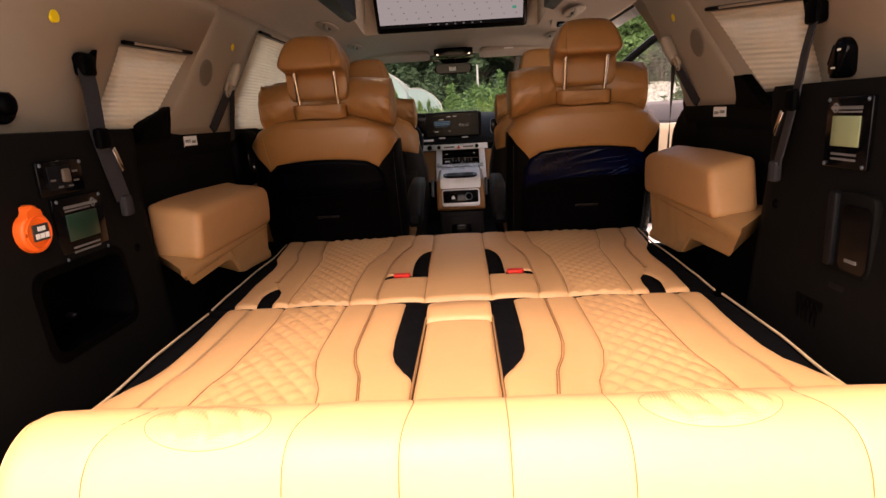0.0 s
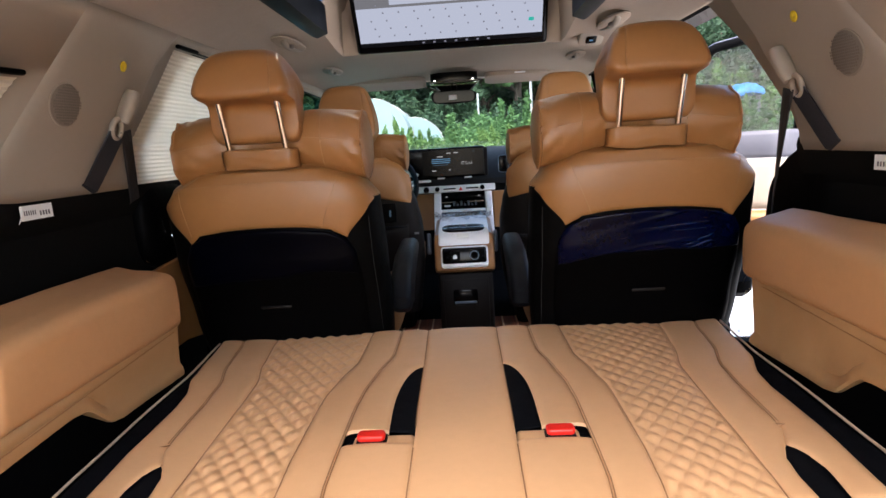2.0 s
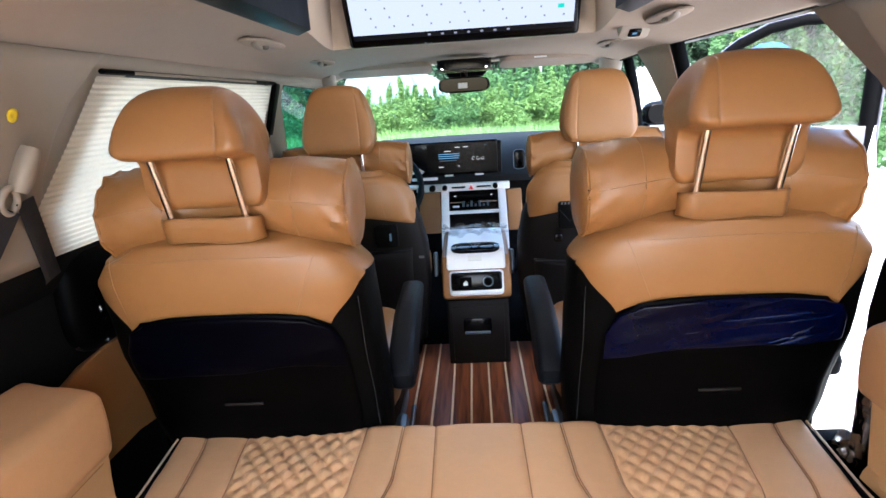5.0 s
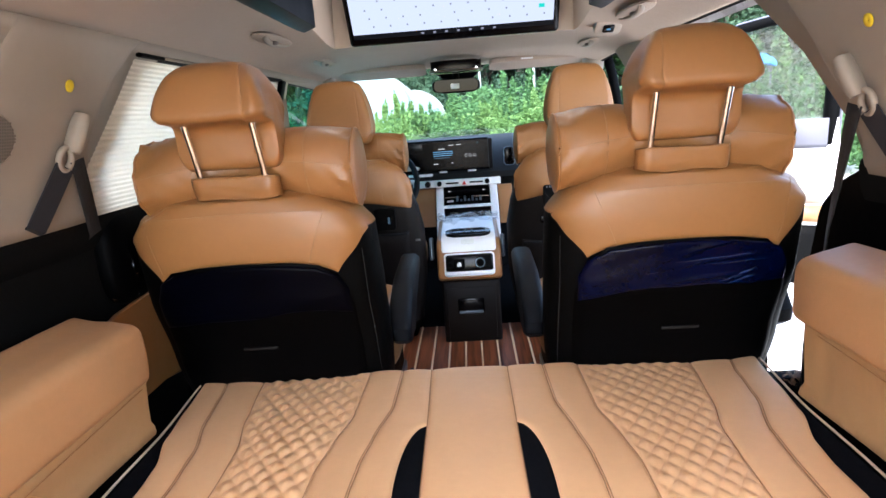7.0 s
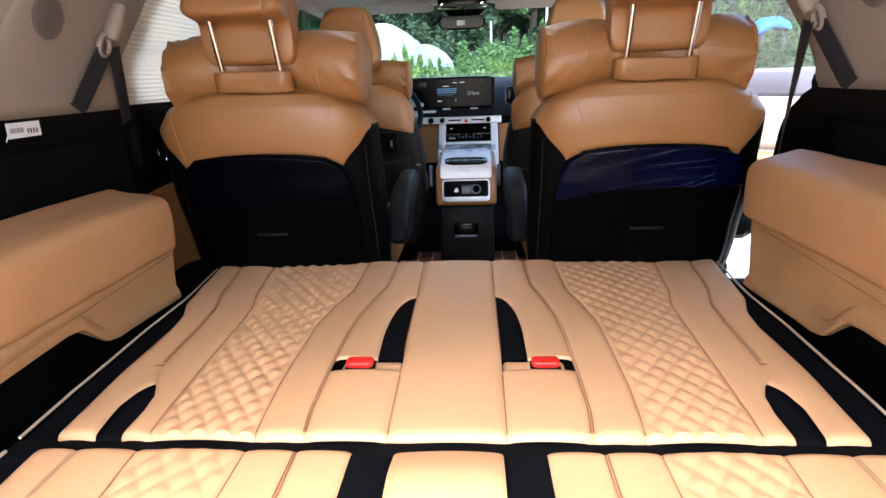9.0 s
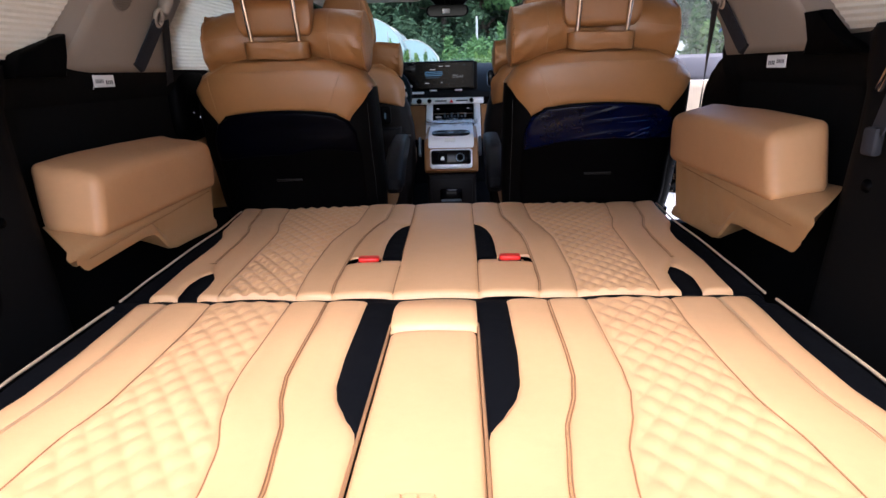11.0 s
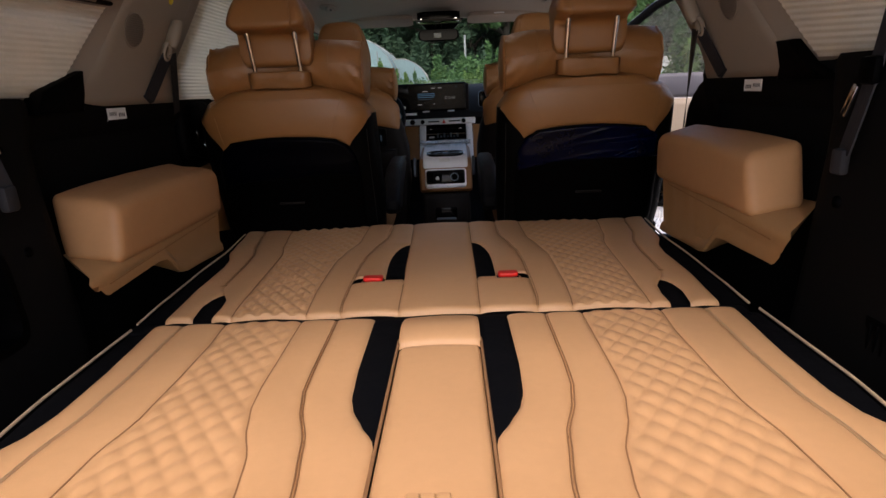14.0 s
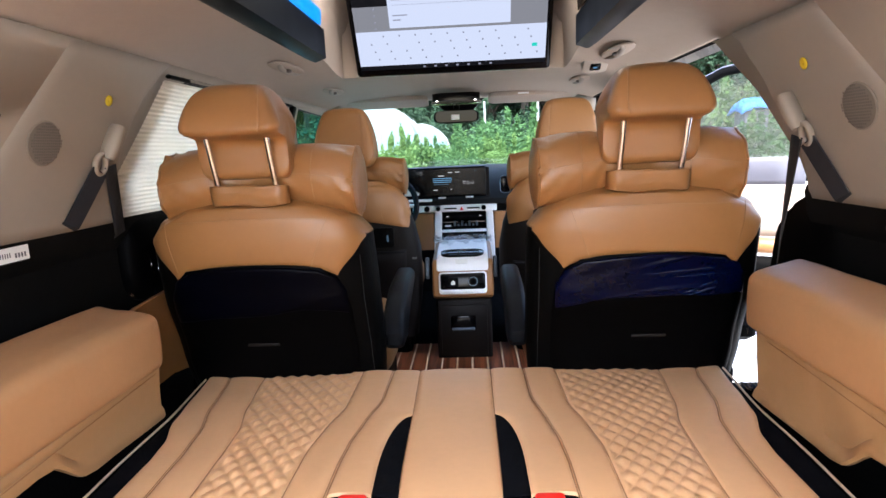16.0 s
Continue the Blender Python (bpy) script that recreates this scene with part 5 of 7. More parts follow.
arch_cushion(1, 0.672, 0.787, 1.562, 2.12, 1.03, 1.168, (1.424, 0.954), 2.085, 0.045, 0.004)
arch_cushion(-1, 0.655, 0.775, 1.512, 2.05, 0.992, 1.127, (1.418, 0.942), 2.045, 0.03, 0.024)
solid("trim", blob(-0.838, 2.34, 1.20, 0.045, 0.125, 0.118, 3.2, 32, 18), black_plastic, "black rounded top of the closed sliding door trim", "trim", kind="structure")
# loose tan side piece ahead of the left cushion
solid("side_cloth", prism([(2.06, 0.85), (2.06, 1.05), (2.20, 1.085), (2.35, 1.10), (2.385, 1.03), (2.395, 0.95), (2.425, 0.90), (2.485, 0.865), (2.465, 0.83), (2.33, 0.862)], -0.815, -0.80, 0.005, "x"), leather_seat, "loose tan leather side piece with a ragged edge", "upholstery")

# ---- wooden floor ----
planks = thing("plank_floor", "glossy red-brown plank floor with pale inlays", "floor", at=(0, 0, 0))
PW = 0.0685
for i in range(-7, 8):
    x = i * PW + 0.005
    y1 = 3.52
    part("plank", box(x, (2.20 + y1) / 2, 0.498, PW - 0.008, y1 - 2.20, 0.016, 0.0015, seg=1), wood, planks, smooth=False)
    part("inlay", box(x + PW / 2, (2.20 + y1) / 2, 0.4985, 0.0072, y1 - 2.20, 0.0162), inlay, planks, smooth=False)

# ---- centre console ----
con = thing("centre_console", "centre console with tan surround, silver lid, cup holders and drawer", "console")
CX = 0.008
part("drawer_front", box(CX, 3.345, 0.635, 0.252, 0.05, 0.30, 0.014, seg=3), brown_plastic, con, "umber drawer front")
part("drawer_frame", box(CX, 3.319, 0.638, 0.21, 0.006, 0.235, 0.003), brown_plastic, con)
part("drawer_recess", box(CX - 0.004, 3.314, 0.672, 0.112, 0.010, 0.07, 0.008), gloss_black, con, "recessed drawer pull")
part("drawer_lip", box(CX - 0.004, 3.309, 0.647, 0.104, 0.012, 0.012, 0.004), steel_blue, con, "bright lower lip of the drawer pull")
part("pull_lip", box(CX - 0.004, 3.309, 0.638, 0.100, 0.014, 0.008, 0.003), brown_plastic, con)
part("body", box(CX, 3.62, 0.64, 0.24, 0.55, 0.30, 0.01), black_plastic, con, "black console body")
bm = prism([(3.315, 0.79), (3.295, 0.805), (3.292, 0.83), (3.318, 0.93), (3.345, 0.962), (3.66, 0.992), (3.70, 0.97), (3.70, 0.80), (3.36, 0.785)], CX - 0.137, CX + 0.137, 0.014, "x", seg=3)
part("surround", bm, leather_seat, con, "tan leather surround")
tiltm = Matrix.Rotation(radians(-13), 4, "X")
bm = box(CX, 3.296, 0.864, 0.214, 0.02, 0.098, 0.014, rot=tiltm, seg=3)
part("socket_frame", bm, white_silver, con, "silver socket frame")
bm = box(CX, 3.290, 0.872, 0.200, 0.02, 0.072, 0.010, rot=tiltm, seg=3)
part("socket_panel", bm, gloss_black, con, "black socket panel")
part("usb_cover", box(CX - 0.042, 3.280, 0.871, 0.046, 0.012, 0.042, 0.006, rot=tiltm), black_plastic, con, "black flap")
part("flap_mark", prism([(-0.044, 0.862), (-0.026, 0.862), (-0.026, 0.872), (-0.033, 0.882), (-0.044, 0.872)], 3.270, 3.274, 0, "y"), paper, con, "small white mark")
part("socket_ring", tube([(CX + 0.045 + 0.019 * math.cos(a), 3.279 + 0.004 * math.sin(a), 0.873 + 0.019 * math.sin(a)) for a in lin(0, 6.2832, 22)], 0.0022, 8), steel_blue, con, "round socket ring")
part("socket_cap", blob(CX + 0.045, 3.281, 0.873, 0.015, 0.008, 0.015, 2.5, 18, 8), black_plastic, con, "round socket cap")
bm = prism([(3.300, 0.918), (3.308, 0.930), (3.345, 0.972), (3.40, 0.984), (3.62, 1.008), (3.63, 0.985), (3.40, 0.955), (3.33, 0.925)], CX - 0.116, CX + 0.116, 0.008, "x", seg=3)
part("lid", bm, white_silver, con, "silver console lid")
slope = Matrix.Rotation(radians(7), 4, "X")
bm = prism(rounded(0.196, 0.088, 0.038, 6, 0.0, 0.0), -0.006, 0.006, 0.003, "z")
bm.transform(Matrix.Translation((CX, 3.386, 0.983)) @ slope)
part("cup_holder_rim", bm, gloss_black, con, "black cup holder recess")
for k in (-0.045, 0.045):
    part("cup_well", tube([(CX + k + 0.032 * math.cos(a), 3.386 + 0.026 * math.sin(a), 0.990 + 0.003 * math.sin(a)) for a in lin(0, 6.2832, 22)], 0.002, 6), brown_plastic, con)
part("lid_label", box(CX - 0.004, 3.325, 0.956, 0.055, 0.022, 0.002, rot=Matrix.Rotation(radians(48), 4, "X")), paper, con, "white sticker")
# loose clear wrap crumpled on the lid
wr = sheet(lambda u, v: (0.008 + u * 0.14, 3.54 + v * 0.075, 1.012 + 0.03 * noise.noise((u * 3.3, v * 3.1, 0.2)) + 0.014 * abs(noise.noise((u * 9, v * 8, 5))) + 0.01), lin(-1, 1, 26), lin(-1, 1, 18))
solid("plastic_wrap", wr, clear_plastic, "crumpled clear plastic wrap on the console lid", "wrap")
# upright column to the dashboard, leaning forward towards its top
col = thing("centre_stack", "silver-framed centre stack with climate controls and an open tray", "dashboard controls")
stack_y = lambda z: 4.262 - (1.09 - z) * 0.80
SX = 0.008


def stack_block(x0, x1, z0, z1, lift, depth, bevel=0.003):
    """A block lying on the leaning face of the stack."""
    bm = prism([(stack_y(z0) - lift, z0), (stack_y(z1) - lift, z1), (stack_y(z1) + depth, z1), (stack_y(z0) + depth, z0)], x0, x1, bevel, "x")
    return bm


part("panel", stack_block(SX - 0.15, SX + 0.15, 0.80, 1.085, -0.018, 0.05), gloss_black, col, "black control panel")
for k in (-1, 1):
    bm = prism([(stack_y(0.80) - 0.012, 0.80), (stack_y(1.0) - 0.010, 1.0), (stack_y(1.085), 1.085), (stack_y(1.085) + 0.03, 1.085), (stack_y(0.80) + 0.03, 0.80)], SX + k * 0.155 - 0.021, SX + k * 0.155 + 0.021, 0.008, "x", seg=3)
    part("side_rail", bm, white_silver, col, "silver side rail")
part("cross_bar", stack_block(SX - 0.138, SX + 0.138, 0.967, 0.980, 0.004, 0.02), white_silver, col, "silver cross bar")
part("cross_bar", stack_block(SX - 0.138, SX + 0.138, 0.878, 0.893, 0.004, 0.02), white_silver, col, "silver cross bar")
part("control_bar", stack_block(SX - 0.128, SX + 0.128, 1.018, 1.023, -0.008, 0.01, 0.0015), chrome, col, "bright control bar")
part("display_strip", stack_block(SX - 0.118, SX + 0.118, 1.034, 1.066, -0.012, 0.01), screen_off, col, "dark climate display")
for k in range(7):
    part("button", stack_block(SX - 0.062 + k * 0.022, SX - 0.049 + k * 0.022, 0.998, 1.010 if k % 2 else 1.026, -0.009, 0.008, 0.001), steel_blue, col)
part("button", stack_block(SX - 0.115, SX - 0.078, 0.996, 1.006, -0.008, 0.008, 0.001), white_silver, col, "pale button")
for k in (-0.1, 0.098):
    part("lit_mark", stack_block(SX + k - 0.006, SX + k + 0.006, 1.050, 1.054, -0.0105, 0.004, 0), dash_white, col)
part("tray", stack_block(SX - 0.128, SX + 0.128, 0.895, 0.965, -0.045, 0.03, 0.006), black_plastic, col, "open black tray")
for k, x0, x1 in ((-1, -0.292, -0.172), (1, 0.188, 0.272)):
    part("knee_panel", prism([(4.19, 0.86), (4.262, 1.072), (4.30, 1.072), (4.28, 0.86)], x0, x1, 0.01, "x", seg=3), leather_seat, col, "tan knee panel")

# ---- dashboard ----
dash = thing("dashboard", "wide dark dashboard with silver vent strip and double screen", "dashboard")
bm = sheet(lambda x, k: (x, [4.252, 4.24, 4.27, 4.36, 4.55, 4.75, 4.93][k], [1.12, 1.155, 1.185, 1.26, 1.312, 1.333, 1.338][k] - 0.02 * abs(x) ** 2), lin(-0.82, 0.82, 21), list(range(7)))
part("top", bm, dash_soft, dash, "dark grey soft dash top")
part("front", box(0, 4.37, 1.0, 1.62, 0.16, 0.26, 0.02), dark_leather, dash, "charcoal dash front")
part("vent_strip", prism([(4.222, 1.086), (4.236, 1.080), (4.27, 1.09), (4.27, 1.124), (4.232, 1.118)], -0.30, 0.206, 0.004, "x", seg=3), white_silver, dash, "silver vent strip")
for x0, x1 in ((-0.108, -0.034), (0.028, 0.104)):
    part("vent", box((x0 + x1) / 2, 4.224, 1.102, x1 - x0, 0.010, 0.008, 0.002), gloss_black, dash, "narrow air vent")
part("hazard_button", prism([(-0.016, 1.090), (0.010, 1.090), (-0.003, 1.113)], 4.212, 4.222, 0.002, "y"), red_plastic, dash, "red hazard triangle")
for x, r in ((-0.145, 0.014), (0.128, 0.014), (-0.212, 0.017)):
    part("knob", tube([(x, 4.232, 1.103), (x, 4.205, 1.103), (x, 4.198, 1.103)], [r, r, r * 0.8], 16), black_plastic, dash, "round knob")
scr = part("display", box(-0.335, 4.252, 1.259, 0.97, 0.024, 0.180, 0.010, seg=3), gloss_black, dash, "long black double display")
part("display_picture", box(-0.045, 4.2385, 1.260, 0.37, 0.002, 0.155), screen_off, scr, "dark display picture")
for z, w, x, m in ((1.297, 0.036, -0.12, dash_white), (1.282, 0.114, -0.113, dash_blue), (1.271, 0.114, -0.113, dash_blue), (1.260, 0.108, -0.115, dash_blue), (1.247, 0.09, -0.12, dash_dim), (1.214, 0.026, -0.157, dash_white), (1.216, 0.008, -0.062, dash_white), (1.316, 0.026, -0.066, dash_white), (1.317, 0.026, -0.022, dash_white), (1.322, 0.012, 0.085, dash_dim)):
    part("caption_bar", box(x, 4.2365, z, w, 0.001, 0.005), m, scr)
for k in range(3):
    part("mark", tube([(0.018 + k * 0.024 + 0.008 * math.cos(a), 4.2365, 1.254 + 0.008 * math.sin(a)) for a in lin(0.4 + k, 5.4 + k, 8)], 0.0013, 5), dash_white, scr)
part("display_edge", box(0.157, 4.25, 1.256, 0.022, 0.022, 0.172, 0.006), brown_plastic, scr, "brown end cap")
for x in (-0.118, 0.046):
    part("foot", box(x, 4.228, 1.168, 0.045, 0.02, 0.008, 0.002), white_silver, dash, "bright clip")
part("shelf_plate", box(-0.25, 4.226, 1.155, 0.14, 0.03, 0.014, 0.004), white_silver, dash, "pale grey shelf plate")
part("end_vent", prism(rounded(0.06, 0.10, 0.02, 4, 0.262, 1.235), 4.235, 4.26, 0.006, "y"), gloss_black, dash, "black side vent")
part("vent_trim", tube([(0.262 + a, 4.236, 1.235 + b) for a, b in rounded(0.062, 0.102, 0.02, 4)] + [(0.293, 4.236, 1.25)], 0.0022, 6), steel_blue, dash, "grey vent trim")
leaf = thing("instrument_sheet", "white printed sheet beside the steering wheel", "sheet")
bm = sheet(lambda u, v: (-0.345 + 0.085 * u + 0.012 * v, 4.225 - 0.02 * v, 1.185 + 0.06 * v * (1 - 0.75 * u)), lin(0, 1, 6), lin(0, 1, 6))
thicken(part("paper", bm, paper, leaf), 0.001)
solid("firewall", box(0, 4.72, 0.80, 1.66, 0.06, 0.95), black_cloth, "black carpeted bulkhead below the dashboard", "wall", kind="structure")
solid("wall_front_left", box(-0.835, 4.2, 0.86, 0.04, 0.95, 0.9), black_plastic, "dark lower trim of the closed driver door", "wall", kind="structure")
wheel = thing("steering_wheel", "dark leather steering wheel with satin spokes", "steering wheel")
cw = Vector((-0.44, 3.98, 1.15))
axis_t = Matrix.Rotation(radians(62), 3, "X")
part("rim", tube([cw + axis_t @ Vector((0.19 * math.cos(a), 0.19 * math.sin(a), 0)) for a in lin(0, 6.2832, 48)], 0.016, 12), slate_leather, wheel)
part("hub", blob(cw.x, cw.y + 0.02, cw.z, 0.075, 0.03, 0.065, 3, 24, 12), dark_leather, wheel)
for k in (-1, 1):
    part("spoke", tube([cw + Vector((k * 0.06, 0.02, 0)), cw + axis_t @ Vector((k * 0.185, 0.0, 0))], 0.012, 8), white_silver, wheel, "satin spoke")

# ---- roof monitor and overhead pieces ----
mon = thing("ceiling_monitor", "wide flip-down ceiling monitor showing an on-screen keyboard", "monitor")
# the screen leans, its top towards the tail; places on it are metres across and up from its lower edge
LEAN = Matrix.Translation((0, 3.19, 1.793)) @ Matrix.Rotation(radians(30), 4, "X")


def leaning(bm):
    bmesh.ops.transform(bm, matrix=LEAN, verts=bm.verts)
    return bm


part("housing", leaning(box(0.002, 0.018, 0.1425, 0.778, 0.035, 0.385, 0.016, seg=4)), gloss_black, mon, "glossy black housing")


def glow(x0, x1, v0, v1, mat, name, lift=0.0, parent=mon, label=""):
    return part(name, leaning(box((x0 + x1) / 2, -0.0006 - lift, (v0 + v1) / 2, x1 - x0, 0.0012, v1 - v0)), mat, parent, label, smooth=False)


pic = glow(-0.366, 0.368, -0.018, 0.315, screen_dark, "picture", label="dark screen picture")
glow(-0.366, 0.368, 0.135, 0.227, screen_grey, "grey_band", 0.001, pic)
glow(-0.366, 0.368, 0.0, 0.135, screen_white, "keyboard_area", 0.001, pic, "white keyboard area")
glow(-0.231, 0.230, 0.145, 0.266, screen_white, "dialog", 0.002, pic, "white dialogue box")
for r in range(4):
    for c in range(11):
        if (r * 7 + c) % 9 == 0:
            continue
        x, v = -0.325 + c * 0.062 + r * 0.012, 0.116 - r * 0.030
        glow(x, x + 0.006, v - 0.003, v + 0.003, screen_ink, "key_mark", 0.0022, pic)
glow(0.314, 0.334, 0.048, 0.061, screen_teal, "teal_key", 0.0024, pic)
for k in range(7):
    x = -0.115 + k * 0.044
    glow(x, x + 0.010, -0.014, -0.008, screen_ink, "task_mark", 0.0012, pic)
for x0, x1, v in ((-0.215, -0.135, 0.247), (-0.215, -0.16, 0.190), (-0.215, -0.185, 0.173)):
    glow(x0, x1, v, v + 0.004, screen_ink, "text_bar", 0.0032, pic)
glow(-0.215, 0.20, 0.2295, 0.2305, screen_ink, "rule", 0.0032, pic)
for k in range(4):
    glow(-0.289, -0.283, 0.214 - k * 0.024, 0.219 - k * 0.024, screen_ink, "list_mark", 0.0022, pic)
for k, m in enumerate((red_plastic, dash_white, dash_white)):
    glow(-0.352 + k * 0.016, -0.344 + k * 0.016, 0.272, 0.278, m, "status_mark", 0.0012, pic)
glow(-0.316, -0.29, 0.258, 0.262, dash_white, "status_mark", 0.0012, pic)
glow(0.32, 0.36, 0.282, 0.285, dash_white, "status_mark", 0.0012, pic)

for s in (-1, 1):
    visor = thing("sun_visor", "cream cloth sun visor folded up over the windscreen", "sun visor", "sun visors")
    x0, x1 = s * 0.17, s * 0.64
    bm = prism(rounded(abs(x1 - x0), 0.17, 0.03, 5, (x0 + x1) / 2, 4.13), 1.727, 1.749, 0.008, "z", seg=3)
    for v in bm.verts:
        v.co.z -= (v.co.y - 4.05) * 0.16
    part("flap", bm, headliner_mat, visor)
    if s > 0:
        part("label", box(0.36, 4.044, 1.738, 0.06, 0.006, 0.008), paper, visor, "small printed label")
    part("pivot", tube([(s * 0.65, 4.2, 1.715), (s * 0.68, 4.2, 1.745)], 0.012, 8), cream_plastic, visor)
oc = thing("overhead_console", "dark overhead console with two lit map lamps", "overhead console")
bm = prism(rounded(0.25, 0.15, 0.04, 6, -0.005, 3.93), 1.688, 1.74, 0.012, "z", seg=3)
part("housing", bm, gloss_black, oc)
part("rim", tube([(-0.005 + a, 3.93 + b, 1.692) for a, b in rounded(0.256, 0.156, 0.042, 6)] + [(0.123, 3.96, 1.692)], 0.005, 8), taupe, oc, "pale rim")
for s in (-1, 1):
    part("map_lamp", blob(-0.005 + s * 0.091, 3.868, 1.70, 0.017, 0.012, 0.008, 2.4, 18, 8), lamp_white, oc, "lit white map lamp")
mir = thing("rear_view_mirror", "black rear-view mirror with a small white label", "mirror")
part("housing", blob(-0.012, 4.105, 1.632, 0.128, 0.022, 0.038, 3.5, 28, 12), black_plastic, mir)
part("glass", prism(rounded(0.232, 0.06, 0.024, 5, -0.012, 1.632), 4.078, 4.083, 0, "y"), mirror_dark, mir, "mirror glass")
part("label", box(-0.018, 4.0765, 1.628, 0.045, 0.002, 0.026), paper, mir, "white label")
part("stem", tube([(-0.01, 4.115, 1.655), (-0.01, 4.17, 1.72)], 0.018, 10), black_plastic, mir)
part("sensor_cover", prism([(-0.15, 1.735), (0.15, 1.735), (0.085, 1.672), (-0.085, 1.672)], 4.19, 4.25, 0.01, "y"), black_plastic, mir, "black sensor cover")

for s in (-1, 1):
    for y, size in ((2.88, 1.0), (3.55, 0.8)):
        gh = thing("grab_handle", "cream plastic grab handle folded against the headliner", "grab handle", "grab handles")
        w, top = 0.115 * size, low_z(0.57) + (0.012 if y < 3 else 0.0)
        arc = lin(0, math.pi, 22)
        # shallow moulded dish, and the slim grip folded up into it
        part("dish", blob(s * 0.572, y, top - 0.002, 0.042, w * 1.25, 0.010, 2.4, 28, 10), headliner_mat, gh, "shallow cream dish")
        bm = tube([(s * (0.552 + 0.020 * math.sin(t)), y - w * math.cos(t), top - 0.006 - 0.010 * math.sin(t) ** 1.5) for t in arc], [0.007 + 0.005 * math.sin(t) for t in arc], 12, flat=0.6)
        part("grip", bm, cream_plastic, gh)
        part("hook", blob(s * 0.560, y - 0.2 * w, top - 0.014, 0.010, 0.020, 0.007, 2.5, 16, 8), taupe, gh, "dark coat hook")
btn = thing("roof_switch", "small cream roof switch with a blue-lit mark", "switch")
turn_sw = Matrix.Translation((0.548, 3.12, 1.752)) @ Matrix.Rotation(radians(-32), 4, "X") @ Matrix.Translation((-0.548, -3.12, -1.752))


def tilted(bm):
    bmesh.ops.transform(bm, matrix=turn_sw, verts=bm.verts)
    return bm


part("plate", tilted(prism(rounded(0.095, 0.085, 0.02, 4, 0.548, 3.12), 1.738, 1.775, 0.005, "z")), cream_plastic, btn)
part("key", tilted(prism(rounded(0.04, 0.036, 0.006, 3, 0.548, 3.125), 1.734, 1.742, 0.002, "z")), gloss_black, btn, "dark key")
part("key_mark", tilted(box(0.548, 3.125, 1.7335, 0.014, 0.008, 0.001)), dash_blue, btn)

# dark lamp panel on the raised roof ahead of the load bay
rc = thing("roof_lamp_panel", "dark roof panel with white reading lamps above the monitor", "ceiling lamp")
part("panel", box(0.0, 2.74, 2.098, 0.776, 0.56, 0.03, 0.012), gloss_black, rc, "glossy dark panel")
for k in (-1, 1):
    part("lamp", prism(rounded(0.075, 0.04, 0.012, 4, k * 0.295, 2.84), 2.078, 2.084, 0.002, "z"), dome_lamp, rc, "lit white reading lamp")
part("cover", box(0.0, 2.90, 2.076, 0.15, 0.12, 0.022, 0.006), cream_plastic, rc, "cream sensor cover")


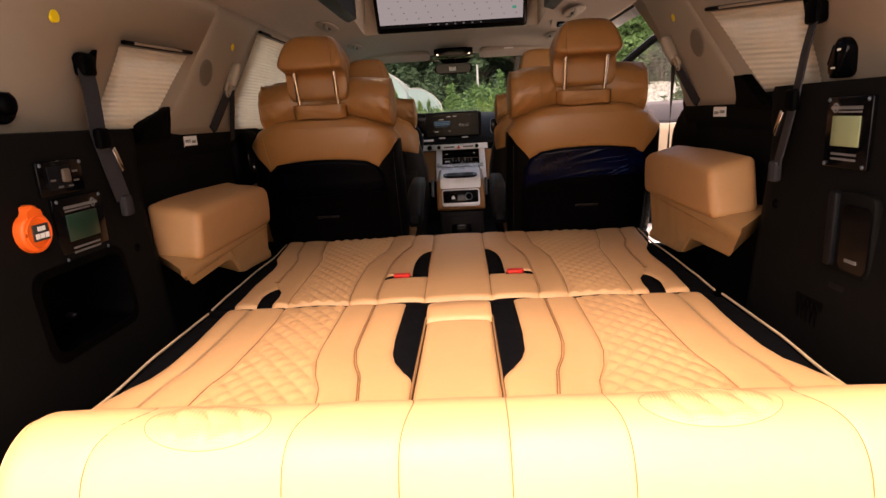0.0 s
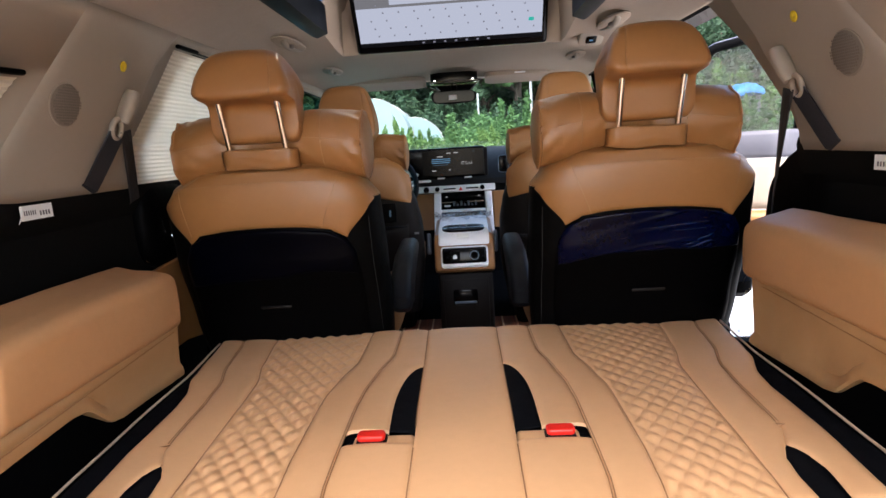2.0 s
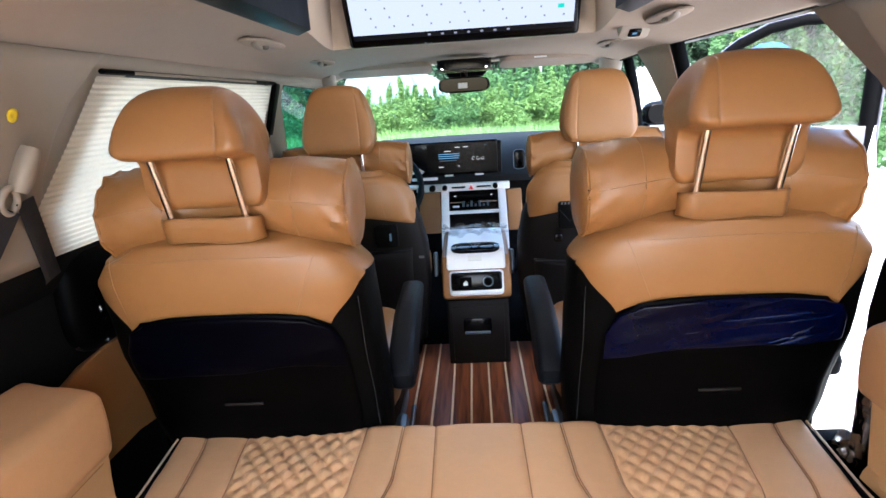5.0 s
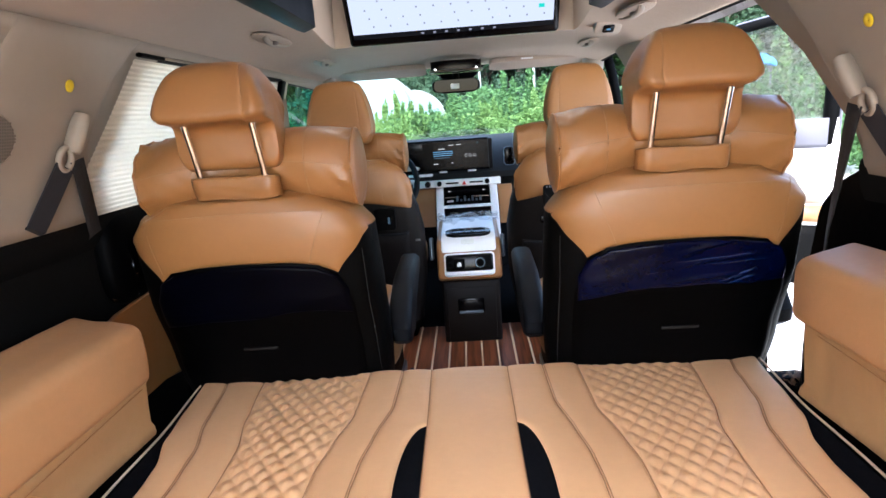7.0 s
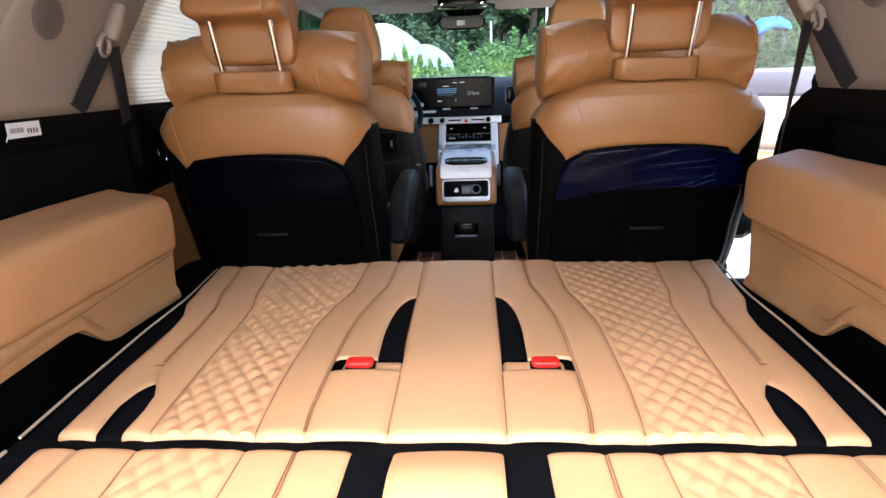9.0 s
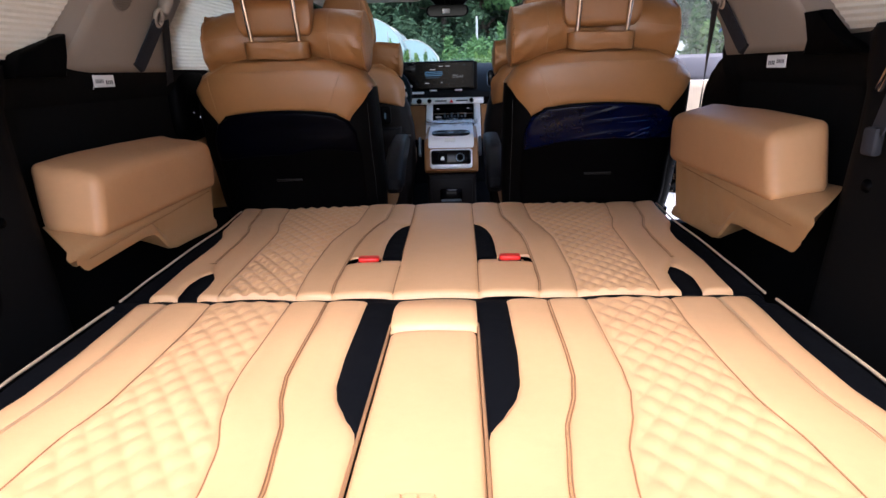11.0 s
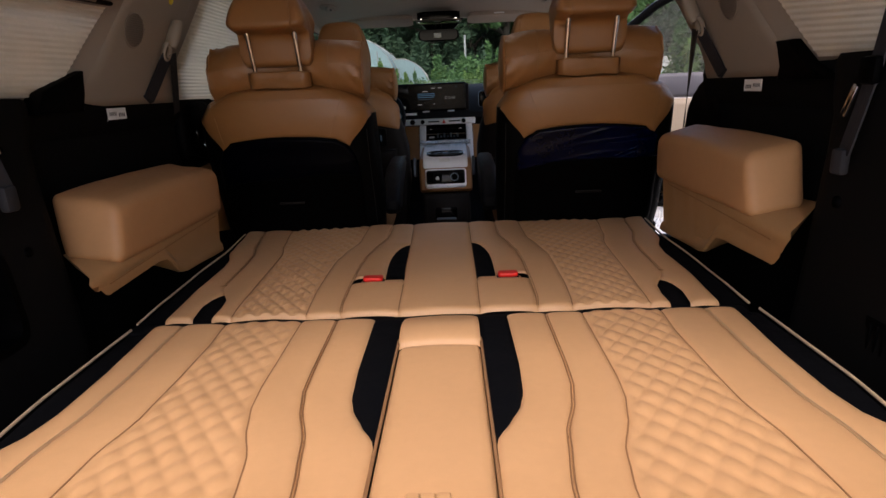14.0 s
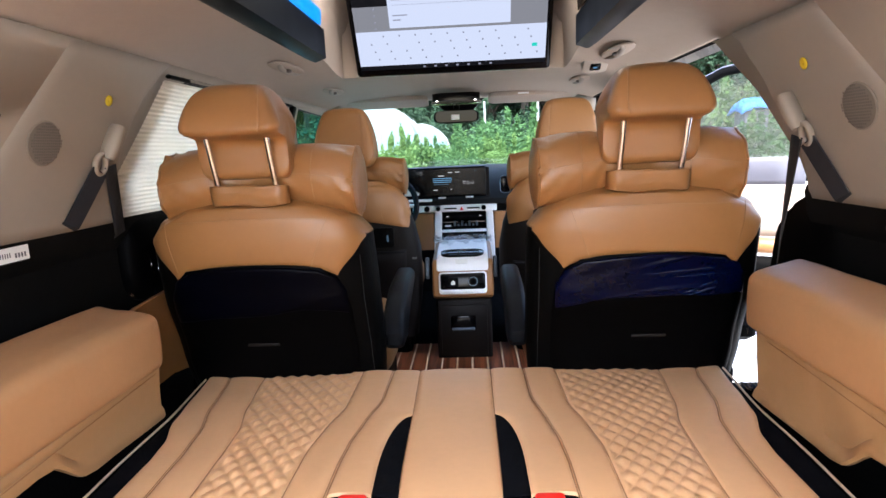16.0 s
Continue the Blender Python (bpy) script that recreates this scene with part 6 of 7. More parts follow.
# ---- belts, panels and small fittings on the side walls ----
grille_mesh = material("grille_mesh", (0.165, 0.135, 0.106), 0.8, grain=1.0, grain_size=300, cells=True)
grille_hole = material("grille_hole", (0.125, 0.10, 0.078), 0.9)
for s in (-1, 1):
    sp = thing("speaker_grille", "round perforated cream speaker grille in the pillar trim", "speaker", "speaker grilles")

    def on_pillar(y, z, lift):
        """A point on the bulging pillar trim at a place (y, z)."""
        v = (z - 1.31) / 0.385
        _, back, front = pillar_edge(v, s)
        return pillar_point(s, (y - back) / (front - back), v, lift)
    cy, cz = 1.915, 1.494
    bm = sheet(lambda a, r: on_pillar(cy + 0.04 * r * math.cos(a), cz + 0.04 * r * math.sin(a), 0.003 + 0.003 * (1 - r * r)), [6.28319 * i / 30 for i in range(30)], [0.02, 0.3, 0.6, 0.85, 1.0], wrap=True)
    part("grille", bm, grille_mesh, sp)
    holes_v, holes_f = [], []
    for a in range(-7, 8):
        for b in range(-7, 8):
            y, z = cy + a * 0.0052, cz + b * 0.0052
            if (a * a + b * b) > 50:
                continue
            q = len(holes_v)
            holes_v += [tuple(on_pillar(y + dy * 0.0017, z + dz * 0.0017, 0.0072)) for dy, dz in ((-1, -1), (1, -1), (1, 1), (-1, 1))]
            holes_f.append((q, q + 1, q + 2, q + 3))
    hm = bpy.data.meshes.new("perforation")
    hm.from_pydata(holes_v, [], holes_f)
    hm.materials.append(grille_hole)
    ho = new("perforation", hm)
    ho.parent = sp
    part("rim", tube([on_pillar(cy + 0.042 * math.cos(a), cz + 0.042 * math.sin(a), 0.002) for a in lin(0, 6.2832, 31)], 0.0011, 6), cream_plastic, sp)
    # belt of the middle row: ring, slider and webbing
    ay, az = 2.072, 1.450
    belt = thing("seat_belt", "dark seat belt running from a cream pillar guide", "seat belt", "seat belts")
    ring = [on_pillar(ay + 0.018 * math.cos(a), az + 0.021 * math.sin(a), 0.013) for a in lin(0, 6.2832, 25)]
    part("guide_ring", tube(ring, 0.0065, 10), cream_plastic, belt, "cream belt guide ring")
    body = [on_pillar(min(ay + 0.018 + 0.026 * k, pillar_edge((az + 0.012 + 0.072 * k - 1.31) / 0.385, s)[2] - 0.014), az + 0.012 + 0.072 * k, 0.014) for k in lin(0, 1, 7)]
    part("slider", tube(body, [0.021, 0.027, 0.029, 0.029, 0.028, 0.027, 0.022], 16, flat=0.62), cream_plastic, belt, "cream height slider")
    part("slider_button", tube([on_pillar(ay + 0.024, az + 0.040, 0.032), on_pillar(ay + 0.027, az + 0.046, 0.032)], 0.004, 8), brown_plastic, belt, "dark slider button")
    run = [on_pillar(ay - 0.004 - 0.058 * k, az - 0.014 - 0.112 * k, 0.016 - 0.010 * k) for k in lin(0, 1, 8)]
    part("webbing", ribbon(run + [run[-1] + Vector((s * 0.05, -0.01, -0.02))], 0.046, (0, 0.92, -0.40)), webbing, belt)
    head = on_pillar(ay + 0.03, az - 0.004, 0.018)
    foot = Vector((-0.815, 2.20, 1.28)) if s < 0 else Vector((0.772, 2.18, 1.195))

    def strap(k, w):
        c = head.lerp(foot, k) if k <= 1 else foot + Vector(((0.10 * s if s < 0 else 0) * (k - 1), 0.03 * (k - 1), (-0.12 if s < 0 else -0.35) * (k - 1)))
        turn = Vector((0, 1, 0.2)).lerp(Vector((0, 1, 0.2)) if s < 0 else Vector((0.44, 0.89, 0)), min(1, k)).normalized()
        return c + turn * w
    thicken(part("webbing", sheet(strap, lin(0, 1, 10) + [1.5, 2.0], lin(-0.021, 0.021, 4)), webbing_brown, belt), 0.0014)
    # rear belt hanging loose
    rb = thing("seat_belt", "grey seat belt hanging from the rear pillar with its tongue", "seat belt", "seat belts")
    x = 0.735
    top = (s * (wall_x(1.47) - 0.025), 1.335 if s < 0 else 1.33, 1.47 if s < 0 else 1.485)
    part("guide", box(top[0], top[1], top[2], 0.03, 0.045, 0.05, 0.01), black_plastic, rb, "black belt guide")
    hook = prism([(top[1] - 0.02, top[2] - 0.015), (top[1] + 0.02, top[2] - 0.015), (top[1] + 0.04, top[2] + 0.035), (top[1] + 0.018, top[2] + 0.015), (top[1] - 0.026, top[2] + 0.015)], top[0] - 0.01, top[0] + 0.01, 0.003, "x")
    part("hook", hook, black_plastic, rb)
    mid = (s * 0.735, 1.30 if s < 0 else 1.335, 1.325)
    part("webbing", ribbon([top, (s * 0.745, top[1] * 0.5 + mid[1] * 0.5, 1.41), mid, (s * 0.728, mid[1] + 0.012, 1.25), (s * 0.722, mid[1] + 0.026, 1.18)], 0.04, (0.2, 1, 0)), webbing, rb)
    part("clasp", box(s * 0.728, mid[1], 1.315, 0.02, 0.04, 0.045, 0.008), black_plastic, rb, "black belt clasp")
    part("tongue", box(s * 0.716, mid[1] + 0.022, 1.268, 0.006, 0.012, 0.055, 0.002, rot=Matrix.Rotation(radians(25), 4, "X")), chrome, rb, "bright belt tongue")
    part("belt_end", box(s * 0.72, mid[1] + 0.03, 1.165, 0.018, 0.03, 0.045, 0.006), webbing, rb, "grey belt buckle")
    # black corner piece under the quarter window
    fin = thing("window_corner_trim", "black upswept trim corner below the quarter window", "trim piece", "corner trims")
    y = 1.63
    part("fin", prism([(y - 0.10, 1.30), (y - 0.07, 1.345), (y + 0.02, 1.375), (y + 0.075, 1.39), (y + 0.06, 1.34), (y + 0.05, 1.30)] if s < 0 else [(y - 0.12, 1.30), (y - 0.02, 1.335), (y + 0.03, 1.385), (y + 0.09, 1.385), (y + 0.05, 1.33), (y + 0.07, 1.30)], s * 0.775, s * 0.835, 0.006, "x"), black_plastic, fin)
    tag = thing("paper_tag", "small white paper tag with printed marks on dark trim", "tag", "paper tags")
    ty = 1.85
    part("paper", box(s * 0.8045, ty, 1.290, 0.002, 0.082, 0.028), paper, tag, smooth=False)
    for k in range(6):
        part("print", box(s * 0.8030, ty - 0.033 + 0.0055 * k, 1.290, 0.001, 0.0018, 0.009), dim_print, tag, smooth=False)
    for k in range(4):
        part("print", box(s * 0.8030, ty + 0.008 + 0.0075 * k, 1.287, 0.001, 0.0032, 0.009), dim_print, tag, smooth=False)
    bm = sheet(lambda a, r: on_pillar((2.088 if s < 0 else 2.045) + 0.0115 * r * math.cos(a), 1.587 + 0.0115 * r * math.sin(a), 0.0035), [6.28319 * i / 16 for i in range(16)], [0.02, 0.6, 1.0], wrap=True)
    thicken(solid("round_sticker", bm, yellow_mat, "round yellow sticker on the pillar trim", "sticker", "round stickers"), 0.0015)

tie = thing("tag_tie", "thin clear tie holding a paper tag", "tie")
part("loop", tube([(-0.803, 1.80, 1.272), (-0.80, 1.808, 1.29), (-0.804, 1.812, 1.305)], 0.0008, 6), paper, tie)


def power_panel(s, y0, y1, z0, z1, lcd, label):
    ob = thing("power_meter", label, "power meter", "power meters")
    x = s * 0.742
    cy, cz = (y0 + y1) / 2, (z0 + z1) / 2
    part("plate", box(x, cy, cz, 0.012, y1 - y0, z1 - z0, 0.004), gloss_black, ob, "glossy black plate")
    w, h = y1 - y0, z1 - z0
    part("display", box(x - s * 0.007, cy, cz + h * 0.02, 0.003, w * 0.62, h * 0.42, 0.001), lcd, ob, "small backlit display")
    part("title_bar", box(x - s * 0.0068, cy + w * 0.02, cz + h * 0.34, 0.002, w * 0.68, h * 0.045), dim_print, ob, "printed title bar", smooth=False)
    part("title_bar", box(x - s * 0.0068, cy - w * 0.06, cz + h * 0.285, 0.002, w * 0.5, h * 0.025), dim_print, ob, "printed line", smooth=False)
    part("emblem", tube([(x - s * 0.0068, cy + w * 0.27 + 0.006 * math.cos(a), cz + h * 0.34 + 0.008 * math.sin(a)) for a in lin(0, 6.2832, 10)], 0.002, 5), dim_print, ob)
    for z in (-0.30, -0.37):
        part("caption_bar", box(x - s * 0.0068, cy, cz + h * z, 0.002, w * 0.55, h * 0.03), dim_print, ob, smooth=False)
    for a in (-1, 1):
        for b in (-1, 1):
            part("screw", blob(x - s * 0.006, cy + a * w * 0.43, cz + b * h * 0.45, 0.003, 0.004, 0.004, 2, 10, 6), steel_blue, ob, "small screw")
    return ob


power_panel(1, 1.106, 1.23, 1.188, 1.318, lcd_green, "black power meter plate with a pale green display")
power_panel(-1, 1.125, 1.272, 1.082, 1.208, lcd_dark, "black power meter plate with a dark green display")
sw = thing("switch_plate", "small black switch plate with a rocker and printed marks", "switch")
part("plate", box(-0.742, 1.168, 1.247, 0.01, 0.125, 0.066, 0.004), gloss_black, sw)
part("window", box(-0.7365, 1.16, 1.247, 0.002, 0.062, 0.044, 0.0008), slate_leather, sw, "grey smoked window")
part("rocker", box(-0.734, 1.175, 1.25, 0.008, 0.022, 0.026, 0.004), taupe, sw, "brown rocker")
for k, z in ((-0.028, 1.243), (0.036, 1.256), (0.036, 1.238), (-0.01, 1.229), (0.018, 1.229)):
    part("caption_bar", box(-0.7355, 1.168 + k, z, 0.0012, 0.014, 0.0035), dim_print, sw, smooth=False)
for a in (-0.055, 0.055):
    part("screw", blob(-0.7365, 1.168 + a, 1.273, 0.003, 0.004, 0.004, 2, 10, 6), steel_blue, sw, "small screw")
cap = thing("orange_cap", "round orange plastic hose cap on the side wall", "cap")
disc = [(1.062 + 0.037 * math.cos(a), 1.158 + 0.036 * math.sin(a)) for a in lin(radians(112), radians(428), 26)] + [(1.072, 1.197), (1.071, 1.206), (1.062, 1.209), (1.053, 1.206), (1.052, 1.197)]
part("disc", prism(disc, -0.748, -0.724, 0.005, "x", seg=3), orange_plastic, cap)
part("rim", tube([(-0.7235, 1.062 + 0.029 * math.cos(a), 1.158 + 0.028 * math.sin(a)) for a in lin(0, 6.2832, 28)], 0.0022, 6), orange_plastic, cap)
part("label_plate", box(-0.7225, 1.066, 1.158, 0.003, 0.038, 0.030, 0.001), ink, cap, "black printed plate")
for z, w, h in ((1.165, 0.018, 0.008), (1.152, 0.032, 0.009)):
    for k in range(3):
        part("caption_bar", box(-0.7205, 1.066 + (k - 1) * w * 0.36, z, 0.001, w * 0.29, h), paper, cap, smooth=False)
nook = thing("cubby", "deep open black storage cubby in the side wall", "storage")
hole = rounded(0.25, 0.145, 0.03, 5, 1.165, 0.9975)
bm = bmesh.new()
rim_out = [(1.165 + (y - 1.165) * 1.13, 0.9975 + (z - 0.9975) * 1.22) for y, z in hole]
rings = [[bm.verts.new((-(lower_x(y, z) - lift), y, z)) for y, z in loop] for loop, lift in ((rim_out, 0.0012), (hole, 0.003), (hole, -0.004))]
back = [(1.17 + (y - 1.165) * 0.9, 1.0 + (z - 0.9975) * 0.88) for y, z in hole]
rings.append([bm.verts.new((-0.825, y, z)) for y, z in back])
for ra, rb in zip(rings, rings[1:]):
    for k in range(len(ra)):
        bm.faces.new((ra[k], ra[(k + 1) % len(ra)], rb[(k + 1) % len(ra)], rb[k]))
bm.faces.new(rings[-1])
part("liner", bm, black_plastic, nook, "moulded black cubby liner")
part("hook", blob(-0.78, 1.17, 0.965, 0.012, 0.006, 0.006, 2.2, 12, 8), slate_leather, nook, "small grey hook")
grip = thing("side_pocket", "recessed dark plastic side pocket with a pale upright edge", "storage")
part("frame", prism(rounded(0.11, 0.15, 0.02, 4, 1.11, 1.075), 0.725, 0.74, 0.004, "x"), trim_plastic, grip)
part("opening", prism(rounded(0.075, 0.12, 0.016, 4, 1.095, 1.07), 0.722, 0.726, 0.0, "x"), gloss_black, grip, "glossy black recess")
part("edge", prism(rounded(0.022, 0.14, 0.008, 3, 1.155, 1.08), 0.715, 0.73, 0.003, "x"), slate_leather, grip, "grey upright edge")
part("caption_bar", box(0.7205, 1.095, 1.03, 0.002, 0.03, 0.006), dim_print, grip, smooth=False)
part("catch", box(0.73, 1.13, 0.965, 0.012, 0.05, 0.03, 0.004), slate_leather, grip, "small grey catch")
for s, y, z in ((-1, 1.36, 1.06), (1, 1.38, 1.09)):
    solid("cargo_hook", blob(s * 0.74, y, z, 0.012, 0.014, 0.012, 2.2, 14, 8), black_plastic, "small round black cargo hook on the side trim", "hook", "cargo hooks")
puck = thing("tailgate_button", "oval black tailgate button on the pillar trim", "button")
oval_pts = [(1.275 + 0.93 * a - 0.37 * b, 1.39 + 0.37 * a + 0.93 * b) for a, b in rounded(0.044, 0.078, 0.021, 6)]
part("puck", prism(oval_pts, 0.772, 0.81, 0.006, "x"), gloss_black, puck)
part("mark", box(0.7715, 1.268, 1.405, 0.001, 0.01, 0.004), paper, puck, smooth=False)
part("mark", box(0.7715, 1.282, 1.372, 0.001, 0.012, 0.003), paper, puck, smooth=False)
bm = prism([(1.25 + 0.012 * math.cos(a), 1.554 + 0.012 * math.sin(a)) for a in lin(0, 5.9, 16)], -(wall_x(1.554) - 0.006), -(wall_x(1.554) - 0.015), 0, "x")
solid("round_sticker", bm, yellow_mat, "round yellow sticker on the rear pillar", "sticker", "round stickers")
coat = thing("coat_hook", "round black coat hook on the rear pillar", "hook")
part("base", prism([(1.13 + 0.036 * math.cos(a), 1.386 + 0.036 * math.sin(a)) for a in lin(0, 6.0, 24)], -0.83, -0.792, 0.006, "x", seg=3), gloss_black, coat, "round black base")
part("knob", blob(-0.788, 1.13, 1.386, 0.016, 0.022, 0.022, 2.3, 18, 10), black_plastic, coat, "round knob")
vent = thing("side_vent", "slotted black vent low in the side trim", "vent")
part("plate", box(0.722, 1.20, 0.90, 0.006, 0.09, 0.06, 0.002), black_plastic, vent)
for k in range(5):
    part("slat", box(0.7175, 1.17 + k * 0.015, 0.90, 0.004, 0.005, 0.045, 0.001), black_plastic, vent)
# clear wrap left on the cabin edges
wr = sheet(lambda u, v: (0.70 + 0.012 * noise.noise((u * 4, v * 6, 0.3)) + 0.02 * v, 2.15 + 0.04 * u + 0.012 * noise.noise((u * 7, v * 9, 4)), 0.86 + 0.17 * v), lin(-1, 1, 12), lin(0, 1, 20))
solid("plastic_wrap", wr, clear_plastic, "loose clear plastic wrap at the end of the cushion", "wrap")


wr = sheet(lambda u, v: (-0.80 + 0.03 * u + 0.012 * v + 0.008 * noise.noise((u * 5, v * 7, 2.3)), 2.285 + 0.05 * u + 0.012 * noise.noise((u * 6, v * 8, 7)), 1.105 + 0.135 * v), lin(-1, 1, 12), lin(0, 1, 20))
solid("plastic_wrap", wr, clear_plastic, "loose clear plastic wrap hanging beside a captain seat", "wrap")


# ---- open front passenger door ----
door = thing("front_door", "open front passenger door with cream panel and tinted window", "car door")
hinge, ang = Vector((0.88, 4.38, 0)), radians(60)


def door_pt(along, z, out=0.0):
    """A point of the open door: metres back from the hinge, height, and outwards from its inner face."""
    k = max(0, z - 1.1) * 0.12
    d = Vector((math.sin(ang), -math.cos(ang), 0))
    nrm = Vector((math.cos(ang), math.sin(ang), 0))
    p = hinge + d * along + nrm * (out - k)
    return Vector((p.x, p.y, z))


bm = bmesh.new()
loop = [(0.02, 0.42), (0.0, 1.32), (1.08, 1.34), (1.12, 0.9), (1.06, 0.42)]
a = [bm.verts.new(door_pt(*p)) for p in loop]
b = [bm.verts.new(door_pt(p[0], p[1], 0.11)) for p in loop]
bm.faces.new(a), bm.faces.new(b[::-1])
for i in range(5):
    bm.faces.new((a[i], b[i], b[(i + 1) % 5], a[(i + 1) % 5]))
part("skin", bm, car_paint, door, "pale painted door")
for z0, z1, m, nm, lb in ((1.20, 1.34, sill_grey, "sill_pad", "pale grey sill pad"), (0.92, 1.19, cream_plastic, "door_panel", "cream door panel"), (0.83, 0.91, leather_seat, "armrest", "tan door armrest"), (0.50, 0.81, dark_leather, "door_pocket", "dark door pocket")):
    bm = sheet(lambda u, v: door_pt(0.06 + u * 0.98, z0 + (z1 - z0) * v, -0.012 - 0.02 * math.sin(math.pi * v) * (1.6 if nm == "armrest" else 0.6)), lin(0, 1, 8), lin(0, 1, 7))
    thicken(part(nm, bm, m, door, lb), 0.01, 0)
frame_pts = [(0.0, 1.33), (0.20, 1.50), (0.40, 1.65), (0.52, 1.735), (0.64, 1.79), (0.78, 1.812), (0.98, 1.80), (1.05, 1.74), (1.075, 1.55), (1.06, 1.33)]
part("window_frame", tube([door_pt(x, z, 0.03) for x, z in frame_pts], 0.024, 10), rubber, door, "black window frame")
part("window_trim", tube([door_pt(x, z + 0.012, 0.06) for x, z in frame_pts], 0.022, 10), sill_grey, door, "pale grey outer window trim")
part("edge_trim", tube([door_pt(1.045 + 0.012 * max(0, z - 1.2), z, 0.02) for z in lin(0.45, 1.66, 12)], 0.034, 10), rubber, door, "black rear edge of the door")
# grey strip added as the highlight running down the black edge
part("edge_highlight", tube([door_pt(1.083 + 0.012 * max(0, z - 1.2), z, 0.0) for z in lin(0.45, 1.66, 12)], 0.006, 8), sill_grey, door, "pale strip drawing the highlight along the edge")
wing = part("wing_mirror", blob(0.985, 4.235, 1.432, 0.085, 0.05, 0.062, 2.6, 28, 14), gloss_black, door, "black wing mirror housing")
part("mirror_glass", prism([(0.98 + a, 1.432 + b) for a, b in rounded(0.125, 0.088, 0.035, 5)], 4.178, 4.182, 0, "y"), mirror_dark, wing, "mirror glass")
part("mirror_arm", tube([(0.93, 4.30, 1.37), (0.96, 4.26, 1.40)], 0.022, 8), gloss_black, wing)
bm = bmesh.new()
bm.faces.new([bm.verts.new(door_pt(x, z, 0.03)) for x, z in frame_pts])
p = part("pane", bm, dusty_glass, door, "dusty tinted door glass")
p.visible_shadow = False


# ---- outside ----
gb = sheet(lambda x, y: (x, y, 0.0), [-400, -60, -12, -3, 3, 12, 60, 400], [-60, -6, 0, 6, 9.5, 14, 40, 400])
solid("ground", gb, concrete, "pale sunlit concrete yard reaching the verge", "ground", kind="structure")


def verge_right(v):
    return 5.0 + 0.26 * max(0, v - 20)


verge = sheet(lambda u, v: (-60 + (60 + verge_right(v)) * u, v, 0.012 + 0.1 * min(1, max(0, (v - 14) / 6)) + 0.05 * noise.noise((u * 18, v * 0.3, 0))), lin(0, 1, 50), lin(14, 62, 36))
solid("grass_verge", verge, grass_mat, "bright green grass verge", "grass", kind="structure")
drive = sheet(lambda u, v: (verge_right(v) + 0.3 + 26 * u, v, 0.02 + 3.0 * min(1, max(0, (v - 18) / 26)) ** 1.2 + 0.04 * noise.noise((u * 9, v * 0.4, 2))), lin(0, 1, 30), lin(16, 46, 24))
solid("road", drive, concrete, "pale concrete drive rising towards the woods", "road", kind="structure")
rnd = random.Random(21)
gv, gf = [], []
for i in range(9000):
    y = 15 + 16 * rnd.random() ** 1.3
    x = rnd.uniform(-13, min(verge_right(y), 11))
    h, a, w = rnd.uniform(0.12, 0.42), rnd.uniform(0, 6.28), rnd.uniform(0.015, 0.04)
    lx, ly = rnd.gauss(0, 0.12), rnd.gauss(0, 0.12)
    q = len(gv)
    gv += [(x - w * math.cos(a), y - w * math.sin(a), 0.05), (x + w * math.cos(a), y + w * math.sin(a), 0.05), (x + lx, y + ly, 0.08 + h)]
    gf.append((q, q + 1, q + 2))
gm = bpy.data.meshes.new("grass_tufts")
gm.from_pydata(gv, [], gf)
gm.materials.append(leaf_light)
tagged(new("grass_tufts", gm), "tall uneven grass blades on the verge", "grass", kind="stuff")


def leaf_mesh(name, n, shape, size, mat, seed, lift=0.0):
    """Many small leaves spread through clumps inside a shape function."""
    rnd = random.Random(seed)
    verts, faces = [], []
    for i in range(n):
        p, outward = shape(rnd)
        a = Vector((rnd.gauss(0, 1), rnd.gauss(0, 1), rnd.gauss(0, 0.6) + lift)).normalized()
        b = a.cross(outward + Vector((rnd.gauss(0, 0.5), rnd.gauss(0, 0.5), rnd.gauss(0, 0.5)))).normalized()
        k = size * rnd.uniform(0.6, 1.4)
        q = len(verts)
        verts += [p - a * k, p + b * k * 0.45, p + a * k, p - b * k * 0.45]
        faces.append((q, q + 1, q + 2, q + 3))
    me = bpy.data.meshes.new(name)
    me.from_pydata([tuple(v) for v in verts], [], faces)
    me.materials.append(mat)
    return me


def clump_shape(clumps):
    def f(rnd):
        c, r = clumps[rnd.randrange(len(clumps))]
        d = Vector((rnd.gauss(0, 1), rnd.gauss(0, 1), rnd.gauss(0, 1))).normalized()
        return c + Vector((d.x * r.x, d.y * r.y, d.z * r.z)) * rnd.uniform(0.55, 1.05), d
    return f


def bush_meshes(mat, seed, size=0.06, n=2600):
    rnd = random.Random(seed)
    clumps = [(Vector((rnd.uniform(-0.8, 0.8), rnd.uniform(-0.4, 0.4), rnd.uniform(0.25, 1.15))), Vector((0.33, 0.3, 0.28)) * rnd.uniform(0.7, 1.3)) for _ in range(16)]
    clumps += [(Vector((rnd.uniform(-0.7, 0.7), rnd.uniform(-0.3, 0.3), rnd.uniform(1.1, 1.6))), Vector((0.06, 0.06, 0.3))) for _ in range(7)]
    return leaf_mesh("bush", n, clump_shape(clumps), size, mat, seed, 0.4)


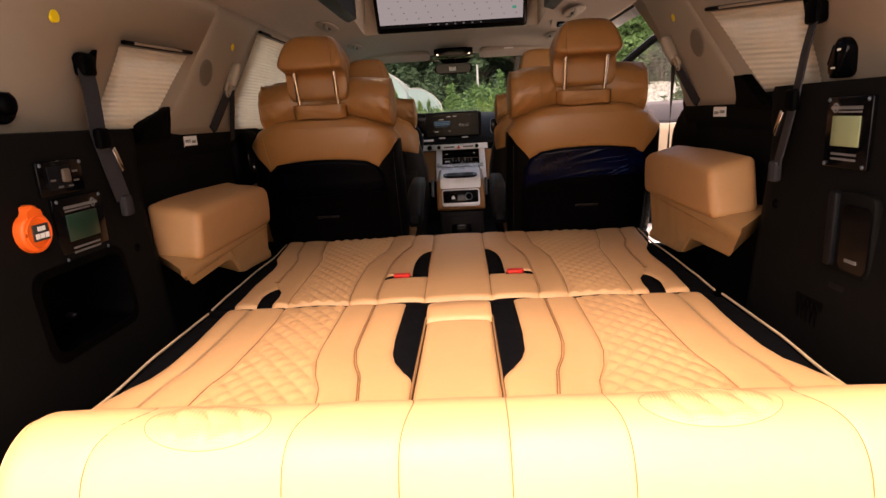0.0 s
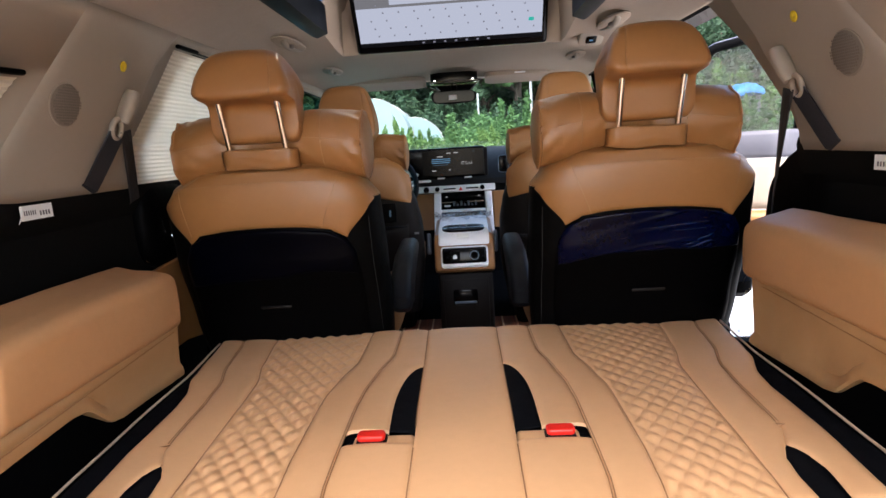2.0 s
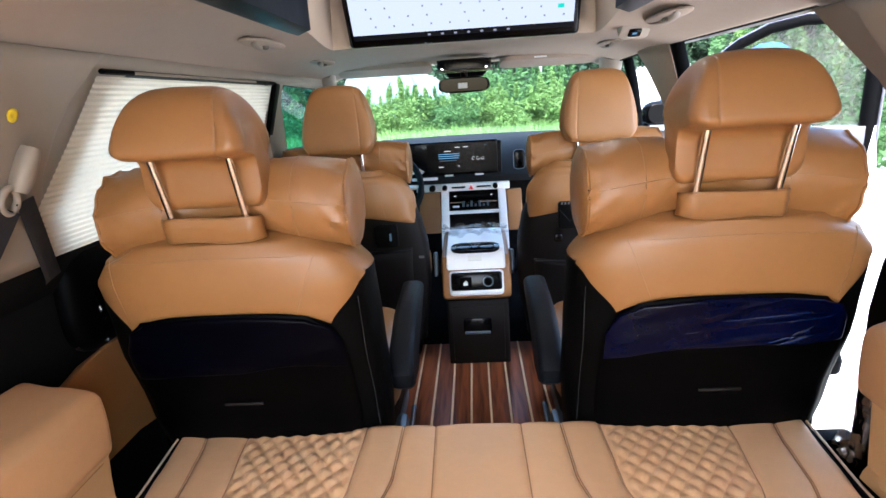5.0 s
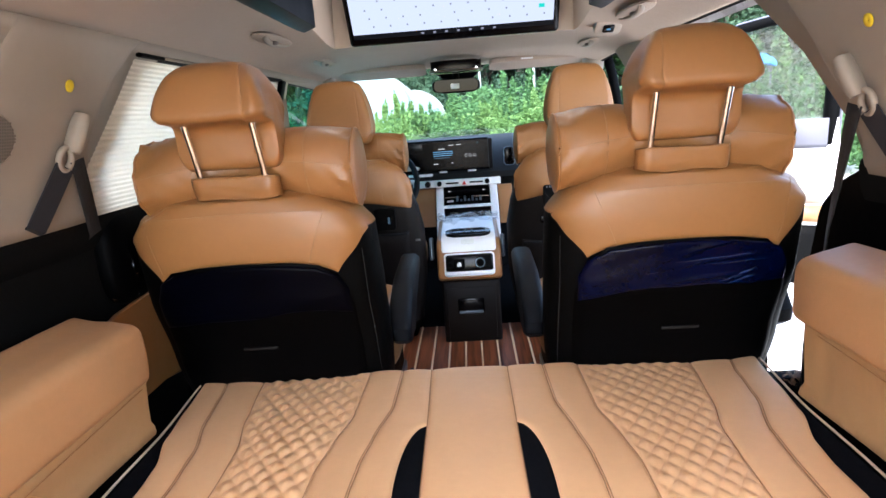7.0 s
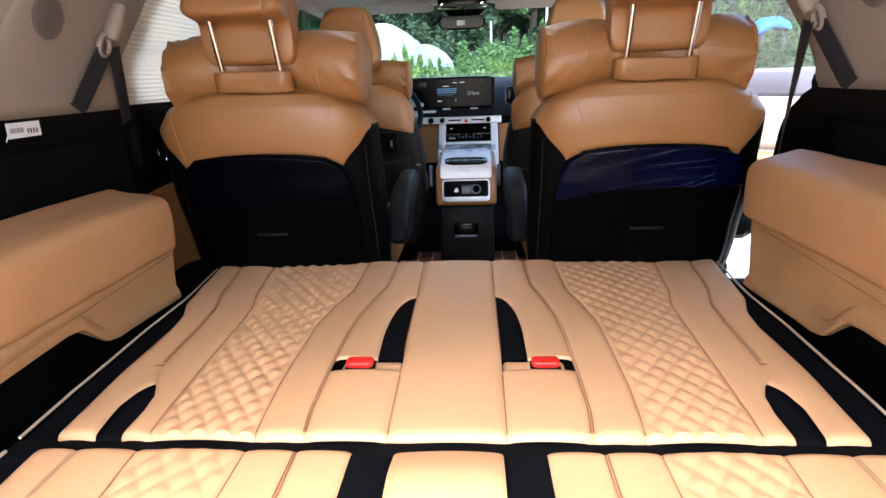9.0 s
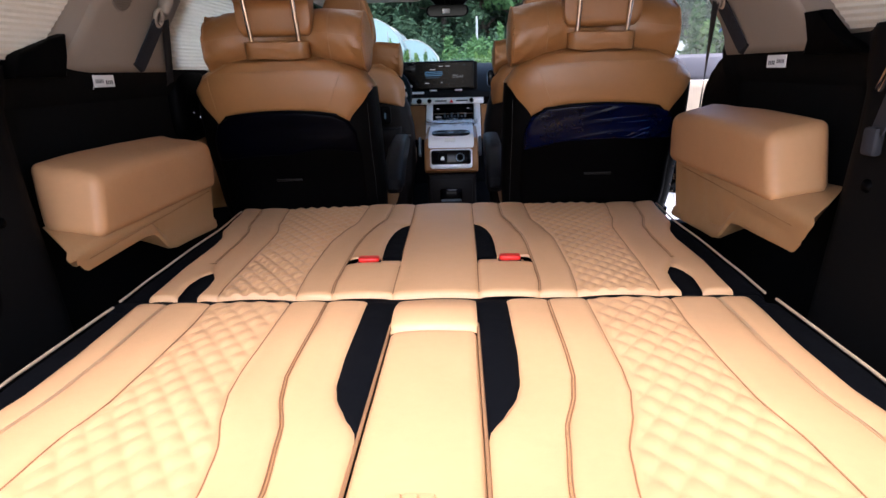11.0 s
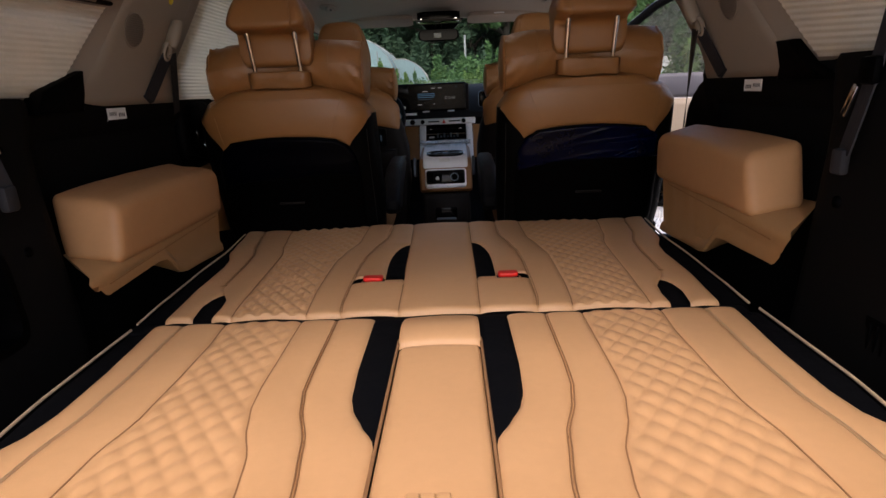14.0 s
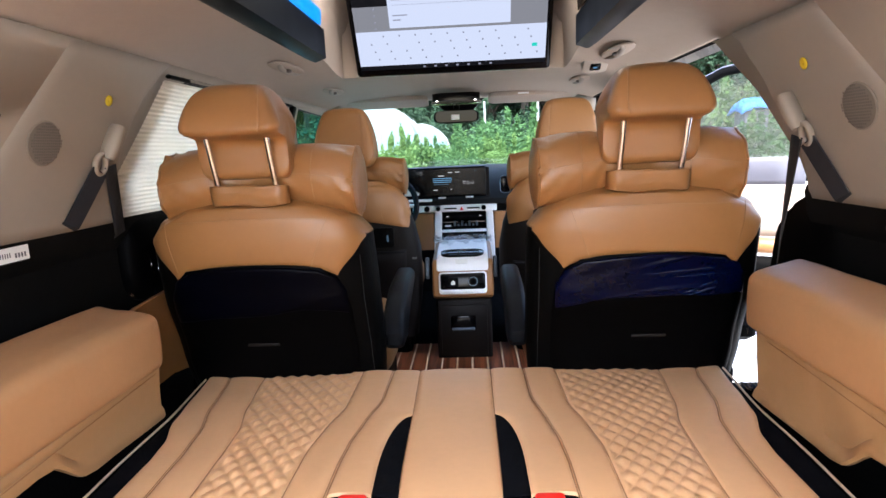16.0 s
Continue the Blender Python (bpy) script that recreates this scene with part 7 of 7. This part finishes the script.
bushes = [bush_meshes(m, 10 + i) for i, m in enumerate((leaf_light, leaf_mid, leaf_light, leaf_mid))]
rnd = random.Random(5)
for row, (y, sc, n) in enumerate(((29, 1.15, 26), (31.5, 1.45, 26), (34, 1.75, 26))):
    for i in range(n):
        x = -24 + 30.6 * (i + rnd.uniform(-0.4, 0.4)) / n + row * 0.5
        k = sc * rnd.uniform(0.7, 1.25) * (0.8 if x < -1 else 1.0)
        b = new("bush", bushes[(i * 3 + row + rnd.randrange(2)) % 4])
        b.matrix_basis = Matrix.Translation((x, y + rnd.uniform(-0.8, 0.8), 0.0)) @ Matrix.Rotation(rnd.uniform(0, 6.28), 4, "Z") @ Matrix.Diagonal((k * 1.15, k, k * rnd.uniform(0.8, 1.05), 1))
        tagged(b, "leafy green shrub in the hedge beyond the yard", "shrub", "hedge shrubs")
for i in range(18):
    k = rnd.uniform(0.8, 1.25)
    b = new("bush", bushes[i % 4])
    b.matrix_basis = Matrix.Translation((17 + rnd.uniform(-1.5, 4), 4.0 + i * 0.9, 0)) @ Matrix.Rotation(rnd.uniform(0, 6.28), 4, "Z") @ Matrix.Diagonal((k, k, k, 1))
    tagged(b, "leafy green shrub along the side of the yard", "shrub", "hedge shrubs")


under = [bush_meshes(leaf_dark, 31 + i, 0.08, 2600) for i in range(2)]
for i in range(30):
    k = rnd.uniform(2.2, 3.4)
    b = new("bush", under[i % 2])
    b.matrix_basis = Matrix.Translation((-30 + 62 * (i + rnd.uniform(-0.4, 0.4)) / 30, 44.0 + rnd.uniform(-1, 1), 0)) @ Matrix.Rotation(rnd.uniform(0, 6.28), 4, "Z") @ Matrix.Diagonal((k, k, k * 0.9, 1))
    tagged(b, "dark green undergrowth below the woodland trees", "shrub", "woodland shrubs")


def tree_parts(seed, mat, h=9.0):
    r = random.Random(seed)
    bm = tube([(0.1 * math.sin(k * 2 + seed), 0.1 * math.cos(k * 3), h * 0.72 * k) for k in lin(0, 1, 7)], [0.22 * (1 - 0.8 * k) + 0.03 for k in lin(0, 1, 7)], 8)
    clumps = []
    for i in range(11):
        z0 = h * r.uniform(0.22, 0.62)
        a = r.uniform(0, 6.28)
        L = r.uniform(1.2, 2.6)
        e = Vector((math.cos(a) * L, math.sin(a) * L, z0 + r.uniform(0.5, 1.8)))
        tube([(0, 0, z0), (e.x * 0.5, e.y * 0.5, z0 + 0.5 * (e.z - z0) + 0.1), e], [0.07, 0.05, 0.02], 6, bm)
        clumps.append((e, Vector((1.0, 1.0, 0.75)) * r.uniform(0.7, 1.2)))
        clumps.append((e * 0.6 + Vector((0, 0, z0 * 0.4 + 0.6)), Vector((0.9, 0.9, 0.7)) * r.uniform(0.7, 1.1)))
    for i in range(6):
        clumps.append((Vector((r.uniform(-1, 1), r.uniform(-1, 1), h * r.uniform(0.7, 1.0))), Vector((1, 1, 0.8)) * r.uniform(0.6, 1.0)))
    me = bpy.data.meshes.new("trunk")
    bmesh.ops.recalc_face_normals(bm, faces=bm.faces)
    bm.to_mesh(me)
    bm.free()
    me.materials.append(bark)
    return me, leaf_mesh("crown", 5200, clump_shape(clumps), 0.17, mat, seed + 50)


kinds = [tree_parts(1, leaf_dark), tree_parts(2, leaf_mid, 8), tree_parts(3, leaf_dark, 10)]
rnd = random.Random(11)


def plant_tree(x, y, k, kind):
    t = thing("tree", "tall leafy green tree at the edge of the woods", "tree", "woodland trees")
    t.matrix_basis = Matrix.Translation((x, y, 0)) @ Matrix.Rotation(rnd.uniform(0, 6.28), 4, "Z") @ Matrix.Diagonal((k, k, k, 1))
    for nm, me in zip(("trunk", "crown"), kinds[kind]):
        o = new(nm, me)
        o.parent = t


for row in range(3):
    for i in range(20):
        plant_tree(-34 + 68 * (i + rnd.uniform(-0.3, 0.3)) / 19 + row * 1.3, 46 + row * 5 + rnd.uniform(-1.5, 1.5), rnd.uniform(1.2, 1.75), rnd.randrange(3))
for i in range(9):
    plant_tree(23 + rnd.uniform(-1, 4), 4 + i * 2.6, rnd.uniform(0.55, 0.75), rnd.randrange(3))
for i in range(5):
    plant_tree(-11 - rnd.uniform(0, 3), 6 + i * 4, rnd.uniform(0.6, 0.9), rnd.randrange(3))
# wooded hill behind
hill = sheet(lambda x, y: (x, y, max(0.0, (y - 60) * 0.75) * (0.8 + 0.35 * noise.noise((x * 0.02, 3.0, 0))) + 2.2 * noise.noise((x * 0.22, y * 0.22, 1)) + 1.0 * noise.noise((x * 0.7, y * 0.7, 2))), lin(-150, 150, 150), lin(60, 120, 40))
solid("hillside", hill, leaf_dark, "dark green wooded hillside", "hill", kind="structure")


def polytunnel(cx, y0, y1, r, h):
    ob = thing("polytunnel", "pale translucent plastic greenhouse tunnel behind the hedge", "greenhouse", "polytunnels")
    bm = sheet(lambda a, y: (cx + r * math.cos(a), y, 0.6 + h * math.sin(a) ** 0.8 if math.sin(a) > 0 else 0.6), lin(0, math.pi, 22), lin(y0, y1, 8))
    end = [v for v in bm.verts if abs(v.co.y - y0) < 1e-4]
    bm.faces.new(sorted(end, key=lambda v: v.co.x))
    part("cover", bm, poly_film, ob, "pale plastic cover")
    for k in range(8):
        y = y0 + (y1 - y0) * k / 7
        part("hoop", tube([(cx + (r + 0.02) * math.cos(a), y, 0.6 + (h + 0.02) * max(0, math.sin(a)) ** 0.8) for a in lin(0, math.pi, 18)], 0.03, 6), pole_mat, ob, "grey hoop")
    for u in (-0.5, 0, 0.5):
        part("end_post", tube([(cx + r * u, y0 - 0.03, 0.0), (cx + r * u, y0 - 0.03, 0.6 + h * 0.8)], 0.03, 6), pole_mat, ob)
    return ob


polytunnel(-5.45, 36.0, 52.0, 2.3, 3.7)
polytunnel(-3.3, 39.0, 46.0, 2.0, 2.6)
for x, y, h in ((12.5, 12.0, 10.0), (0.95, 35.5, 4.2), (4.1, 35.5, 7.5)):
    solid("utility_pole", tube([(x, y, 0), (x, y, h * 0.5), (x, y, h)], [0.09 if h > 3 else 0.05, 0.08 if h > 3 else 0.05, 0.06 if h > 3 else 0.05], 12), pole_mat, "pale grey pole rising from the verge", "pole", "poles")
hut = thing("covered_stack", "pale stack under a bright blue tarpaulin among shrubs", "stack")
part("stack", box(6.15, 13.7, 1.0, 0.52, 0.5, 2.0, 0.04), sill_grey, hut, "pale grey stack")
bm = sheet(lambda u, v: (6.15 + 0.36 * u, 13.7 + 0.34 * v, 2.26 - 0.12 * u * u - 0.08 * v * v - 0.14 * max(abs(u), abs(v)) ** 6 + 0.03 * noise.noise((u * 3, v * 3, 0))), lin(-1, 1, 14), lin(-1, 1, 14))
thicken(part("tarpaulin", bm, tarp_blue, hut, "bright blue tarpaulin"), 0.02)
rnd = random.Random(8)
for i in range(22):
    k = rnd.uniform(0.85, 1.15) * (1.0 if i < 11 else 1.45)
    b = new("bush", bushes[i % 4])
    b.matrix_basis = Matrix.Translation(((5.2 + 0.17 * i if i < 11 else 6.2 + 0.27 * (i - 11)), (11.8 if i < 11 else 15.6) + rnd.uniform(-0.5, 0.5), 0)) @ Matrix.Rotation(rnd.uniform(0, 6.28), 4, "Z") @ Matrix.Diagonal((k, k, k, 1))
    tagged(b, "leafy green shrub beside the covered stack", "shrub", "yard shrubs")
